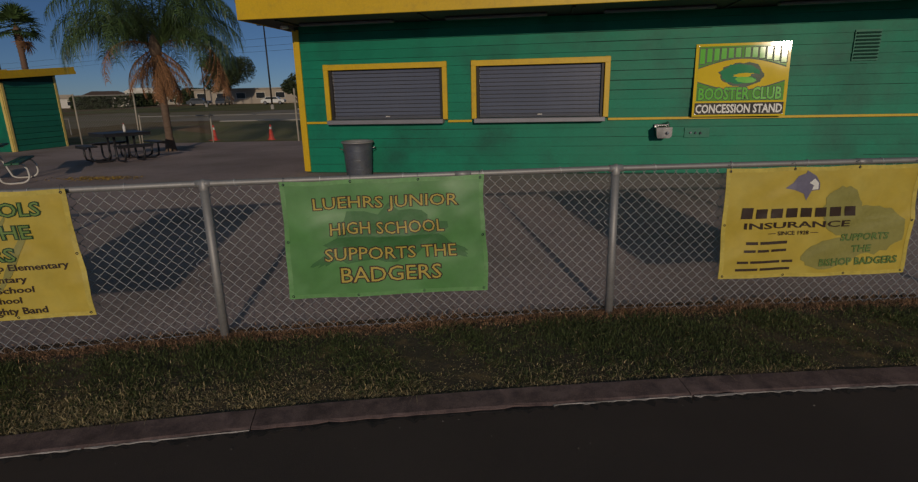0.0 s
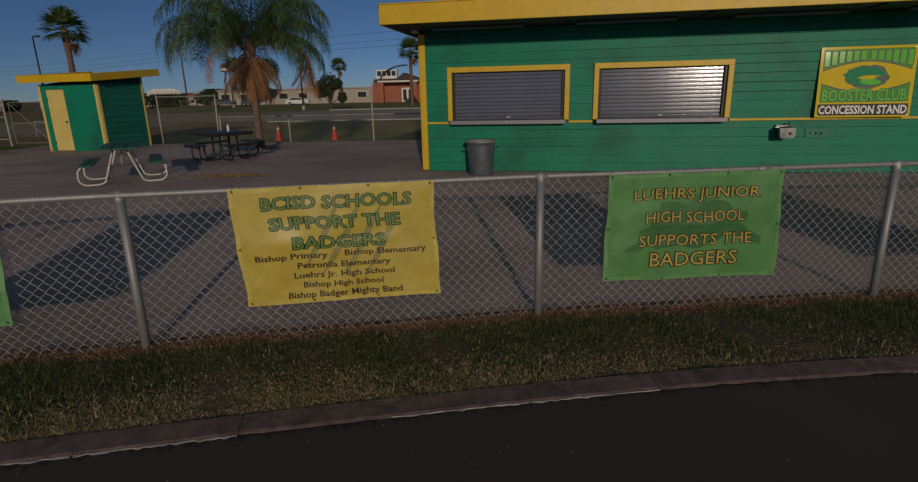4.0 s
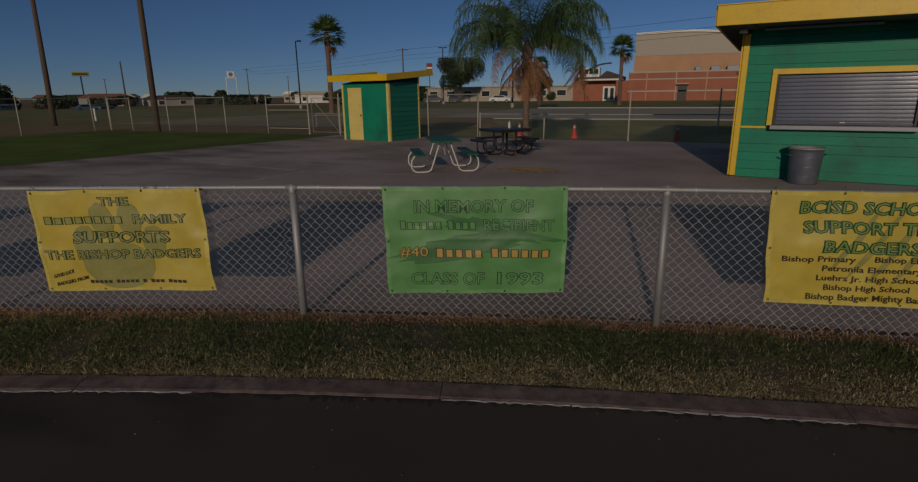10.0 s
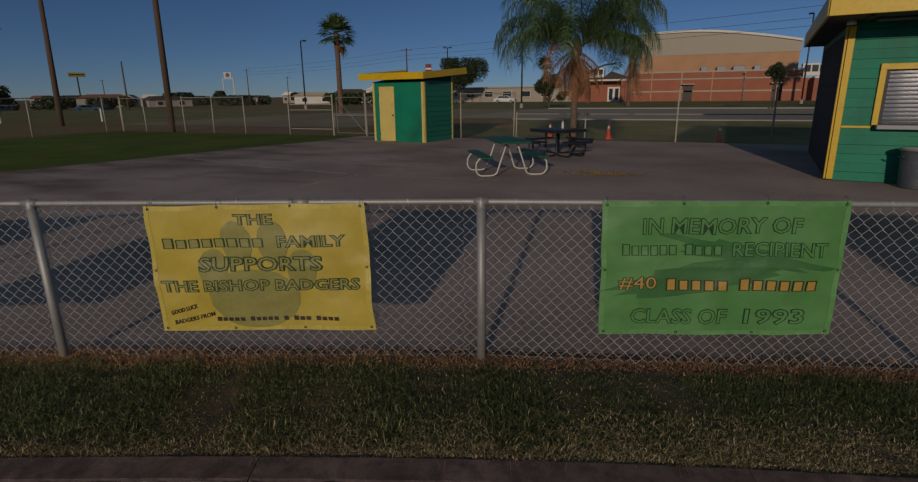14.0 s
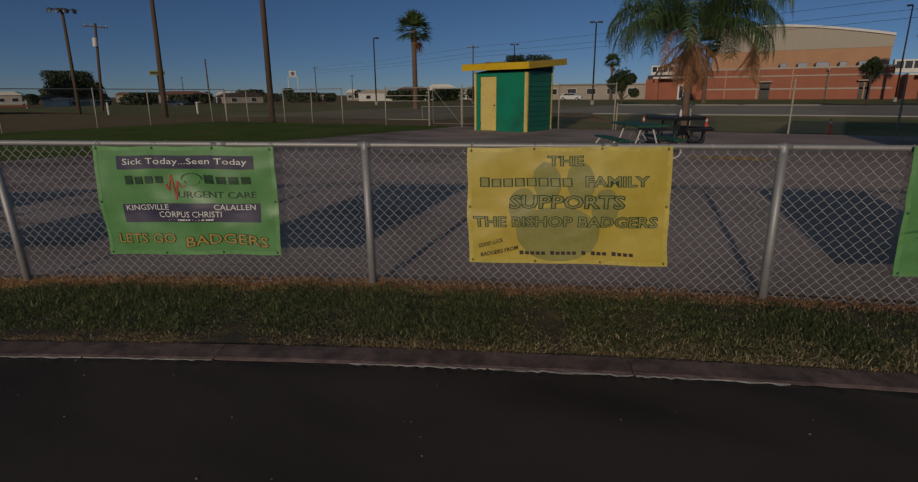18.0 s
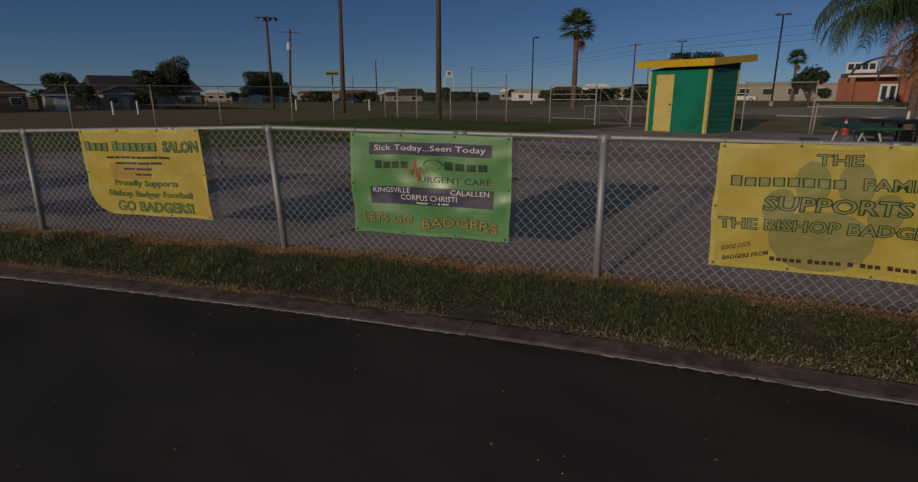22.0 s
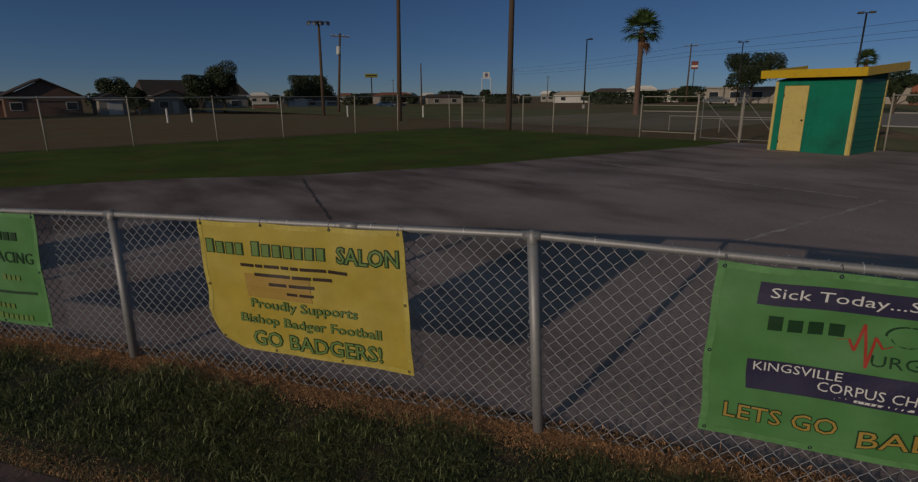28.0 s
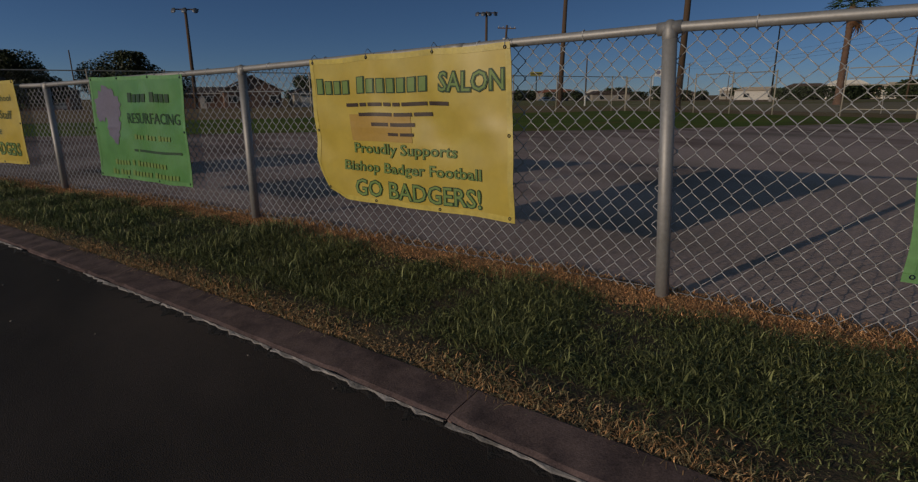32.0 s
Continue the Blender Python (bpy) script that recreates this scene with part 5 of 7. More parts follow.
# ---- sign on the stand ----
class Board(Banner):
    """A stiff printed board."""
    def __init__(self, m, w, h):
        self.x0, self.x1, self.zb, self.zt, self.w, self.h = 0, w, 0, h, w, h
        self.t = thing("stand_sign", m, "glossy yellow and green concession stand sign", "sign")
        part("board", Shape().box((w / 2, 0.006, h / 2), (w, 0.012, h), bev=0.002), M_VINYLYG, self.t)
    def at(self, u, v, lift):
        return (self.w * u, -lift, self.h * v)
M_VINYLYG = material("glossy_yellow_sign", (0.80, 0.58, 0.02), -0.03, var=0.06, big=2, fine=6, bump=0.0)
M_SIGNTEAL = material("glossy_teal_sign", (0.05, 0.30, 0.12), -0.03, var=0.06, big=2, fine=6, bump=0.0)
M_SIGNGREEN = material("glossy_green_sign", (0.13, 0.38, 0.05), -0.03, var=0.06, big=2, fine=6, bump=0.0)
sg = Board(STAND @ pose(7.87, -0.118, 1.10, -4.5, 0, -2.4), 1.60, 1.30)
for v0, v1 in ((0.62, 0.965), (0.215, 0.47)):
    sg.bar(0.035, 0.965, v0, v1, M_SIGNGREEN, lift=0.0015)
for grow, mt, lift in ((0.016, M_PRINTDK, 0.002), (0.0, M_VINYLYG, 0.0027)):
    p = []
    for k in range(17):
        u = 0.035 + 0.93 * k / 16
        q = 0.085 + 0.125 * math.sin(math.pi * k / 16) + grow
        p += [(u, 0.575 - q), (u, 0.575 + q)]
    sg.put("lens_field", p, [(2 * k, 2 * k + 2, 2 * k + 3, 2 * k + 1) for k in range(16)], mt, lift)
sg.blob(0.5, 0.575, 0.235, 0.165, M_PRINTDK, 0.0, 0.10, "emblem", lift=0.0035)
sg.blob(0.49, 0.58, 0.21, 0.140, M_SIGNTEAL, 0.0, 0.10, "emblem", lift=0.0043)
sg.blob(0.55, 0.50, 0.11, 0.045, M_SIGNLIME, -0.1, 0.08, "emblem", lift=0.005)
sg.blob(0.54, 0.565, 0.12, 0.026, M_VINYLYG, 0.05, 0.15, "emblem", lift=0.0055)
sg.blob(0.66, 0.55, 0.055, 0.03, M_PRINTDK, -0.2, 0.1, "emblem", lift=0.0058)
for k in range(12):
    u = 0.055 + 0.076 * k + (0.012 if k > 5 else -0.012)
    low = 0.705 + 0.105 * math.sin(math.pi * (u + 0.03))
    sg.bar(u - 0.006, u + 0.068, low - 0.012, 0.945, M_PRINTDK, name="letter_outline", lift=0.003)
    sg.bar(u + 0.004, u + 0.058, low, 0.935, M_SIGNLIME, name="letter_block", lift=0.004)
sg.text("BOOSTER CLUB", 0.06, 0.94, 0.235, 0.395, M_SIGNLIME, M_PRINTDK, 0.026, bold=0.024)
sg.bar(0.0, 1.0, 0.19, 0.215, M_VINYLYG, lift=0.0035)
sg.bar(0.025, 0.975, 0.025, 0.19, M_BLACK, lift=0.003)
sg.text("CONCESSION STAND", 0.04, 0.96, 0.05, 0.165, M_PRINTWHITE, bold=0.03)
part("mounting_batten", Shape().box((0.8, 0.058, 0.06), (1.5, 0.088, 0.05), bev=0.004), M_GREEN, sg.t, "green batten behind the foot of the sign")
for u, v in ((0.03, 0.97), (0.97, 0.97), (0.03, 0.03), (0.97, 0.03)):
    part("screw", Shape().lathe([(0.0, 0.006), (0.01, 0.005), (0.012, 0.0)], 8), M_STEEL, sg.t, m=pose(1.6 * u, -0.004, 1.3 * v, 90, 0, 0))

# ---- far fences ----
def dip(x):
    """The open land sinks a little towards the houses."""
    f = min(1.0, max(0.0, (-x - 62) / 50))
    return -0.80 * f * f * (3 - 2 * f)

def wire_net(w, h, step=0.10, r=0.0012):
    """Crossed slanting wires for a fence seen from afar."""
    s = Shape()
    n = int((w + h) / step)
    for k in range(1, n):
        c = k * step
        x0, z0 = (c, 0) if c <= w else (w, c - w)
        x1, z1 = (0, c) if c <= h else (c - h, h)
        if abs(x0 - x1) < 0.02:
            continue
        s.tube([(x0, 0, z0), (x1, 0, z1)], r, 3, caps=False)
        s.tube([(w - x0, 0, z0), (w - x1, 0, z1)], r, 3, caps=False)
    return s

def far_fence(name_label, pts, h, rails=(True,), wire=0.0012):
    f = thing("boundary_fence", pose(0, 0, 0), name_label, "fence", "boundary fences")
    rr = random.Random(len(pts) * 7 + int(h * 10))
    cache = {}
    k = 0
    for a, b in zip(pts, pts[1:]):
        d = math.dist(a, b)
        n, w = 1, d
        ang = math.degrees(math.atan2(b[1] - a[1], b[0] - a[0]))
        if (w, h) not in cache:
            cache[(w, h)] = (
                Shape().tube([(0, 0, -0.1), (0, 0, h)], 0.028, 8).lathe([(0.032, h - 0.01), (0.025, h + 0.03), (0, h + 0.045)], 8).mesh("post", M_FARFENCE, True),
                Shape().tube([(0, 0, h - 0.03), (w, 0, h - 0.03)], 0.02, 6).mesh("top_rail", M_FARWIRE),
                wire_net(w, h - 0.08, r=wire).mesh("mesh_panel", M_FARWIRE))
        pm, rm, nm = cache[(w, h)]
        for i in range(n + 1):
            f_ = i / n
            m = pose(a[0] + (b[0] - a[0]) * f_, a[1] + (b[1] - a[1]) * f_, 0.1, rr.uniform(-1, 1), rr.uniform(-1.2, 1.2), ang)
            if i < n or b == pts[-1]:
                part("post", pm, None, f, m=m)
            if i < n:
                m2 = pose(a[0] + (b[0] - a[0]) * f_, a[1] + (b[1] - a[1]) * f_, 0.1, 0, 0, ang)
                if rails[k % len(rails)]:
                    part("top_rail", rm, None, f, m=m2)
                part("mesh_panel", nm, None, f, m=m2 @ pose(0, 0, 0.05))
                k += 1
    return f

WEST = (-28.0, -25.0, -22.0, -19.0, -16.0, -13.0, -10.0, -7.0, -4.4, -1.9, 0.75, 3.5, 6.7, 9.7, 13.6, 16.3, 20.1)
far_fence("tall weathered chain-link fence along the lawn", [(FARX, y) for y in WEST] + [(FARX + 0.15, 20.95)], 1.86)
far_fence("tall weathered chain-link fence behind the shed", [(x, 20.95) for x in (-35.2, -33.4, -30.5, -28.5, -26.4, -23.65)], 1.80, (True, False, True, True, False))
far_fence("tall weathered chain-link fence beside the shed", [(-14.75, 20.95), (-12.45, 20.95)], 1.82, wire=0.0016)
far_fence("low chain-link fence behind the tables", [(x, 20.95) for x in (-12.35, -9.6, -6.33, -3.28, 0.0, 3.0, 6.0)], 1.02, wire=0.0022)
tp = thing("fence_post", pose(-6.33, 20.95, 0.1), "tall weathered steel post at the low fence", "post", "tall posts")
part("post_body", Shape().tube([(0, 0, -0.1), (0, 0, 1.85)], 0.0305, 8), M_FARFENCE, tp)
part("post_cap", Shape().lathe([(0.034, 1.84), (0.027, 1.88), (0, 1.895)], 8), M_FARFENCE, tp)
copy_thing(tp, pose(-3.28, 20.95, 0.1))
# pipe panel between the tall fence and the gate
pp = thing("pipe_fence", pose(-23.55, 20.95, 0.1), "white steel pipe panel with level rails", "fence")
for z in (0.28, 1.15, 1.40, 1.76):
    part("rail", Shape().tube([(0, 0, z), (2.4, 0, z)], 0.017, 6), M_FARFENCE, pp)
part("post", Shape().tube([(2.42, 0, -0.1), (2.42, 0, 1.84)], 0.036, 8), M_FARFENCE, pp)
solo("wooden_post", Shape().tube([(0, 0, -0.1), (0.02, 0.01, 0.7), (0.03, 0.0, 1.55)], 0.21, 10, r2=0.15), M_SHINGLE, "thick dark leaning wooden post beside the boundary fence", "post", pose(-34.95, -6.8, 0.1, 4, -6, 0), True)

# pipe gate beside the shed
gate = thing("pipe_gate", pose(-21.0, 21.0, 0.1), "white pipe gate with cross bars and a diagonal brace", "gate")
for x0, x1 in ((0.06, 1.55), (1.65, 3.0)):
    lf = part("gate_frame", Shape().tube([(x0, 0, 0.12), (x1, 0, 0.12), (x1, 0, 1.7), (x0, 0, 1.7)], 0.019, 6, closed=True), M_FARWIRE, gate)
    part("cross_bar", Shape().tube([(x0, 0, 0.9), (x1, 0, 0.9)], 0.014, 6), M_FARWIRE, lf)
    part("brace", Shape().tube([(x0, 0, 1.68), (x1, 0, 0.14)], 0.013, 6), M_FARWIRE, lf)
part("gate_post", Shape().tube([(3.1, 0, -0.1), (3.1, 0, 2.1)], 0.04, 8), M_FARFENCE, gate)
part("gate_post", Shape().tube([(1.6, 0, -0.1), (1.6, 0, 1.9)], 0.03, 8), M_FARFENCE, gate)

# low pipe barrier beyond the fence
bar_ = thing("pipe_barrier", pose(-25.3, 27.0, 0.06, 0, 0, 4), "low white pipe barrier beside the parking area", "barrier")
for k in range(3):
    part("barrier_post", Shape().tube([(2.6 * k, 0, -0.1), (2.6 * k, 0, 0.8)], 0.026, 6), M_FARWIRE, bar_)
part("barrier_rail", Shape().tube([(0, 0, 0.78), (5.2, 0, 0.78)], 0.022, 6), M_FARWIRE, bar_)

stub = thing("marker_post", pose(-57.0, 10.8, 0.06), "short white marker post on the open ground", "post", "marker posts")
part("post_body", Shape().tube([(0, 0, -0.1), (0, 0, 0.98)], 0.075, 8), M_WHITE, stub)
part("post_cap", Shape().lathe([(0.08, 0.97), (0.06, 1.03), (0, 1.05)], 8), M_WHITE, stub)
for x, y in ((-57.0, 12.55), (-57.0, 26.56), (-50.3, 30.3), (-57.0, -2.9), (-57.0, -1.38)):
    copy_thing(stub, pose(x, y, 0.06))

# ---- roads beyond the fence ----
M_PARK = material("worn_lot_asphalt", (0.40, 0.32, 0.235), 0.95, var=0.35, big=0.12, fine=12, bump=0.3, tint=(0.21, 0.19, 0.09), spot=0.8, spotscale=0.12, spec=0.05)
def sheet(x0, x1, y0, y1, z, n=1):
    s = Shape()
    for i in range(n):
        a, b = x0 + (x1 - x0) * i / n, x0 + (x1 - x0) * (i + 1) / n
        s.quad((a, y0, z), (b, y0, z), (b, y1, z), (a, y1, z))
    return s
def ditch(x, y):
    """A shallow swale between fence and road."""
    prof = ((21.05, 0.07), (22.5, 0.0), (24.5, -0.22), (28.0, -0.26), (33.0, -0.12), (38.6, 0.06))
    for (a, za), (b, zb) in zip(prof, prof[1:]):
        if y <= b:
            z = za + (zb - za) * (y - a) / (b - a)
            break
    return 0.07 + (z - 0.07) * min(1.0, max(0.0, (x + 18) / 4))
vg = Shape()
for i in range(40):
    for j in range(15):
        x, y = -18 + 78 * (i / 39) ** 1.6, 21.05 + 17.55 * j / 14
        vg.v.append((x, y, ditch(x, y)))
for i in range(39):
    for j in range(14):
        vg.f.append((i * 15 + j, i * 15 + 15 + j, i * 15 + 16 + j, i * 15 + 1 + j))
solo("verge", vg, M_VERGE, "dry green and brown verge between fence and road", "grass", kind="structure")
solo("road", sheet(-24, 70, 40.2, 66.0, 0.08), M_ROAD, "pale grey road in front of the school", "road", kind="structure")
solo("sidewalk", Shape().box((26, 39.4, 0.06), (88, 1.5, 0.14)), M_WALK, "pale concrete sidewalk with a kerb", "sidewalk", kind="structure")
solo("road_kerb", Shape().box((24, 66.6, 0.10), (92, 0.5, 0.16)), M_WALK, "pale kerb on the school side of the road", "kerb", kind="structure")
solo("school_lawn", sheet(-60, 70, 67.0, 118.0, 0.075), M_VERGE, "dull dry school lawn", "grass", kind="structure")
solo("parking_lot", sheet(-44, -24.2, 27.0, 66.0, 0.07), M_PARK, "worn gravel parking lot beyond the gate", "parking lot", kind="structure")
solo("meadow", sheet(-112, -44, 28.5, 61.5, 0.072), M_VERGE, "rough green and straw-coloured meadow beyond the fence", "grass", kind="structure")
solo("field", sheet(-140, -61, 62.0, 120.0, -0.75 + 0.02), M_LAWN, "rough green field far off", "grass", kind="structure")

# ---- poles, lamps and wires ----
def wood_pole(x, y, h, r, label, lean=(0, 0), arms=0, lamps=0, turn=0.0, transformer=False):
    z = 0.06 + dip(x)
    p = thing("utility_pole", pose(x, y, z, lean[0], lean[1], turn), label, "pole", "poles")
    part("pole_shaft", Shape().tube([(0, 0, -0.3), (0, 0, h * 0.5), (0, 0, h)], r, 12, r2=r * 0.66), M_WOODPOLE, p, "", True)
    for k in range(arms):
        part("cross_arm", Shape().box((0, 0, h - 0.35 - 0.8 * k), (2.3, 0.1, 0.12), bev=0.01), M_WOODPOLE, p)
        for s_ in (-1.0, -0.45, 0.45, 1.0):
            part("insulator", Shape().lathe([(0.03, 0), (0.05, 0.05), (0.03, 0.09), (0.05, 0.13), (0, 0.17)], 8, (s_, 0, h - 0.29 - 0.8 * k)), M_WHITE, p)
    for k in range(lamps):
        sx = -0.9 + 1.8 * k / max(1, lamps - 1)
        fl = part("floodlight", Shape().lathe([(0.06, 0.18), (0.12, 0.15), (0.24, 0.02), (0.25, 0.0), (0.0, 0.03)], 14), M_CAN, p, "unlit grey floodlight", True, pose(sx, -0.25, h - 0.25, -115, 0, 25 * (k - 1)))
        part("lamp_bracket", Shape().tube([(sx, -0.2, h - 0.25), (sx, 0, h - 0.15)], 0.025, 6), M_CAN, p)
    if lamps:
        part("lamp_arm", Shape().box((0, 0, h - 0.13), (2.2, 0.08, 0.1)), M_WOODPOLE, p)
    if transformer:
        part("transformer", Shape().lathe([(0, -0.5), (0.22, -0.5), (0.24, -0.4), (0.24, 0.35), (0.18, 0.42), (0, 0.45)], 14, (0.0, -0.42, h - 1.9)), M_WHITE, p, "pale transformer drum", True)
    return p

wood_pole(-45.69, 24.16, 9.35, 0.20, "tall weathered wooden floodlight pole beyond the fence", (0, 1.2), 0, 3, 60)
wood_pole(-31.74, 21.19, 13.0, 0.17, "tall weathered wooden pole beside the boundary fence", (0, 0.8))
wood_pole(-61.79, 26.73, 9.0, 0.17, "wooden floodlight pole on the open ground", (0, 0.5), 0, 4, 55)
wood_pole(-70.63, 33.75, 9.1, 0.17, "wooden utility pole with cross arms and a transformer", (0, 4.5), 1, 0, 40, True)
wood_pole(-92.4, 64.46, 8.2, 0.15, "plain wooden utility pole")
wood_pole(-66.4, -0.2, 8.4, 0.17, "wooden floodlight pole on the open ground", (0, 0.4), 0, 3, 70)
wood_pole(-134.0, 137.0, 11.0, 0.16, "wooden utility pole carrying wires", (0, 0), 1, 0, 25)
wood_pole(-58.0, 98.5, 10.6, 0.16, "wooden utility pole carrying wires", (0, 0), 1, 0, 25)
wood_pole(44.0, 46.0, 10.6, 0.16, "wooden utility pole carrying wires", (0, 0), 1, 0, 25)
wood_pole(-150.0, 175.0, 10.0, 0.16, "wooden utility pole far off", (0, 1), 1)
wood_pole(-190.0, 130.0, 9.0, 0.16, "wooden utility pole far off", (0, -1), 1)
wood_pole(-120.0, -16.2, 9.2, 0.12, "thin wooden pole behind the trees")

def lamp_post(x, y, h, heads, label, turn=0.0):
    z = 0.06 + dip(x)
    p = thing("street_lamp", pose(x, y, z, 0, 0, turn), label, "street lamp", "street lamps")
    part("lamp_base", Shape().lathe([(0.22, 0), (0.22, 0.5), (0.12, 0.6)], 12), M_WALK, p)
    part("lamp_shaft", Shape().tube([(0, 0, 0.3), (0, 0, h)], 0.11, 10, r2=0.08), M_DARKMETAL, p, "", True)
    for s_ in heads:
        part("lamp_arm", Shape().tube([(0, 0, h - 0.05), (s_ * 0.3, 0, h)], 0.05, 6), M_DARKMETAL, p)
        part("lamp_head", Shape().box((s_ * 0.5, 0, h), (0.6, 0.40, 0.2), bev=0.05), M_DARKMETAL, p, "unlit dark shoebox lamp head")
    return p
lamp_post(-58.41, 67.03, 9.5, (1,), "dark single-headed parking lot lamp", 40)
lamp_post(-26.55, 70.33, 10.0, (1, -1), "dark twin-headed parking lot lamp", 15)
lamp_post(8.0, 90.0, 11.8, (1,), "dark single-headed lamp in front of the school", 120)
lamp_post(-48.17, 95.85, 10.1, (1, -1), "dark twin-headed parking lot lamp far off", 25)

def hang(a, b, sag, n=14):
    return [(a[0] + (b[0] - a[0]) * k / n, a[1] + (b[1] - a[1]) * k / n, a[2] + (b[2] - a[2]) * k / n - sag * 4 * (k / n) * (1 - k / n)) for k in range(n + 1)]
LINE = [(-134.0, 137.0), (-58.0, 98.5), (44.0, 46.0), (110.0, 12.0)]
wires = thing("power_lines", pose(0, 0, 0), "dark overhead power lines crossing the sky", "power line")
for dz in (10.35, 9.3, 8.55):
    for a, b in zip(LINE, LINE[1:]):
        part("wire", Shape().tube(hang((*a, dz), (*b, dz), 0.5), 0.022, 4), M_DARKMETAL, wires)

# sign on two legs
tw = thing("tower_sign", pose(-462, 461, -0.7, 0, 0, 45), "white square sign on two tall white legs far off", "sign", "pole signs")
part("sign_panel", Shape().box((0, 0, 25.2), (7.5, 1.2, 6.0), bev=0.2), M_WHITE, tw)
part("sign_mark", Shape().lathe([(0, 0.0), (2.0, 0.0), (2.2, -0.1), (0, -0.1)], 18), M_PRINTGREY, tw, "grey round mark", False, pose(0, -0.68, 25.2, 90, 0, 0))
for x in (-5.0, 5.0):
    part("sign_leg", Shape().tube([(x, 0, 0), (x, 0, 22.2)], 0.55, 8), M_WHITE, tw)
part("sign_beam", Shape().box((0, 0, 21.6), (10.5, 0.7, 0.7)), M_WHITE, tw)
# tall roadside sign
rs = thing("pole_sign", pose(-301.8, 196.0, -0.9, 0, 0, 57), "yellow roadside sign on a tall dark pole", "sign")
part("sign_pole", Shape().tube([(0, 0, 0), (0, 0, 14)], 0.35, 8), M_DARKMETAL, rs)
part("sign_box", Shape().box((0, 0, 15.0), (7.6, 0.8, 2.2), bev=0.1), M_OLDSIGN, rs)
part("sign_band", Shape().box((0, -0.43, 15.0), (6.6, 0.06, 0.7)), M_BLACK, rs)

# ---- school ----
school = thing("school_building", pose(0, 121.0, 0.06), "brick school with a cream arched gymnasium roof", "school")
part("gym_base_wall", Shape().box((-2.6, 14, 2.78), (30.0, 28, 5.55)), M_BRICK, school, "red brick wall")
for z, hh in ((1.9, 0.28), (4.25, 0.24), (5.62, 0.30)):
    part("stone_band", Shape().box((-2.6, -0.03, z), (30.1, 0.1, hh)), M_CREAM, school, "cream stone band")
for k in range(5):
    part("downpipe", Shape().box((-14.0 + 5.6 * k, -0.08, 2.75), (0.22, 0.14, 5.4)), M_CREAM if k % 2 else M_TANBRICK, school)
part("gym_upper_wall", Shape().box((-2.6, 15.5, 7.2), (28.6, 27, 3.6)), M_TANBRICK, school, "tan brick upper wall")
pts = [(-16.8, 8.9)] + [(-16.8 + 43.0 * k / 24, 12.95 + 0.3 * math.sin(math.pi * min(1, k / 9) * 0.5) - (0.0 if k < 4.5 else 6.0 * ((k - 4.5) / 19.5) ** 1.6)) for k in range(17)] + [(11.87, 8.9)]
part("gym_gable", Shape().prism(pts, 1.9, 28.0), M_CREAM, school, "cream metal gable under the arched roof")
top = [(x, z) for x, z in pts[1:-1]]
part("gym_roof", Shape().prism([(x, z + 0.02) for x, z in top] + [(x, z + 0.42) for x, z in reversed(top)], 1.5, 28.4), M_WHITE, school, "pale curved roof edge")
for x in (-7.1, 8.5):
    d = part("steel_door", Shape().box((x, -0.02, 1.45), (1.7, 0.12, 2.9)), M_DARKMETAL, school, "dark double steel door")
    part("door_canopy", Shape().box((x, -0.55, 3.25), (2.4, 1.2, 0.2)), M_CREAM, d)
for k in range(5):
    part("roof_unit", Shape().box((-4.5 + 3.1 * k, 0.9, 6.1), (1.1 + 0.5 * (k % 3), 1.0, 0.9), bev=0.05), M_CAN, school, "grey rooftop machine")
# entrance wing
part("entrance_wall", Shape().box((-23.0, 8, 2.05), (12.4, 14, 4.1)), M_BRICK, school, "red brick wall")
part("entrance_canopy", Shape().box((-23.0, -0.6, 4.32), (8.6, 3.2, 0.34), bev=0.03), M_WHITE, school, "white flat entrance canopy")
for x in (-26.6, -19.4):
    part("canopy_column", Shape().box((x, -1.6, 2.1), (0.8, 0.8, 4.2)), M_BRICK, school)
gd = part("glass_door", Shape().box((-21.5, 0.9, 1.5), (2.6, 0.12, 3.0)), M_WHITE, school, "white framed double glass door")
for x in (-22.1, -20.9):
    part("door_pane", Shape().box((x, 0.82, 1.5), (0.72, 0.05, 2.3)), M_GLASS, gd)
wn_ = part("clerestory_window", Shape().box((-26.2, 3.0, 5.95), (4.6, 1.6, 1.9)), M_WHITE, school, "white framed clerestory window")
for k in range(4):
    part("pane", Shape().box((-27.8 + 1.07 * k, 2.17, 6.1), (0.85, 0.08, 1.0)), M_GLASS, wn_)
part("clerestory_base", Shape().prism([(-29.2, 4.1), (-19.0, 4.1), (-19.0, 5.0), (-22.5, 6.2), (-24.0, 5.0), (-29.2, 4.9)], 2.5, 7.5), M_SHINGLE, school, "dark low roof over the entrance")
part("arch_beam", Shape().tube([(-27.6 + 6.2 * (1 - math.cos(a * math.pi / 24)), 1.6, 4.3 + 3.4 * math.sin(a * math.pi / 24)) for a in range(13)], 0.16, 6), M_DARKMETAL, school, "dark arched entrance beam")
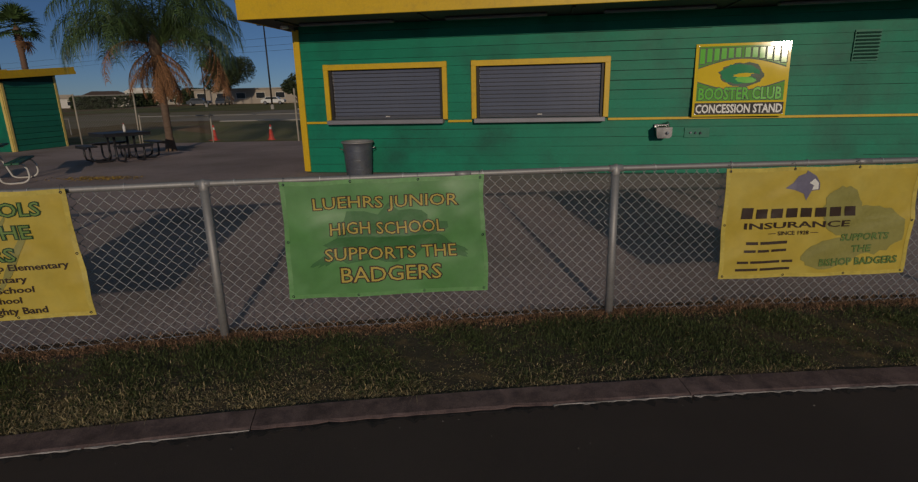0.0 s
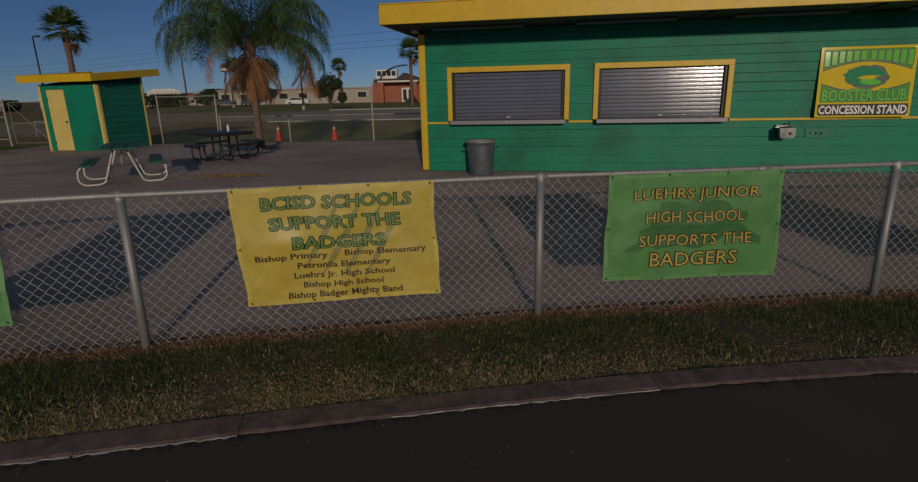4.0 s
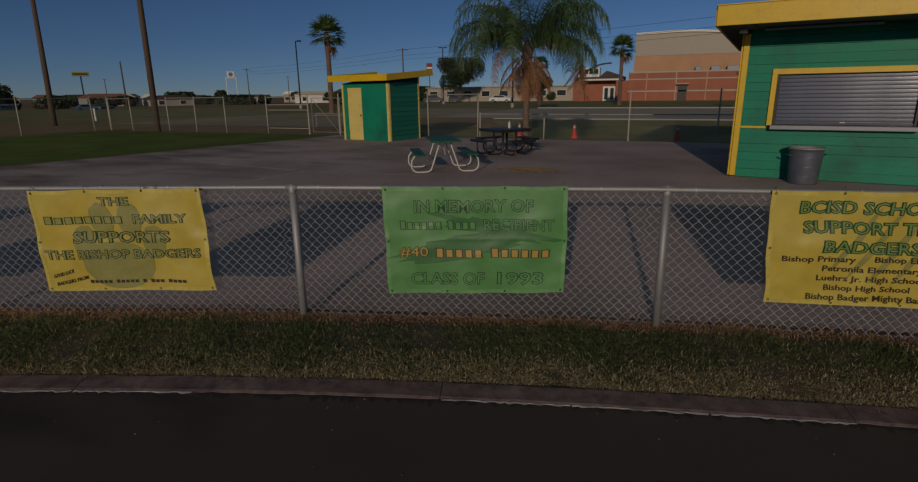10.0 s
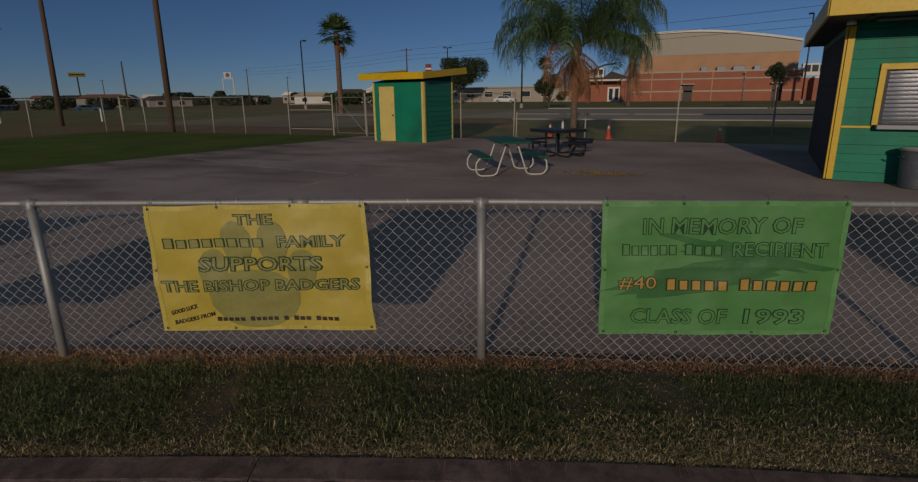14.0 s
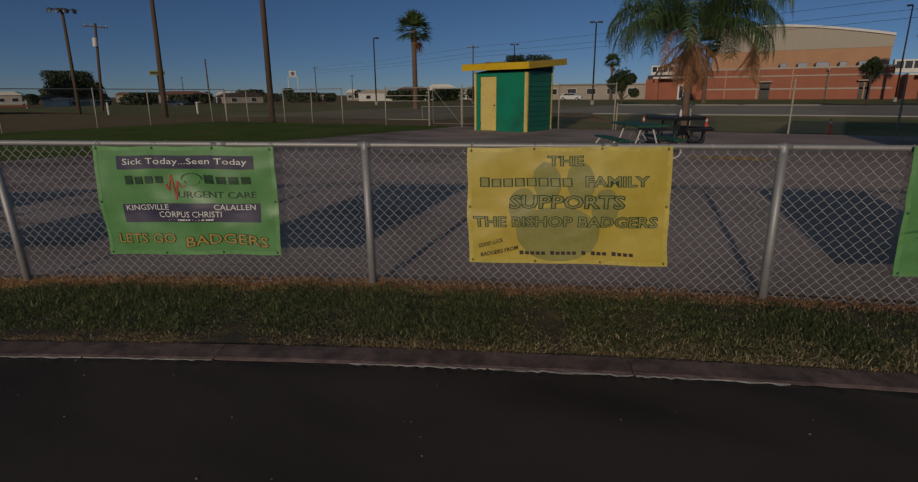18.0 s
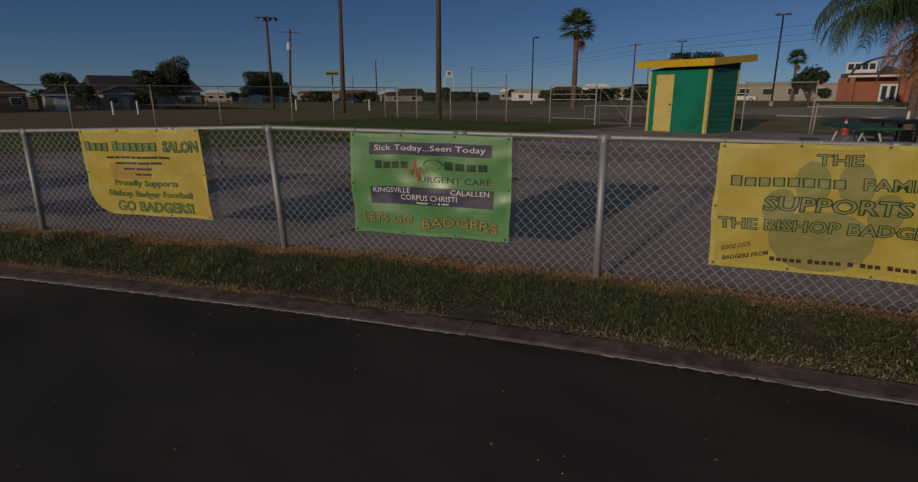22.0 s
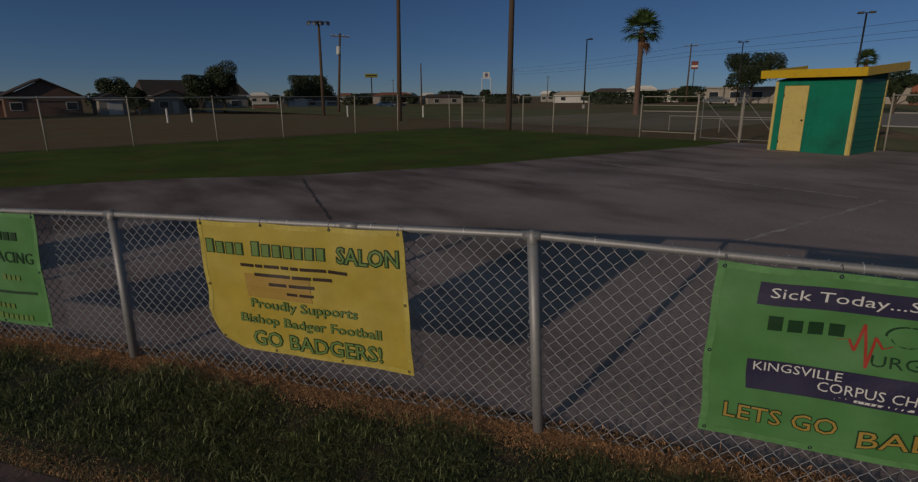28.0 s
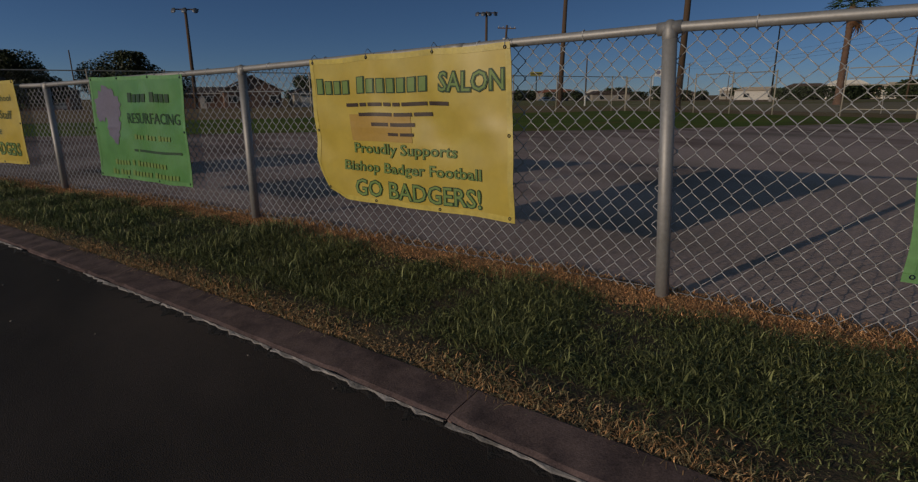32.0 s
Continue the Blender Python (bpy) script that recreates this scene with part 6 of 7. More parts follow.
# second entrance, at the other end of the gymnasium
part("entrance_wall", Shape().box((19.0, 8, 2.05), (13.2, 14, 4.1)), M_BRICK, school, "red brick wall")
part("entrance_canopy", Shape().box((18.5, -0.6, 4.1), (9.0, 3.2, 0.34), bev=0.03), M_WHITE, school, "white flat entrance canopy")
for x in (14.4, 22.4):
    part("canopy_column", Shape().box((x, -1.6, 2.0), (0.8, 0.8, 4.0)), M_BRICK, school)
gd = part("glass_door", Shape().box((17.6, 0.9, 1.5), (2.6, 0.12, 3.0)), M_DARKMETAL, school, "dark framed double glass door")
for x in (17.0, 18.2):
    part("door_pane", Shape().box((x, 0.82, 1.5), (0.72, 0.05, 2.3)), M_GLASS, gd)
wn_ = part("clerestory_window", Shape().box((15.2, 3.0, 5.6), (5.4, 1.6, 2.2)), M_WHITE, school, "white framed clerestory window")
for k in range(4):
    part("pane", Shape().box((13.3 + 1.25 * k, 2.17, 5.8), (1.0, 0.08, 1.2)), M_GLASS, wn_)
part("end_wing", Shape().box((30.0, 9, 3.0), (20.0, 12, 6.0)), M_TANBRICK, school, "tan brick wing")
part("side_wing", Shape().box((-48.0, 12, 1.6), (37.5, 12, 3.2)), M_CREAM, school, "low cream wing")
part("side_wing_roof", Shape().box((-48.0, 12, 3.32), (38.2, 12.8, 0.25)), M_CREAM, school)
for k in range(8):
    w_ = part("window", Shape().box((-65 + 4.6 * k, 5.95, 1.8), (2.2, 0.12, 1.4)), M_WHITE, school)
    part("pane", Shape().box((-65 + 4.6 * k, 5.87, 1.8), (2.0, 0.06, 1.2)), M_GLASS, w_)

# ---- houses ----
def house(x, y, w, d, eave, ridge, wall, roofm, label, turn=0.0, hip=True, windows=2, door=True, inset=0.45):
    z = 0.06 + dip(x)
    h = thing("house", pose(x, y, z, 0, 0, 90 + turn), label, "house", "houses")
    part("wall", Shape().box((0, d / 2, eave / 2), (w, d, eave)), wall, h)
    o = 0.5
    s = Shape()
    if hip:
        b = [(-w / 2 - o, -o, eave), (w / 2 + o, -o, eave), (w / 2 + o, d + o, eave), (-w / 2 - o, d + o, eave)]
        i = min(w, d) * inset
        r = [(-w / 2 + i, d / 2, ridge), (w / 2 - i, d / 2, ridge)]
        s.v = b + r
        s.f = [(0, 1, 5, 4), (1, 2, 5), (2, 3, 4, 5), (3, 0, 4), (3, 2, 1, 0)]
    else:
        s.prism([(-w / 2 - o, eave - 0.1), (0, ridge), (w / 2 + o, eave - 0.1), (w / 2 + o, eave + 0.1), (0, ridge + 0.22), (-w / 2 - o, eave + 0.1)], -o, d + o)
        part("gable", Shape().prism([(-w / 2, eave), (w / 2, eave), (0, ridge - 0.05)], 0.0, 0.2), wall, h)
    part("roof", s, roofm, h)
    part("eave_trim", Shape().box((0, -o, eave - 0.02), (w + 2 * o, 0.06, 0.18)), M_WHITE, h)
    if door:
        dd = part("door", Shape().box((w * 0.08, -0.03, 1.02), (1.0, 0.1, 2.04)), M_WHITE, h, "pale house door")
        part("door_knob", Shape().lathe([(0.05, 0), (0.05, 0.06), (0, 0.08)], 8), M_STEEL, dd, m=pose(w * 0.08 + 0.38, -0.08, 1.0, 90, 0, 0))
    for k in range(windows):
        xx = -w * 0.36 + w * 0.72 * k / max(1, windows - 1) + (0.6 if door and windows == 2 else 0)
        f = part("window", Shape().box((xx, -0.03, 1.5), (1.5, 0.1, 1.2)), M_WHITE, h)
        part("pane", Shape().box((xx, -0.09, 1.5), (1.3, 0.04, 1.0)), M_GLASS, f)
    return h

house(-118, 0.2, 25, 12, 2.5, 3.7, M_HOUSEBR, M_SHINGLE, "low brick house with a dark hipped roof", 0, True, 4)
house(-114.5, 10.1, 9.4, 9, 2.8, 5.3, M_HOUSEBR, M_SHINGLE, "gabled front wing of the brick house", 0, False, 2, False)
gar = house(-113, 18.65, 3.8, 5.5, 2.4, 3.2, M_HOUSE, M_SHINGLE, "small pale gabled garage", 0, False, 0, False)
part("garage_door", Shape().box((0.3, -0.04, 0.98), (2.0, 0.1, 1.96)), M_WHITE, gar, "pale closed garage door")
house(-117, 33.2, 17.2, 9, 3.0, 5.7, M_HOUSE, M_SHINGLE, "pale wooden house with a dark shingle roof", 0, True, 3, True, 0.02)
house(-114, 27.7, 5.6, 3, 2.6, 3.75, M_HOUSE, M_SHINGLE, "pale gabled porch of the wooden house", 0, False, 2, True)
house(-113, 50.9, 2.6, 3, 2.1, 2.5, M_WHITE, M_SHINGLE, "white garden shed under the trees", 0, False, 0)
house(-113.5, 55.8, 6.4, 4, 1.75, 2.1, M_HOUSE, M_SHINGLE, "long pale garden shed", 0, False, 1)
house(-118, -26.0, 18, 12, 3.0, 5.6, M_HOUSEBR, M_SHINGLE, "low dark house behind the trees", 0, True, 3)

def far_building(x, y, w, d, hgt, wall, roofm, label, turn):
    h = thing("far_building", pose(x, y, -0.74, 0, 0, turn), label, "building", "far buildings")
    part("wall", Shape().box((0, 0, hgt / 2), (w, d, hgt)), wall, h)
    part("roof", Shape().prism([(-w / 2 - 0.5, hgt), (-w * 0.3, hgt + 1.2), (w * 0.3, hgt + 1.2), (w / 2 + 0.5, hgt)], -d / 2 - 0.5, d / 2 + 0.5), roofm, h)
    n = max(2, int(w / 6))
    for k in range(n):
        f = part("window", Shape().box((-w / 2 + w * (k + 0.5) / n, -d / 2 - 0.03, hgt * 0.5), (1.8, 0.1, 1.4)), M_WHITE, h)
        part("pane", Shape().box((-w / 2 + w * (k + 0.5) / n, -d / 2 - 0.09, hgt * 0.5), (1.6, 0.05, 1.2)), M_GLASS, f)

rt = random.Random(5)
M_REDROOF = material("red_brown_roof", (0.20, 0.085, 0.06), 0.8, var=0.2, big=0.2, fine=4, bump=0.1)
for k in range(22):
    az = 15 + 62 * (k + 0.5) / 22 + rt.uniform(-0.8, 0.8)
    dist = rt.uniform(190, 330)
    x, y = -8 - dist * math.sin(radians(az)), dist * math.cos(radians(az))
    if y < 150 and x > -70:
        continue
    wl = rt.choice((M_HOUSE, M_HOUSE, M_WHITE, M_CREAM, M_TANBRICK))
    rf_ = rt.choice((M_WHITE, M_REDROOF, M_SHINGLE, M_WHITE, M_CREAM))
    far_building(x, y, rt.uniform(5, 13), rt.uniform(6, 10), rt.uniform(2.0, 3.3), wl, rf_, "low pale town building far across the field", az + rt.uniform(-20, 20))

far_building(-182.0, 124.0, 15, 10, 2.8, M_HOUSE, M_REDROOF, "pale house with a low red-brown roof across the field", 54)
far_building(-174.0, 134.0, 5.5, 5, 2.6, M_WHITE, M_WHITE, "small white building across the field", 52)
far_building(-135.0, 171.0, 14, 9, 2.9, M_WHITE, M_CREAM, "white low building with a flat roof", 38)
far_building(-124.0, 178.5, 12, 8, 3.8, M_WHITE, M_SHINGLE, "white building with a dark roof edge", 36)
far_building(-115.0, 184.0, 10, 9, 4.6, M_WHITE, M_WHITE, "large white flat building", 33)
far_building(-104.0, 192.0, 9, 8, 3.8, M_WHITE, M_CREAM, "white shop building behind the shed", 30)
far_building(-88.0, 180.0, 22, 9, 2.3, M_WHITE, M_CREAM, "long cream building behind the parked cars", 24)
far_building(-64.0, 172.0, 20, 9, 2.6, M_CREAM, M_WHITE, "long cream building behind the parked cars", 18)

# ---- parked cars ----
def car(m, paint, label):
    c = thing("car", m, label, "car", "parked cars")
    body = [(-2.2, 0.35), (2.2, 0.35), (2.25, 0.75), (2.1, 0.92), (1.3, 1.0), (0.75, 1.45), (-1.1, 1.48), (-1.75, 1.0), (-2.2, 0.9)]
    part("body", Shape().prism(body, -0.85, 0.85), paint, c)
    part("side_window", Shape().prism([(1.1, 1.02), (0.68, 1.38), (-1.0, 1.40), (-1.5, 1.02)], -0.87, -0.84), M_GLASS, c)
    part("side_window", Shape().prism([(1.1, 1.02), (0.68, 1.38), (-1.0, 1.40), (-1.5, 1.02)], 0.84, 0.87), M_GLASS, c)
    for x in (-1.4, 1.4):
        for s_ in (-0.78, 0.78):
            w = part("wheel", Shape().lathe([(0.0, -0.1), (0.33, -0.1), (0.34, 0), (0.33, 0.1), (0, 0.1)], 16), M_TYRE, c, m=pose(x, s_, 0.34, 90, 0, 0))
            part("rim", Shape().lathe([(0, -0.115), (0.2, -0.115), (0.2, 0.115), (0, 0.115)], 12), M_STEEL, w)
    return c
M_CARWHITE = material("white_car_paint", (0.7, 0.7, 0.69), 0.25, var=0.04, bump=0)
M_CARDARK = material("dark_car_paint", (0.05, 0.06, 0.08), 0.25, var=0.04, bump=0)
car(pose(-41.0, 108.0, 0.08, 0, 0, 8), M_CARWHITE, "white car parked by the school")
car(pose(-58.0, 112.0, 0.08, 0, 0, 12), M_CARDARK, "dark car parked by the school")
car(pose(-52.0, 110.0, 0.08, 0, 0, 100), M_CARDARK, "dark car parked by the school")
car(pose(-120.0, 76.0, -0.74, 0, 0, 70), M_CARWHITE, "white car parked beyond the field")
car(pose(-124.0, 82.0, -0.74, 0, 0, 60), M_CARDARK, "dark car parked beyond the field")
car(pose(-106.0, -16.7, -0.70, 0, 0, 12), M_CARWHITE, "white car parked below the dark trees")

rbq = thing("road_barrier", pose(-100.0, 37.7, -0.60, 0, 0, 80), "red and white road barrier", "barrier")
for z in (0.5, 1.0, 1.5):
    part("barrier_board", Shape().box((0, 0, z), (4.2, 0.06, 0.28)), M_BRICK if z != 1.5 else M_WHITE, rbq)
for x in (-2.0, 2.0):
    part("barrier_leg", Shape().box((x, 0.06, 0.9), (0.14, 0.1, 1.9)), M_WHITE, rbq)

# tall sign far off behind the shed
ps = thing("pole_sign", pose(-138.9, 277.0, -0.8, 0, 0, 27), "red and white sign on a tall thin pole far off", "sign", "pole signs")
part("sign_pole", Shape().tube([(0, 0, 0), (0, 0, 15)], 0.2, 8), M_DARKMETAL, ps)
part("sign_panel", Shape().box((0, 0, 16.8), (3.2, 0.5, 3.8), bev=0.1), M_DULLRED, ps, "red sign panel")
part("sign_band", Shape().box((0, -0.28, 16.3), (3.0, 0.06, 0.9)), M_WHITE, ps, "white band across the sign")

# ---- palms and trees ----
def leaf_strip(s, pts, width, side):
    """A narrow blade along pts, pointed at its end."""
    n0 = len(s.v)
    k = len(pts)
    for i, p in enumerate(pts):
        f = i / (k - 1)
        w = width * (1.0 - 0.9 * f ** 1.5) * (0.6 + 0.4 * min(1, f * 4))
        s.v += [tuple(p - side * w), tuple(p + side * w)]
    for i in range(k - 1):
        a = n0 + 2 * i
        s.f.append((a, a + 2, a + 3, a + 1))

def feather_frond(seed, length, rise, droop, leaf=0.62, stations=64, hang_=0.55):
    """A palm frond that starts along +x and arches over."""
    r = random.Random(seed)
    s = Shape()
    pts, dirs = [], []
    p, ang = Vector((0, 0, 0)), radians(rise)
    n = 22
    for k in range(n + 1):
        pts.append(p.copy())
        d = Vector((math.cos(ang), 0.05 * math.sin(k * 0.4 + seed), math.sin(ang)))
        dirs.append(d.normalized())
        p = p + d * (length / n)
        ang -= radians(droop) / n * (0.5 + 1.0 * k / n)
    s.tube(pts, 0.028, 5, r2=0.006)
    for k in range(stations):
        f = 0.10 + 0.90 * (k + r.random() * 0.6) / stations
        i = min(n - 1, int(f * n))
        q = pts[i].lerp(pts[i + 1], f * n - i)
        d = dirs[i]
        ll = leaf * (0.55 + 0.75 * math.sin(math.pi * min(1, f * 0.85 + 0.12))) * r.uniform(0.8, 1.15)
        for sg in (1, -1):
            sd = Vector((0, sg, 0))
            up = d.cross(sd).normalized() * sg
            out_ = (sd * r.uniform(0.55, 0.95) + d * r.uniform(0.35, 0.7) + Vector((0, 0, r.uniform(-0.1, 0.35)))).normalized()
            lp = [q]
            v = out_.copy()
            for j in range(4):
                lp.append(lp[-1] + v * (ll / 4))
                v = (v + Vector((0, 0, -hang_ * r.uniform(0.6, 1.2)))).normalized()
            leaf_strip(s, lp, 0.0115, d)
    return s

def queen_palm(m, label):
    t = thing("palm_tree", m, label, "palm tree")
    prof = [(0.19, -0.1), (0.165, 0.1), (0.13, 0.4)]
    r = random.Random(3)
    z = 0.5
    while z < 2.85:
        prof += [(0.108 + r.uniform(-0.006, 0.006), z), (0.120, z + 0.04), (0.108, z + 0.07)]
        z += 0.13
    prof += [(0.17, 2.95), (0.19, 3.2), (0.10, 3.5), (0, 3.6)]
    part("trunk", Shape().lathe(prof, 16), M_BARK, t, "", True)
    live = [feather_frond(10 + k, ln, up, over, 0.72, 66, 1.25).mesh("frond", M_FROND) for k, (ln, up, over) in enumerate(((3.3, 80, 146), (3.4, 68, 158), (3.3, 57, 156), (3.1, 46, 150), (2.8, 32, 132)))]
    dead = [feather_frond(40 + k, 1.45 - 0.1 * k, -22 - 13 * k, 66 - 8 * k, 0.30, 44, 1.2).mesh("dead_frond", M_DEADFROND) for k in range(4)]
    rr = random.Random(17)
    for k in range(40):
        side = 0.22 if math.cos(radians(137.5 * k)) > 0 else -0.22
        part("frond", live[k % 5], None, t, m=pose(side, 0, 3.26 + 0.1 * side + rr.uniform(-0.08, 0.2), rr.uniform(-12, 12), rr.uniform(-6, 10), 137.5 * k + rr.uniform(-14, 14)))
    for k in range(30):
        part("dead_frond", dead[k % 4], None, t, "brown dead frond hanging down", m=pose(0, 0, 3.05 + rr.uniform(-0.35, 0.2), rr.uniform(-14, 14), rr.uniform(-6, 26), 137.5 * k + rr.uniform(-14, 14)))
    wide_dead = feather_frond(60, 2.5, 22, 128, 0.4, 60, 0.9).mesh("dead_frond", M_DEADFROND)
    for k in (0, 2):
        part("dead_frond", wide_dead, None, t, "brown dead frond hanging down", m=pose(0, 0, 3.2, rr.uniform(-8, 8), rr.uniform(-6, 6), 117 * k + 15))
    # a long dead branch that hangs out beside the trunk
    for k, a in enumerate((-8, 0, 6, 12, 20)):
        part("dead_frond", dead[3], None, t, "brown dead frond hanging down", m=pose(1.85 * math.cos(radians(a)), 1.4 * math.sin(radians(a)), 3.05 - 0.10 * k, 0, 40 - 3 * k, a + 40 * k))
    return t
queen_palm(pose(-9.45, 17.85, 0.08), "feather palm with green crown and hanging brown fronds")

def fan_palm(m, h, label, seed):
    t = thing("fan_palm", m, label, "palm tree", "fan palms")
    r = random.Random(seed)
    prof = [(0.36, -0.2), (0.32, 0.3)]
    z = 0.6
    while z < h - 0.2:
        rad = 0.27 - 0.06 * z / h + (0.10 * max(0, (z / h - 0.72)) / 0.28)
        prof += [(rad, z), (rad + 0.03, z + 0.14), (rad, z + 0.2)]
        z += 0.34
    prof += [(0.3, h), (0.1, h + 0.4), (0, h + 0.45)]
    part("trunk", Shape().lathe(prof, 12), M_FANBARK, t, "", True)
    def fan(seed2, mat, name):
        q = random.Random(seed2)
        s = Shape()
        pet = [Vector((0, 0, 0)), Vector((0.5, 0, 0.06)), Vector((1.05, 0, 0.02))]
        s.tube(pet, 0.02, 4, r2=0.012)
        for k in range(17):
            a = radians(-95 + 190 * k / 16)
            v = Vector((math.cos(a), math.sin(a), 0.12 * q.uniform(-1, 1)))
            lp = [pet[-1]]
            for j in range(4):
                lp.append(lp[-1] + v * 0.29 * q.uniform(0.9, 1.1))
                v = (v + Vector((0, 0, -0.10 - 0.1 * j))).normalized()
            leaf_strip(s, lp, 0.10, v.cross(Vector((0, 0, 1))).normalized())
        return s.mesh(name, mat)
    live = [fan(seed + k, M_FROND, "fan_leaf") for k in range(3)]
    dd = fan(seed + 9, M_DEADFROND, "dead_leaf")
    for k in range(30):
        el = 84 - 118 * (k / 29)
        part("fan_leaf", live[k % 3], None, t, m=pose(0, 0, h + 0.15, 0, 0, 137.5 * k) @ pose(0, 0, 0, r.uniform(-15, 15), -el + r.uniform(-8, 8), 0))
    for k in range(2):
        part("dead_leaf", dd, None, t, "brown dead leaf", m=pose(0, 0, h - 0.1, 0, 0, 51 * k) @ pose(0, 0, 0, 0, 62 + r.uniform(-10, 12), 0))
    return t
fan_palm(pose(-39.37, 48.23, 0.06), 7.55, "tall fan palm beyond the parking lot", 4)
fan_palm(pose(-36.74, 123.3, 0.06), 7.7, "fan palm beside the school", 5)
fan_palm(pose(-14.4, 82.5, 0.06), 7.5, "fan palm in front of the school", 6)
fan_palm(pose(12.6, 100.0, 0.06), 9.2, "tall fan palm beside the second school entrance", 7)
fan_palm(pose(14.6, 101.0, 0.06), 9.7, "tall fan palm beside the second school entrance", 8)

def leafy_tree(m, h, w, seed, label, leaves=2600, size=0.22, trunk=0.16, stem=0.35, lobes=9, group="trees"):
    t = thing("tree", m, label, "tree", group)
    r = random.Random(seed)
    hs = h * stem
    part("trunk", Shape().tube([(0, 0, -0.2), (0.05, 0.02, hs * 0.6), (0.0, 0.05, hs), (0.08, 0, h * 0.62)], trunk, 8, r2=trunk * 0.4), M_TREEBARK, t, "", True)
    cents = []
    for k in range(lobes):
        a = math.tau * k / lobes + r.uniform(-0.4, 0.4)
        q = r.uniform(0.25, 0.75) * w * 0.5
        c = Vector((q * math.cos(a), q * math.sin(a), hs + (h - hs) * r.uniform(0.15, 0.85)))
        cents.append((c, r.uniform(0.22, 0.38) * w * 0.6))
        part("limb", Shape().tube([(0, 0, hs * 0.85), tuple(Vector((0, 0, hs)).lerp(c, 0.5) + Vector((0, 0, 0.1))), tuple(c)], trunk * 0.5, 5, r2=trunk * 0.12), M_TREEBARK, t)
    cents.append((Vector((0, 0, h * 0.72)), w * 0.27))
    s = Shape()
    leaves, size = int(leaves * 1.9), size * 0.70
    for k in range(leaves):
        c, rad = cents[int(r.random() ** 0.9 * len(cents)) % len(cents)]
        d = Vector((r.gauss(0, 1), r.gauss(0, 1), r.gauss(0, 0.85))).normalized()
        p = c + d * rad * (0.45 + 0.6 * r.random() ** 0.6)
        if p.z > h * 1.02:
            p.z = h * r.uniform(0.9, 1.02)
        u = Vector((r.gauss(0, 1), r.gauss(0, 1), r.gauss(0, 0.6))).normalized()
        v = u.orthogonal().normalized()
        q = size * r.uniform(0.6, 1.3)
        s.quad(p - u * q, p + v * q * 0.55, p + u * q, p - v * q * 0.55)
    part("crown", s, M_LEAF, t)
    return t

leafy_tree(pose(-54.0, 118.0, 0.06), 9.6, 13.0, 1, "spreading green tree behind the shed", 7000, 0.26)
leafy_tree(pose(-22.6, 69.0, 0.06), 4.6, 4.2, 2, "dark green bushy tree behind the palm", 2200, 0.2, stem=0.15)
leafy_tree(pose(1.7, 65.2, 0.06), 4.6, 1.9, 3, "small young tree with a round crown by the road", 1100, 0.16, 0.09, 0.55)
leafy_tree(pose(9.5, 69.0, 0.06), 4.2, 3.4, 13, "small young tree by the road", 1100, 0.18, 0.09, 0.45)
D = -0.74
leafy_tree(pose(-111.5, 35.4, D), 8.7, 7.6, 4, "large dark tree in front of the pale house", 6500, 0.19, 0.3, 0.22)
leafy_tree(pose(-111.8, 31.6, D), 6.2, 8.0, 14, "dark bushy tree in front of the pale house", 6500, 0.2, 0.2, 0.12)
leafy_tree(pose(-117.0, 54.8, D), 6.7, 10.5, 5, "broad dark tree over the garden sheds", 6500, 0.22, 0.25, 0.22)
leafy_tree(pose(-125.0, 22.0, D), 6.1, 7.5, 6, "dark tree behind the garage", 4500, 0.22, 0.2, 0.2)
leafy_tree(pose(-111.8, 22.0, D), 4.1, 4.0, 16, "round dark bush beside the garage", 4000, 0.16, 0.12, 0.08)
leafy_tree(pose(-102.0, -20.2, D), 7.7, 12.0, 7, "large dark tree on the open ground", 11000, 0.24, 0.3, 0.18)
leafy_tree(pose(-102.0, -7.6, D), 7.7, 12.2, 8, "broad dark tree beside the brick house", 11000, 0.24, 0.3, 0.14)
leafy_tree(pose(-108.0, -3.0, D), 5.0, 8.0, 18, "low dark tree beside the brick house", 4000, 0.24, 0.2, 0.12)
leafy_tree(pose(-93.0, 176.0, D), 5.2, 13.0, 10, "low green hedge mound by the white buildings", 2400, 0.4, 0.2, 0.1)
leafy_tree(pose(-132.0, 66.0, D), 5.2, 9.0, 9, "low dark tree beyond the field", 1800, 0.36, 0.2, 0.15)
rt = random.Random(8)
for k in range(26):
    az = 20 + 62 * (k + 0.5) / 26 + rt.uniform(-1.2, 1.2)
    dist = rt.uniform(140, 250)
    leafy_tree(pose(-8 - dist * math.sin(radians(az)), dist * math.cos(radians(az)), D), rt.uniform(2.6, 5.0), rt.uniform(5, 13), 30 + k, "dark tree in the far tree line", 1000, 0.6, 0.2, 0.12, 7)

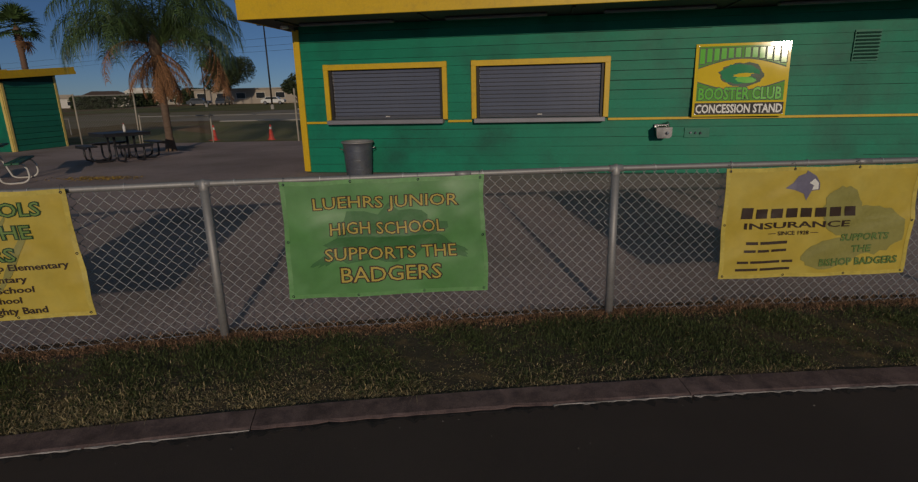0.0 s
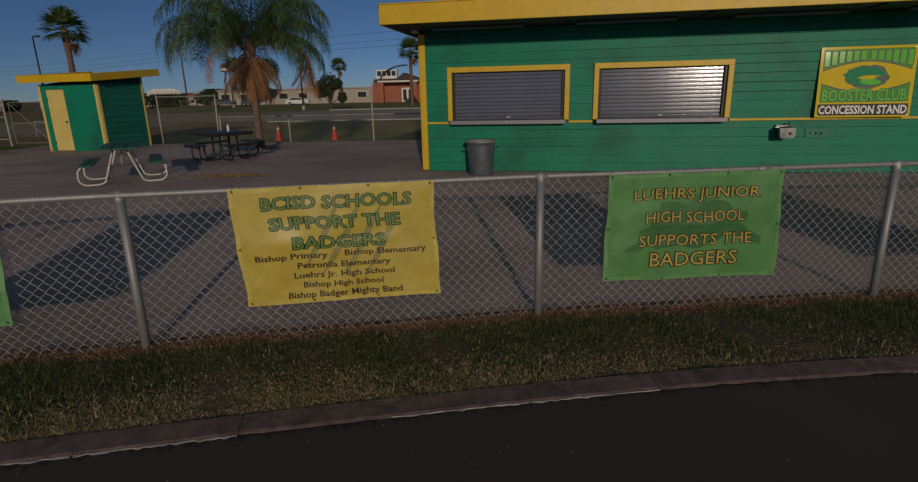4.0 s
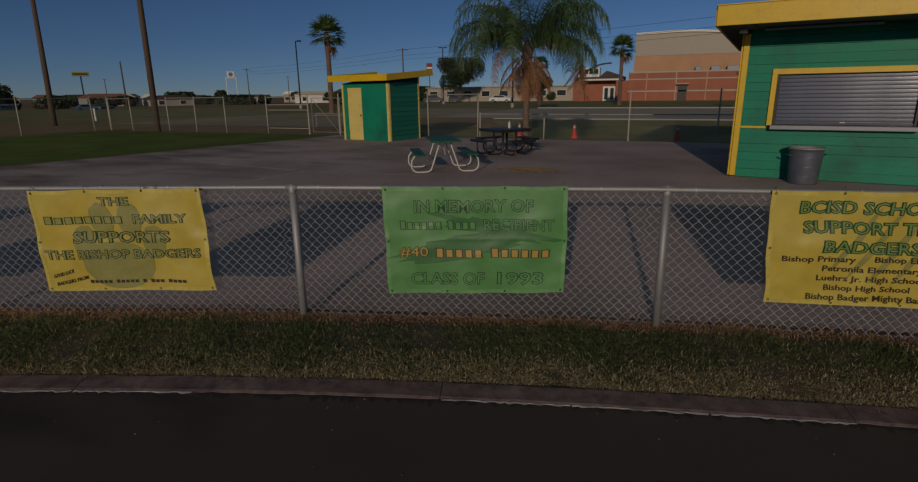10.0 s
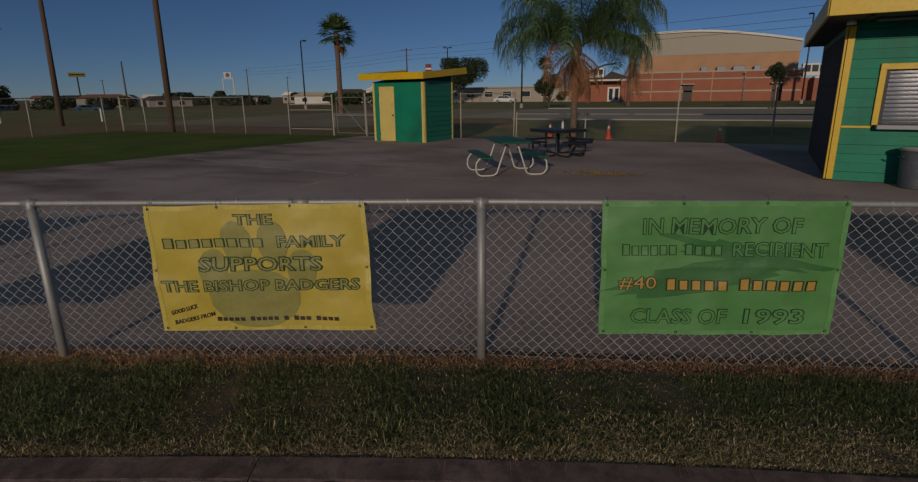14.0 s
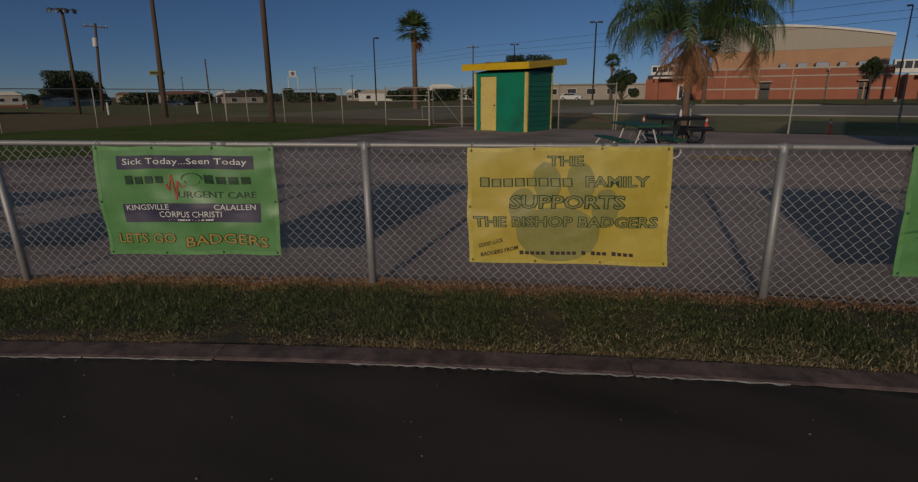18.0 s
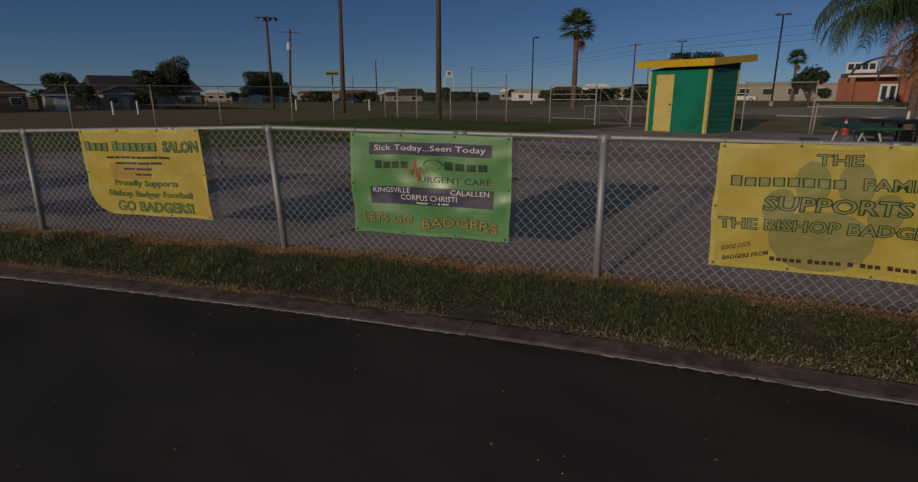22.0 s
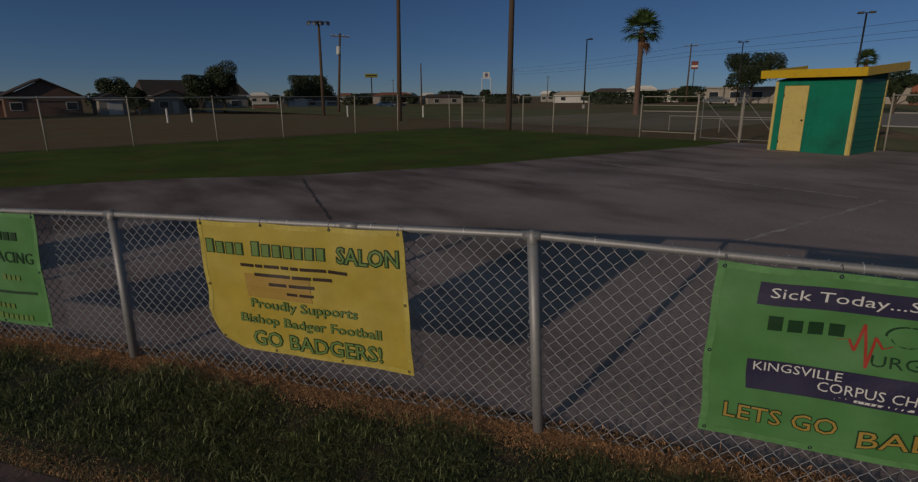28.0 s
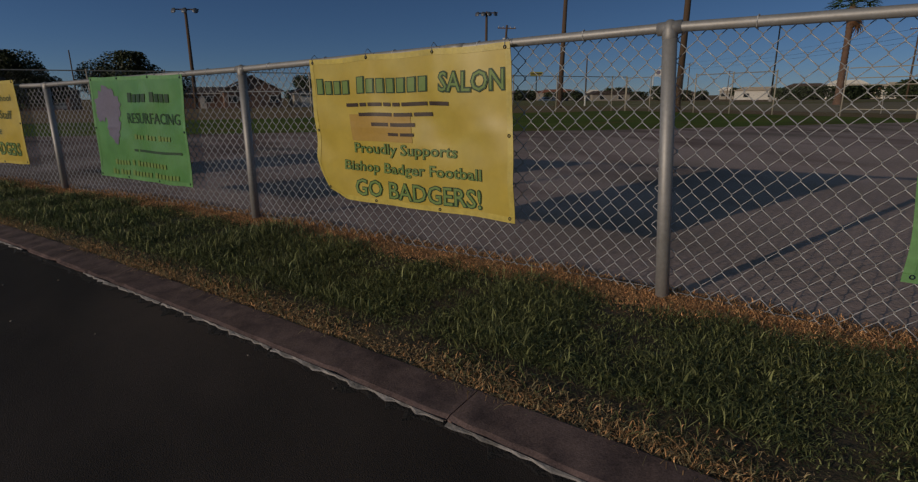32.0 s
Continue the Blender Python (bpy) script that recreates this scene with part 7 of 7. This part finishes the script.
# ---- grass strip ----
def blades(name, n, a0, a1, dfun, hlo, hhi, wid, lean, mat, label, seed, keep=None):
    """Bent three-faced blades scattered along the strip."""
    g_ = np.random.default_rng(seed)
    a = np.radians(g_.uniform(a0, a1, n) + (g_.normal(0, 2.2, n) if a0 > 100 else 0))
    d = dfun(g_, n)
    d = d + wander(np.degrees(a)) * np.clip(-d / 1.07, 0, 1)
    x, y = CX + (R + d) * np.cos(a), CY + (R + d) * np.sin(a)
    clump = np.sin(x * 2.1 + 1.3 * np.sin(y * 1.7)) * np.sin(y * 2.6 + 0.9 * np.sin(x * 2.9)) + 0.5 * np.sin(x * 7.1 + y * 5.3) + 0.45 * np.sin(x * 14.7 - y * 9.1) * np.sin(y * 17.3 + x * 4.1)
    if keep is not None:
        m = g_.random(n) < keep(clump, d)
        a, d, x, y, clump = a[m], d[m], x[m], y[m], clump[m]
        n = len(a)
    h = g_.uniform(hlo, hhi, n) * np.maximum(0.35, 1.0 + 0.42 * clump)
    w = g_.uniform(0.6, 1.3, n) * wid
    yaw, ln, lz = g_.uniform(0, 6.283, n), g_.uniform(0.1, 1.0, n) * lean, g_.uniform(0, 6.283, n)
    z = np.full(n, 0.01)
    bx, by = np.cos(yaw) * w, np.sin(yaw) * w
    lx, ly = np.cos(lz) * ln * h, np.sin(lz) * ln * h
    v = np.empty((n, 5, 3))
    v[:, 0] = np.stack((x - bx, y - by, z), 1)
    v[:, 1] = np.stack((x + bx, y + by, z), 1)
    v[:, 2] = np.stack((x + 0.8 * bx + 0.35 * lx, y + 0.8 * by + 0.35 * ly, z + 0.6 * h), 1)
    v[:, 3] = np.stack((x - 0.8 * bx + 0.35 * lx, y - 0.8 * by + 0.35 * ly, z + 0.6 * h), 1)
    v[:, 4] = np.stack((x + lx, y + ly, z + h * np.maximum(0.25, 1 - 0.35 * ln * ln)), 1)
    me = bpy.data.meshes.new(name)
    me.vertices.add(n * 5)
    me.vertices.foreach_set("co", v.astype(np.float32).ravel())
    base = (np.arange(n) * 5)[:, None]
    loops = (base + np.array([[0, 1, 2, 3, 3, 2, 4]])).ravel()
    me.loops.add(n * 7)
    me.loops.foreach_set("vertex_index", loops.astype(np.int32))
    me.polygons.add(n * 2)
    st = (np.arange(n) * 7)[:, None] + np.array([[0, 4]])
    me.polygons.foreach_set("loop_start", st.ravel().astype(np.int32))
    me.update(calc_edges=True)
    me.materials.append(mat)
    ob = new(name, me)
    return tagged(ob, label, "grass", kind="stuff")

mid = lambda g_, n: g_.uniform(-1.04, -0.08, n)
nearf = lambda g_, n: np.clip(g_.normal(0.0, 0.075, n), -0.4, 0.2)
wide = lambda g_, n: np.clip(g_.normal(-0.03, 0.075, n), -0.5, 0.2)
neark = lambda g_, n: np.clip(-1.09 + np.abs(g_.normal(0, 0.085, n)), -1.13, -0.5)
keepg = lambda c, d: np.clip(0.75 + 0.4 * c - 3.5 * np.maximum(0, d + 0.22) - 3.0 * np.maximum(0, -0.98 - d), 0.05, 1)
keepk = lambda c, d: keepg(c, d) * np.clip((d + 1.03 - 0.05 * c) * 11.0, 0.10, 1)
broad = lambda g_, n: np.clip(-1.09 + np.abs(g_.normal(0, 0.07, n)), -1.12, -0.75)
patchy = lambda c, d: np.clip(0.75 - 0.5 * c, 0.2, 1)
blades("grass_tufts", 165000, 88, 112, mid, 0.014, 0.042, 0.0021, 2.4, M_GRASS, "short green grass on the strip by the fence", 1, keepg)
blades("grass_tufts", 125000, 112, 131, mid, 0.014, 0.042, 0.0021, 2.4, M_GRASS, "short green grass on the strip by the fence", 9, keepk)
blades("long_grass", 190000, 111.5, 126, mid, 0.014, 0.052, 0.0020, 2.7, M_GRASSNEAR, "short green grass on the strip by the fence", 2, keepk)
blades("dry_straw", 46000, 111, 131, broad, 0.010, 0.030, 0.0015, 3.0, M_STRAW, "brown dry grass in patches along the kerb", 8, patchy)
blades("dry_straw", 72000, 88, 131, nearf, 0.012, 0.040, 0.0026, 2.6, M_FOOTSTRAW, "dry brown straw along the fence foot", 3)
blades("dry_straw", 36000, 88, 131, neark, 0.010, 0.032, 0.0018, 2.6, M_PALESTRAW, "dry straw along the kerb", 4)
blades("dry_straw", 42000, 101, 110, lambda g_, n: np.clip(-1.07 + np.abs(g_.normal(0, 0.20, n)), -1.07, -0.4), 0.020, 0.050, 0.0022, 2.6, M_PALESTRAW, "dry straw among the grass near the kerb", 13, patchy)
blades("dry_straw", 7000, 88, 115, mid, 0.014, 0.042, 0.0022, 2.6, M_PALESTRAW, "dry stems among the grass of the strip", 5)
blades("tall_grass", 7000, 119, 126, mid, 0.05, 0.085, 0.0032, 1.3, M_GRASSNEAR, "longer green grass blades on the strip", 12, keepk)
blades("leaf_litter", 16000, 114, 131, broad, 0.010, 0.03, 0.0020, 2.6, M_LITTERLEAF, "orange-brown dead leaves along the kerb", 7)
blades("leaf_litter", 90000, 113, 126, wide, 0.012, 0.038, 0.0022, 2.8, M_LITTERLEAF, "orange-brown dead leaves along the fence foot", 6)

# grit on the track
gr = random.Random(31)
s = Shape()
for k in range(600):
    x, y = arc(-1.3 - 5.5 * gr.random() ** 1.8, gr.uniform(90, 128))
    q = gr.uniform(0.002, 0.008)
    a = gr.uniform(0, 6.28)
    c, d = q * math.cos(a), q * math.sin(a)
    n = len(s.v)
    s.v += [(x + c, y + d, 0.001), (x - d, y + c, 0.001), (x - c, y - d, 0.001), (x + d, y - c, 0.001), (x, y, 0.001 + q * 0.9)]
    s.f += [(n, n + 1, n + 4), (n + 1, n + 2, n + 4), (n + 2, n + 3, n + 4), (n + 3, n, n + 4)]
M_GRIT = island(material("pale_grit", (0.15, 0.13, 0.115), 0.9, bump=0), 0.4, 1.5)
solo("grit", s, M_GRIT, "pale grit scattered on the track", "grit", kind="stuff")

# fallen leaves and pale joints in the yard
rl = random.Random(12)
s = Shape()
for k in range(560):
    x, y = rl.gauss(-7.7, 0.45), rl.gauss(11.95, 0.16)
    a, q = rl.uniform(0, 6.28), rl.uniform(0.015, 0.04)
    z = height(x, y) + 0.006
    s.quad((x + q * math.cos(a), y + q * math.sin(a), z), (x - 0.4 * q * math.sin(a), y + 0.4 * q * math.cos(a), z + rl.uniform(0.004, 0.016)), (x - q * math.cos(a), y - q * math.sin(a), z), (x + 0.4 * q * math.sin(a), y - 0.4 * q * math.cos(a), z + 0.003))
M_LITTER = island(material("yellow_leaf_litter", (0.36, 0.235, 0.055), 0.8, bump=0), 0.5, 1.3)
solo("fallen_leaves", s, M_LITTER, "scattered yellow-brown fallen leaves in the yard", "leaves", kind="stuff")

yj = thing("yard_joints", pose(0, 0, 0), "pale worn joint lines across the yard", "joint", kind="structure")
M_JOINT = material("pale_joint_filler", (0.66, 0.59, 0.53), 0.9, var=0.3, big=3, fine=30, bump=0.3, tint=(0.42, 0.36, 0.31), spot=0.9, spotscale=2.5)
M_CRACK = material("dark_crack_filler", (0.11, 0.085, 0.08), 0.9, var=0.3, big=3, fine=30, bump=0.3)
for a, b, w, mt in (((-19.8, 11.5), (-16.3, 10.6), 0.05, M_JOINT), ((-16.2, 10.55), (-13.2, 10.1), 0.06, M_JOINT), ((-13.5, 5.6), (-12.8, 10.1), 0.05, M_JOINT), ((-12.8, 10.1), (-9.5, 10.3), 0.035, M_JOINT), ((-22.74, 4.03), (-18.5, 2.32), 0.035, M_CRACK)):
    s = Shape()
    n = 40
    for k in range(n + 1):
        f = k / n
        x, y = a[0] + (b[0] - a[0]) * f, a[1] + (b[1] - a[1]) * f
        nx, ny = -(b[1] - a[1]), b[0] - a[0]
        l = math.hypot(nx, ny)
        e = rl.uniform(-0.02, 0.02)
        q = w * rl.uniform(0.3, 1.0)
        for sg in (1, -1):
            px, py = x + nx / l * (e + sg * q), y + ny / l * (e + sg * q)
            s.v.append((px, py, height(px, py) + 0.005))
    for k in range(n):
        s.f.append((2 * k, 2 * k + 1, 2 * k + 3, 2 * k + 2))
    part("joint_line", s, mt, yj)
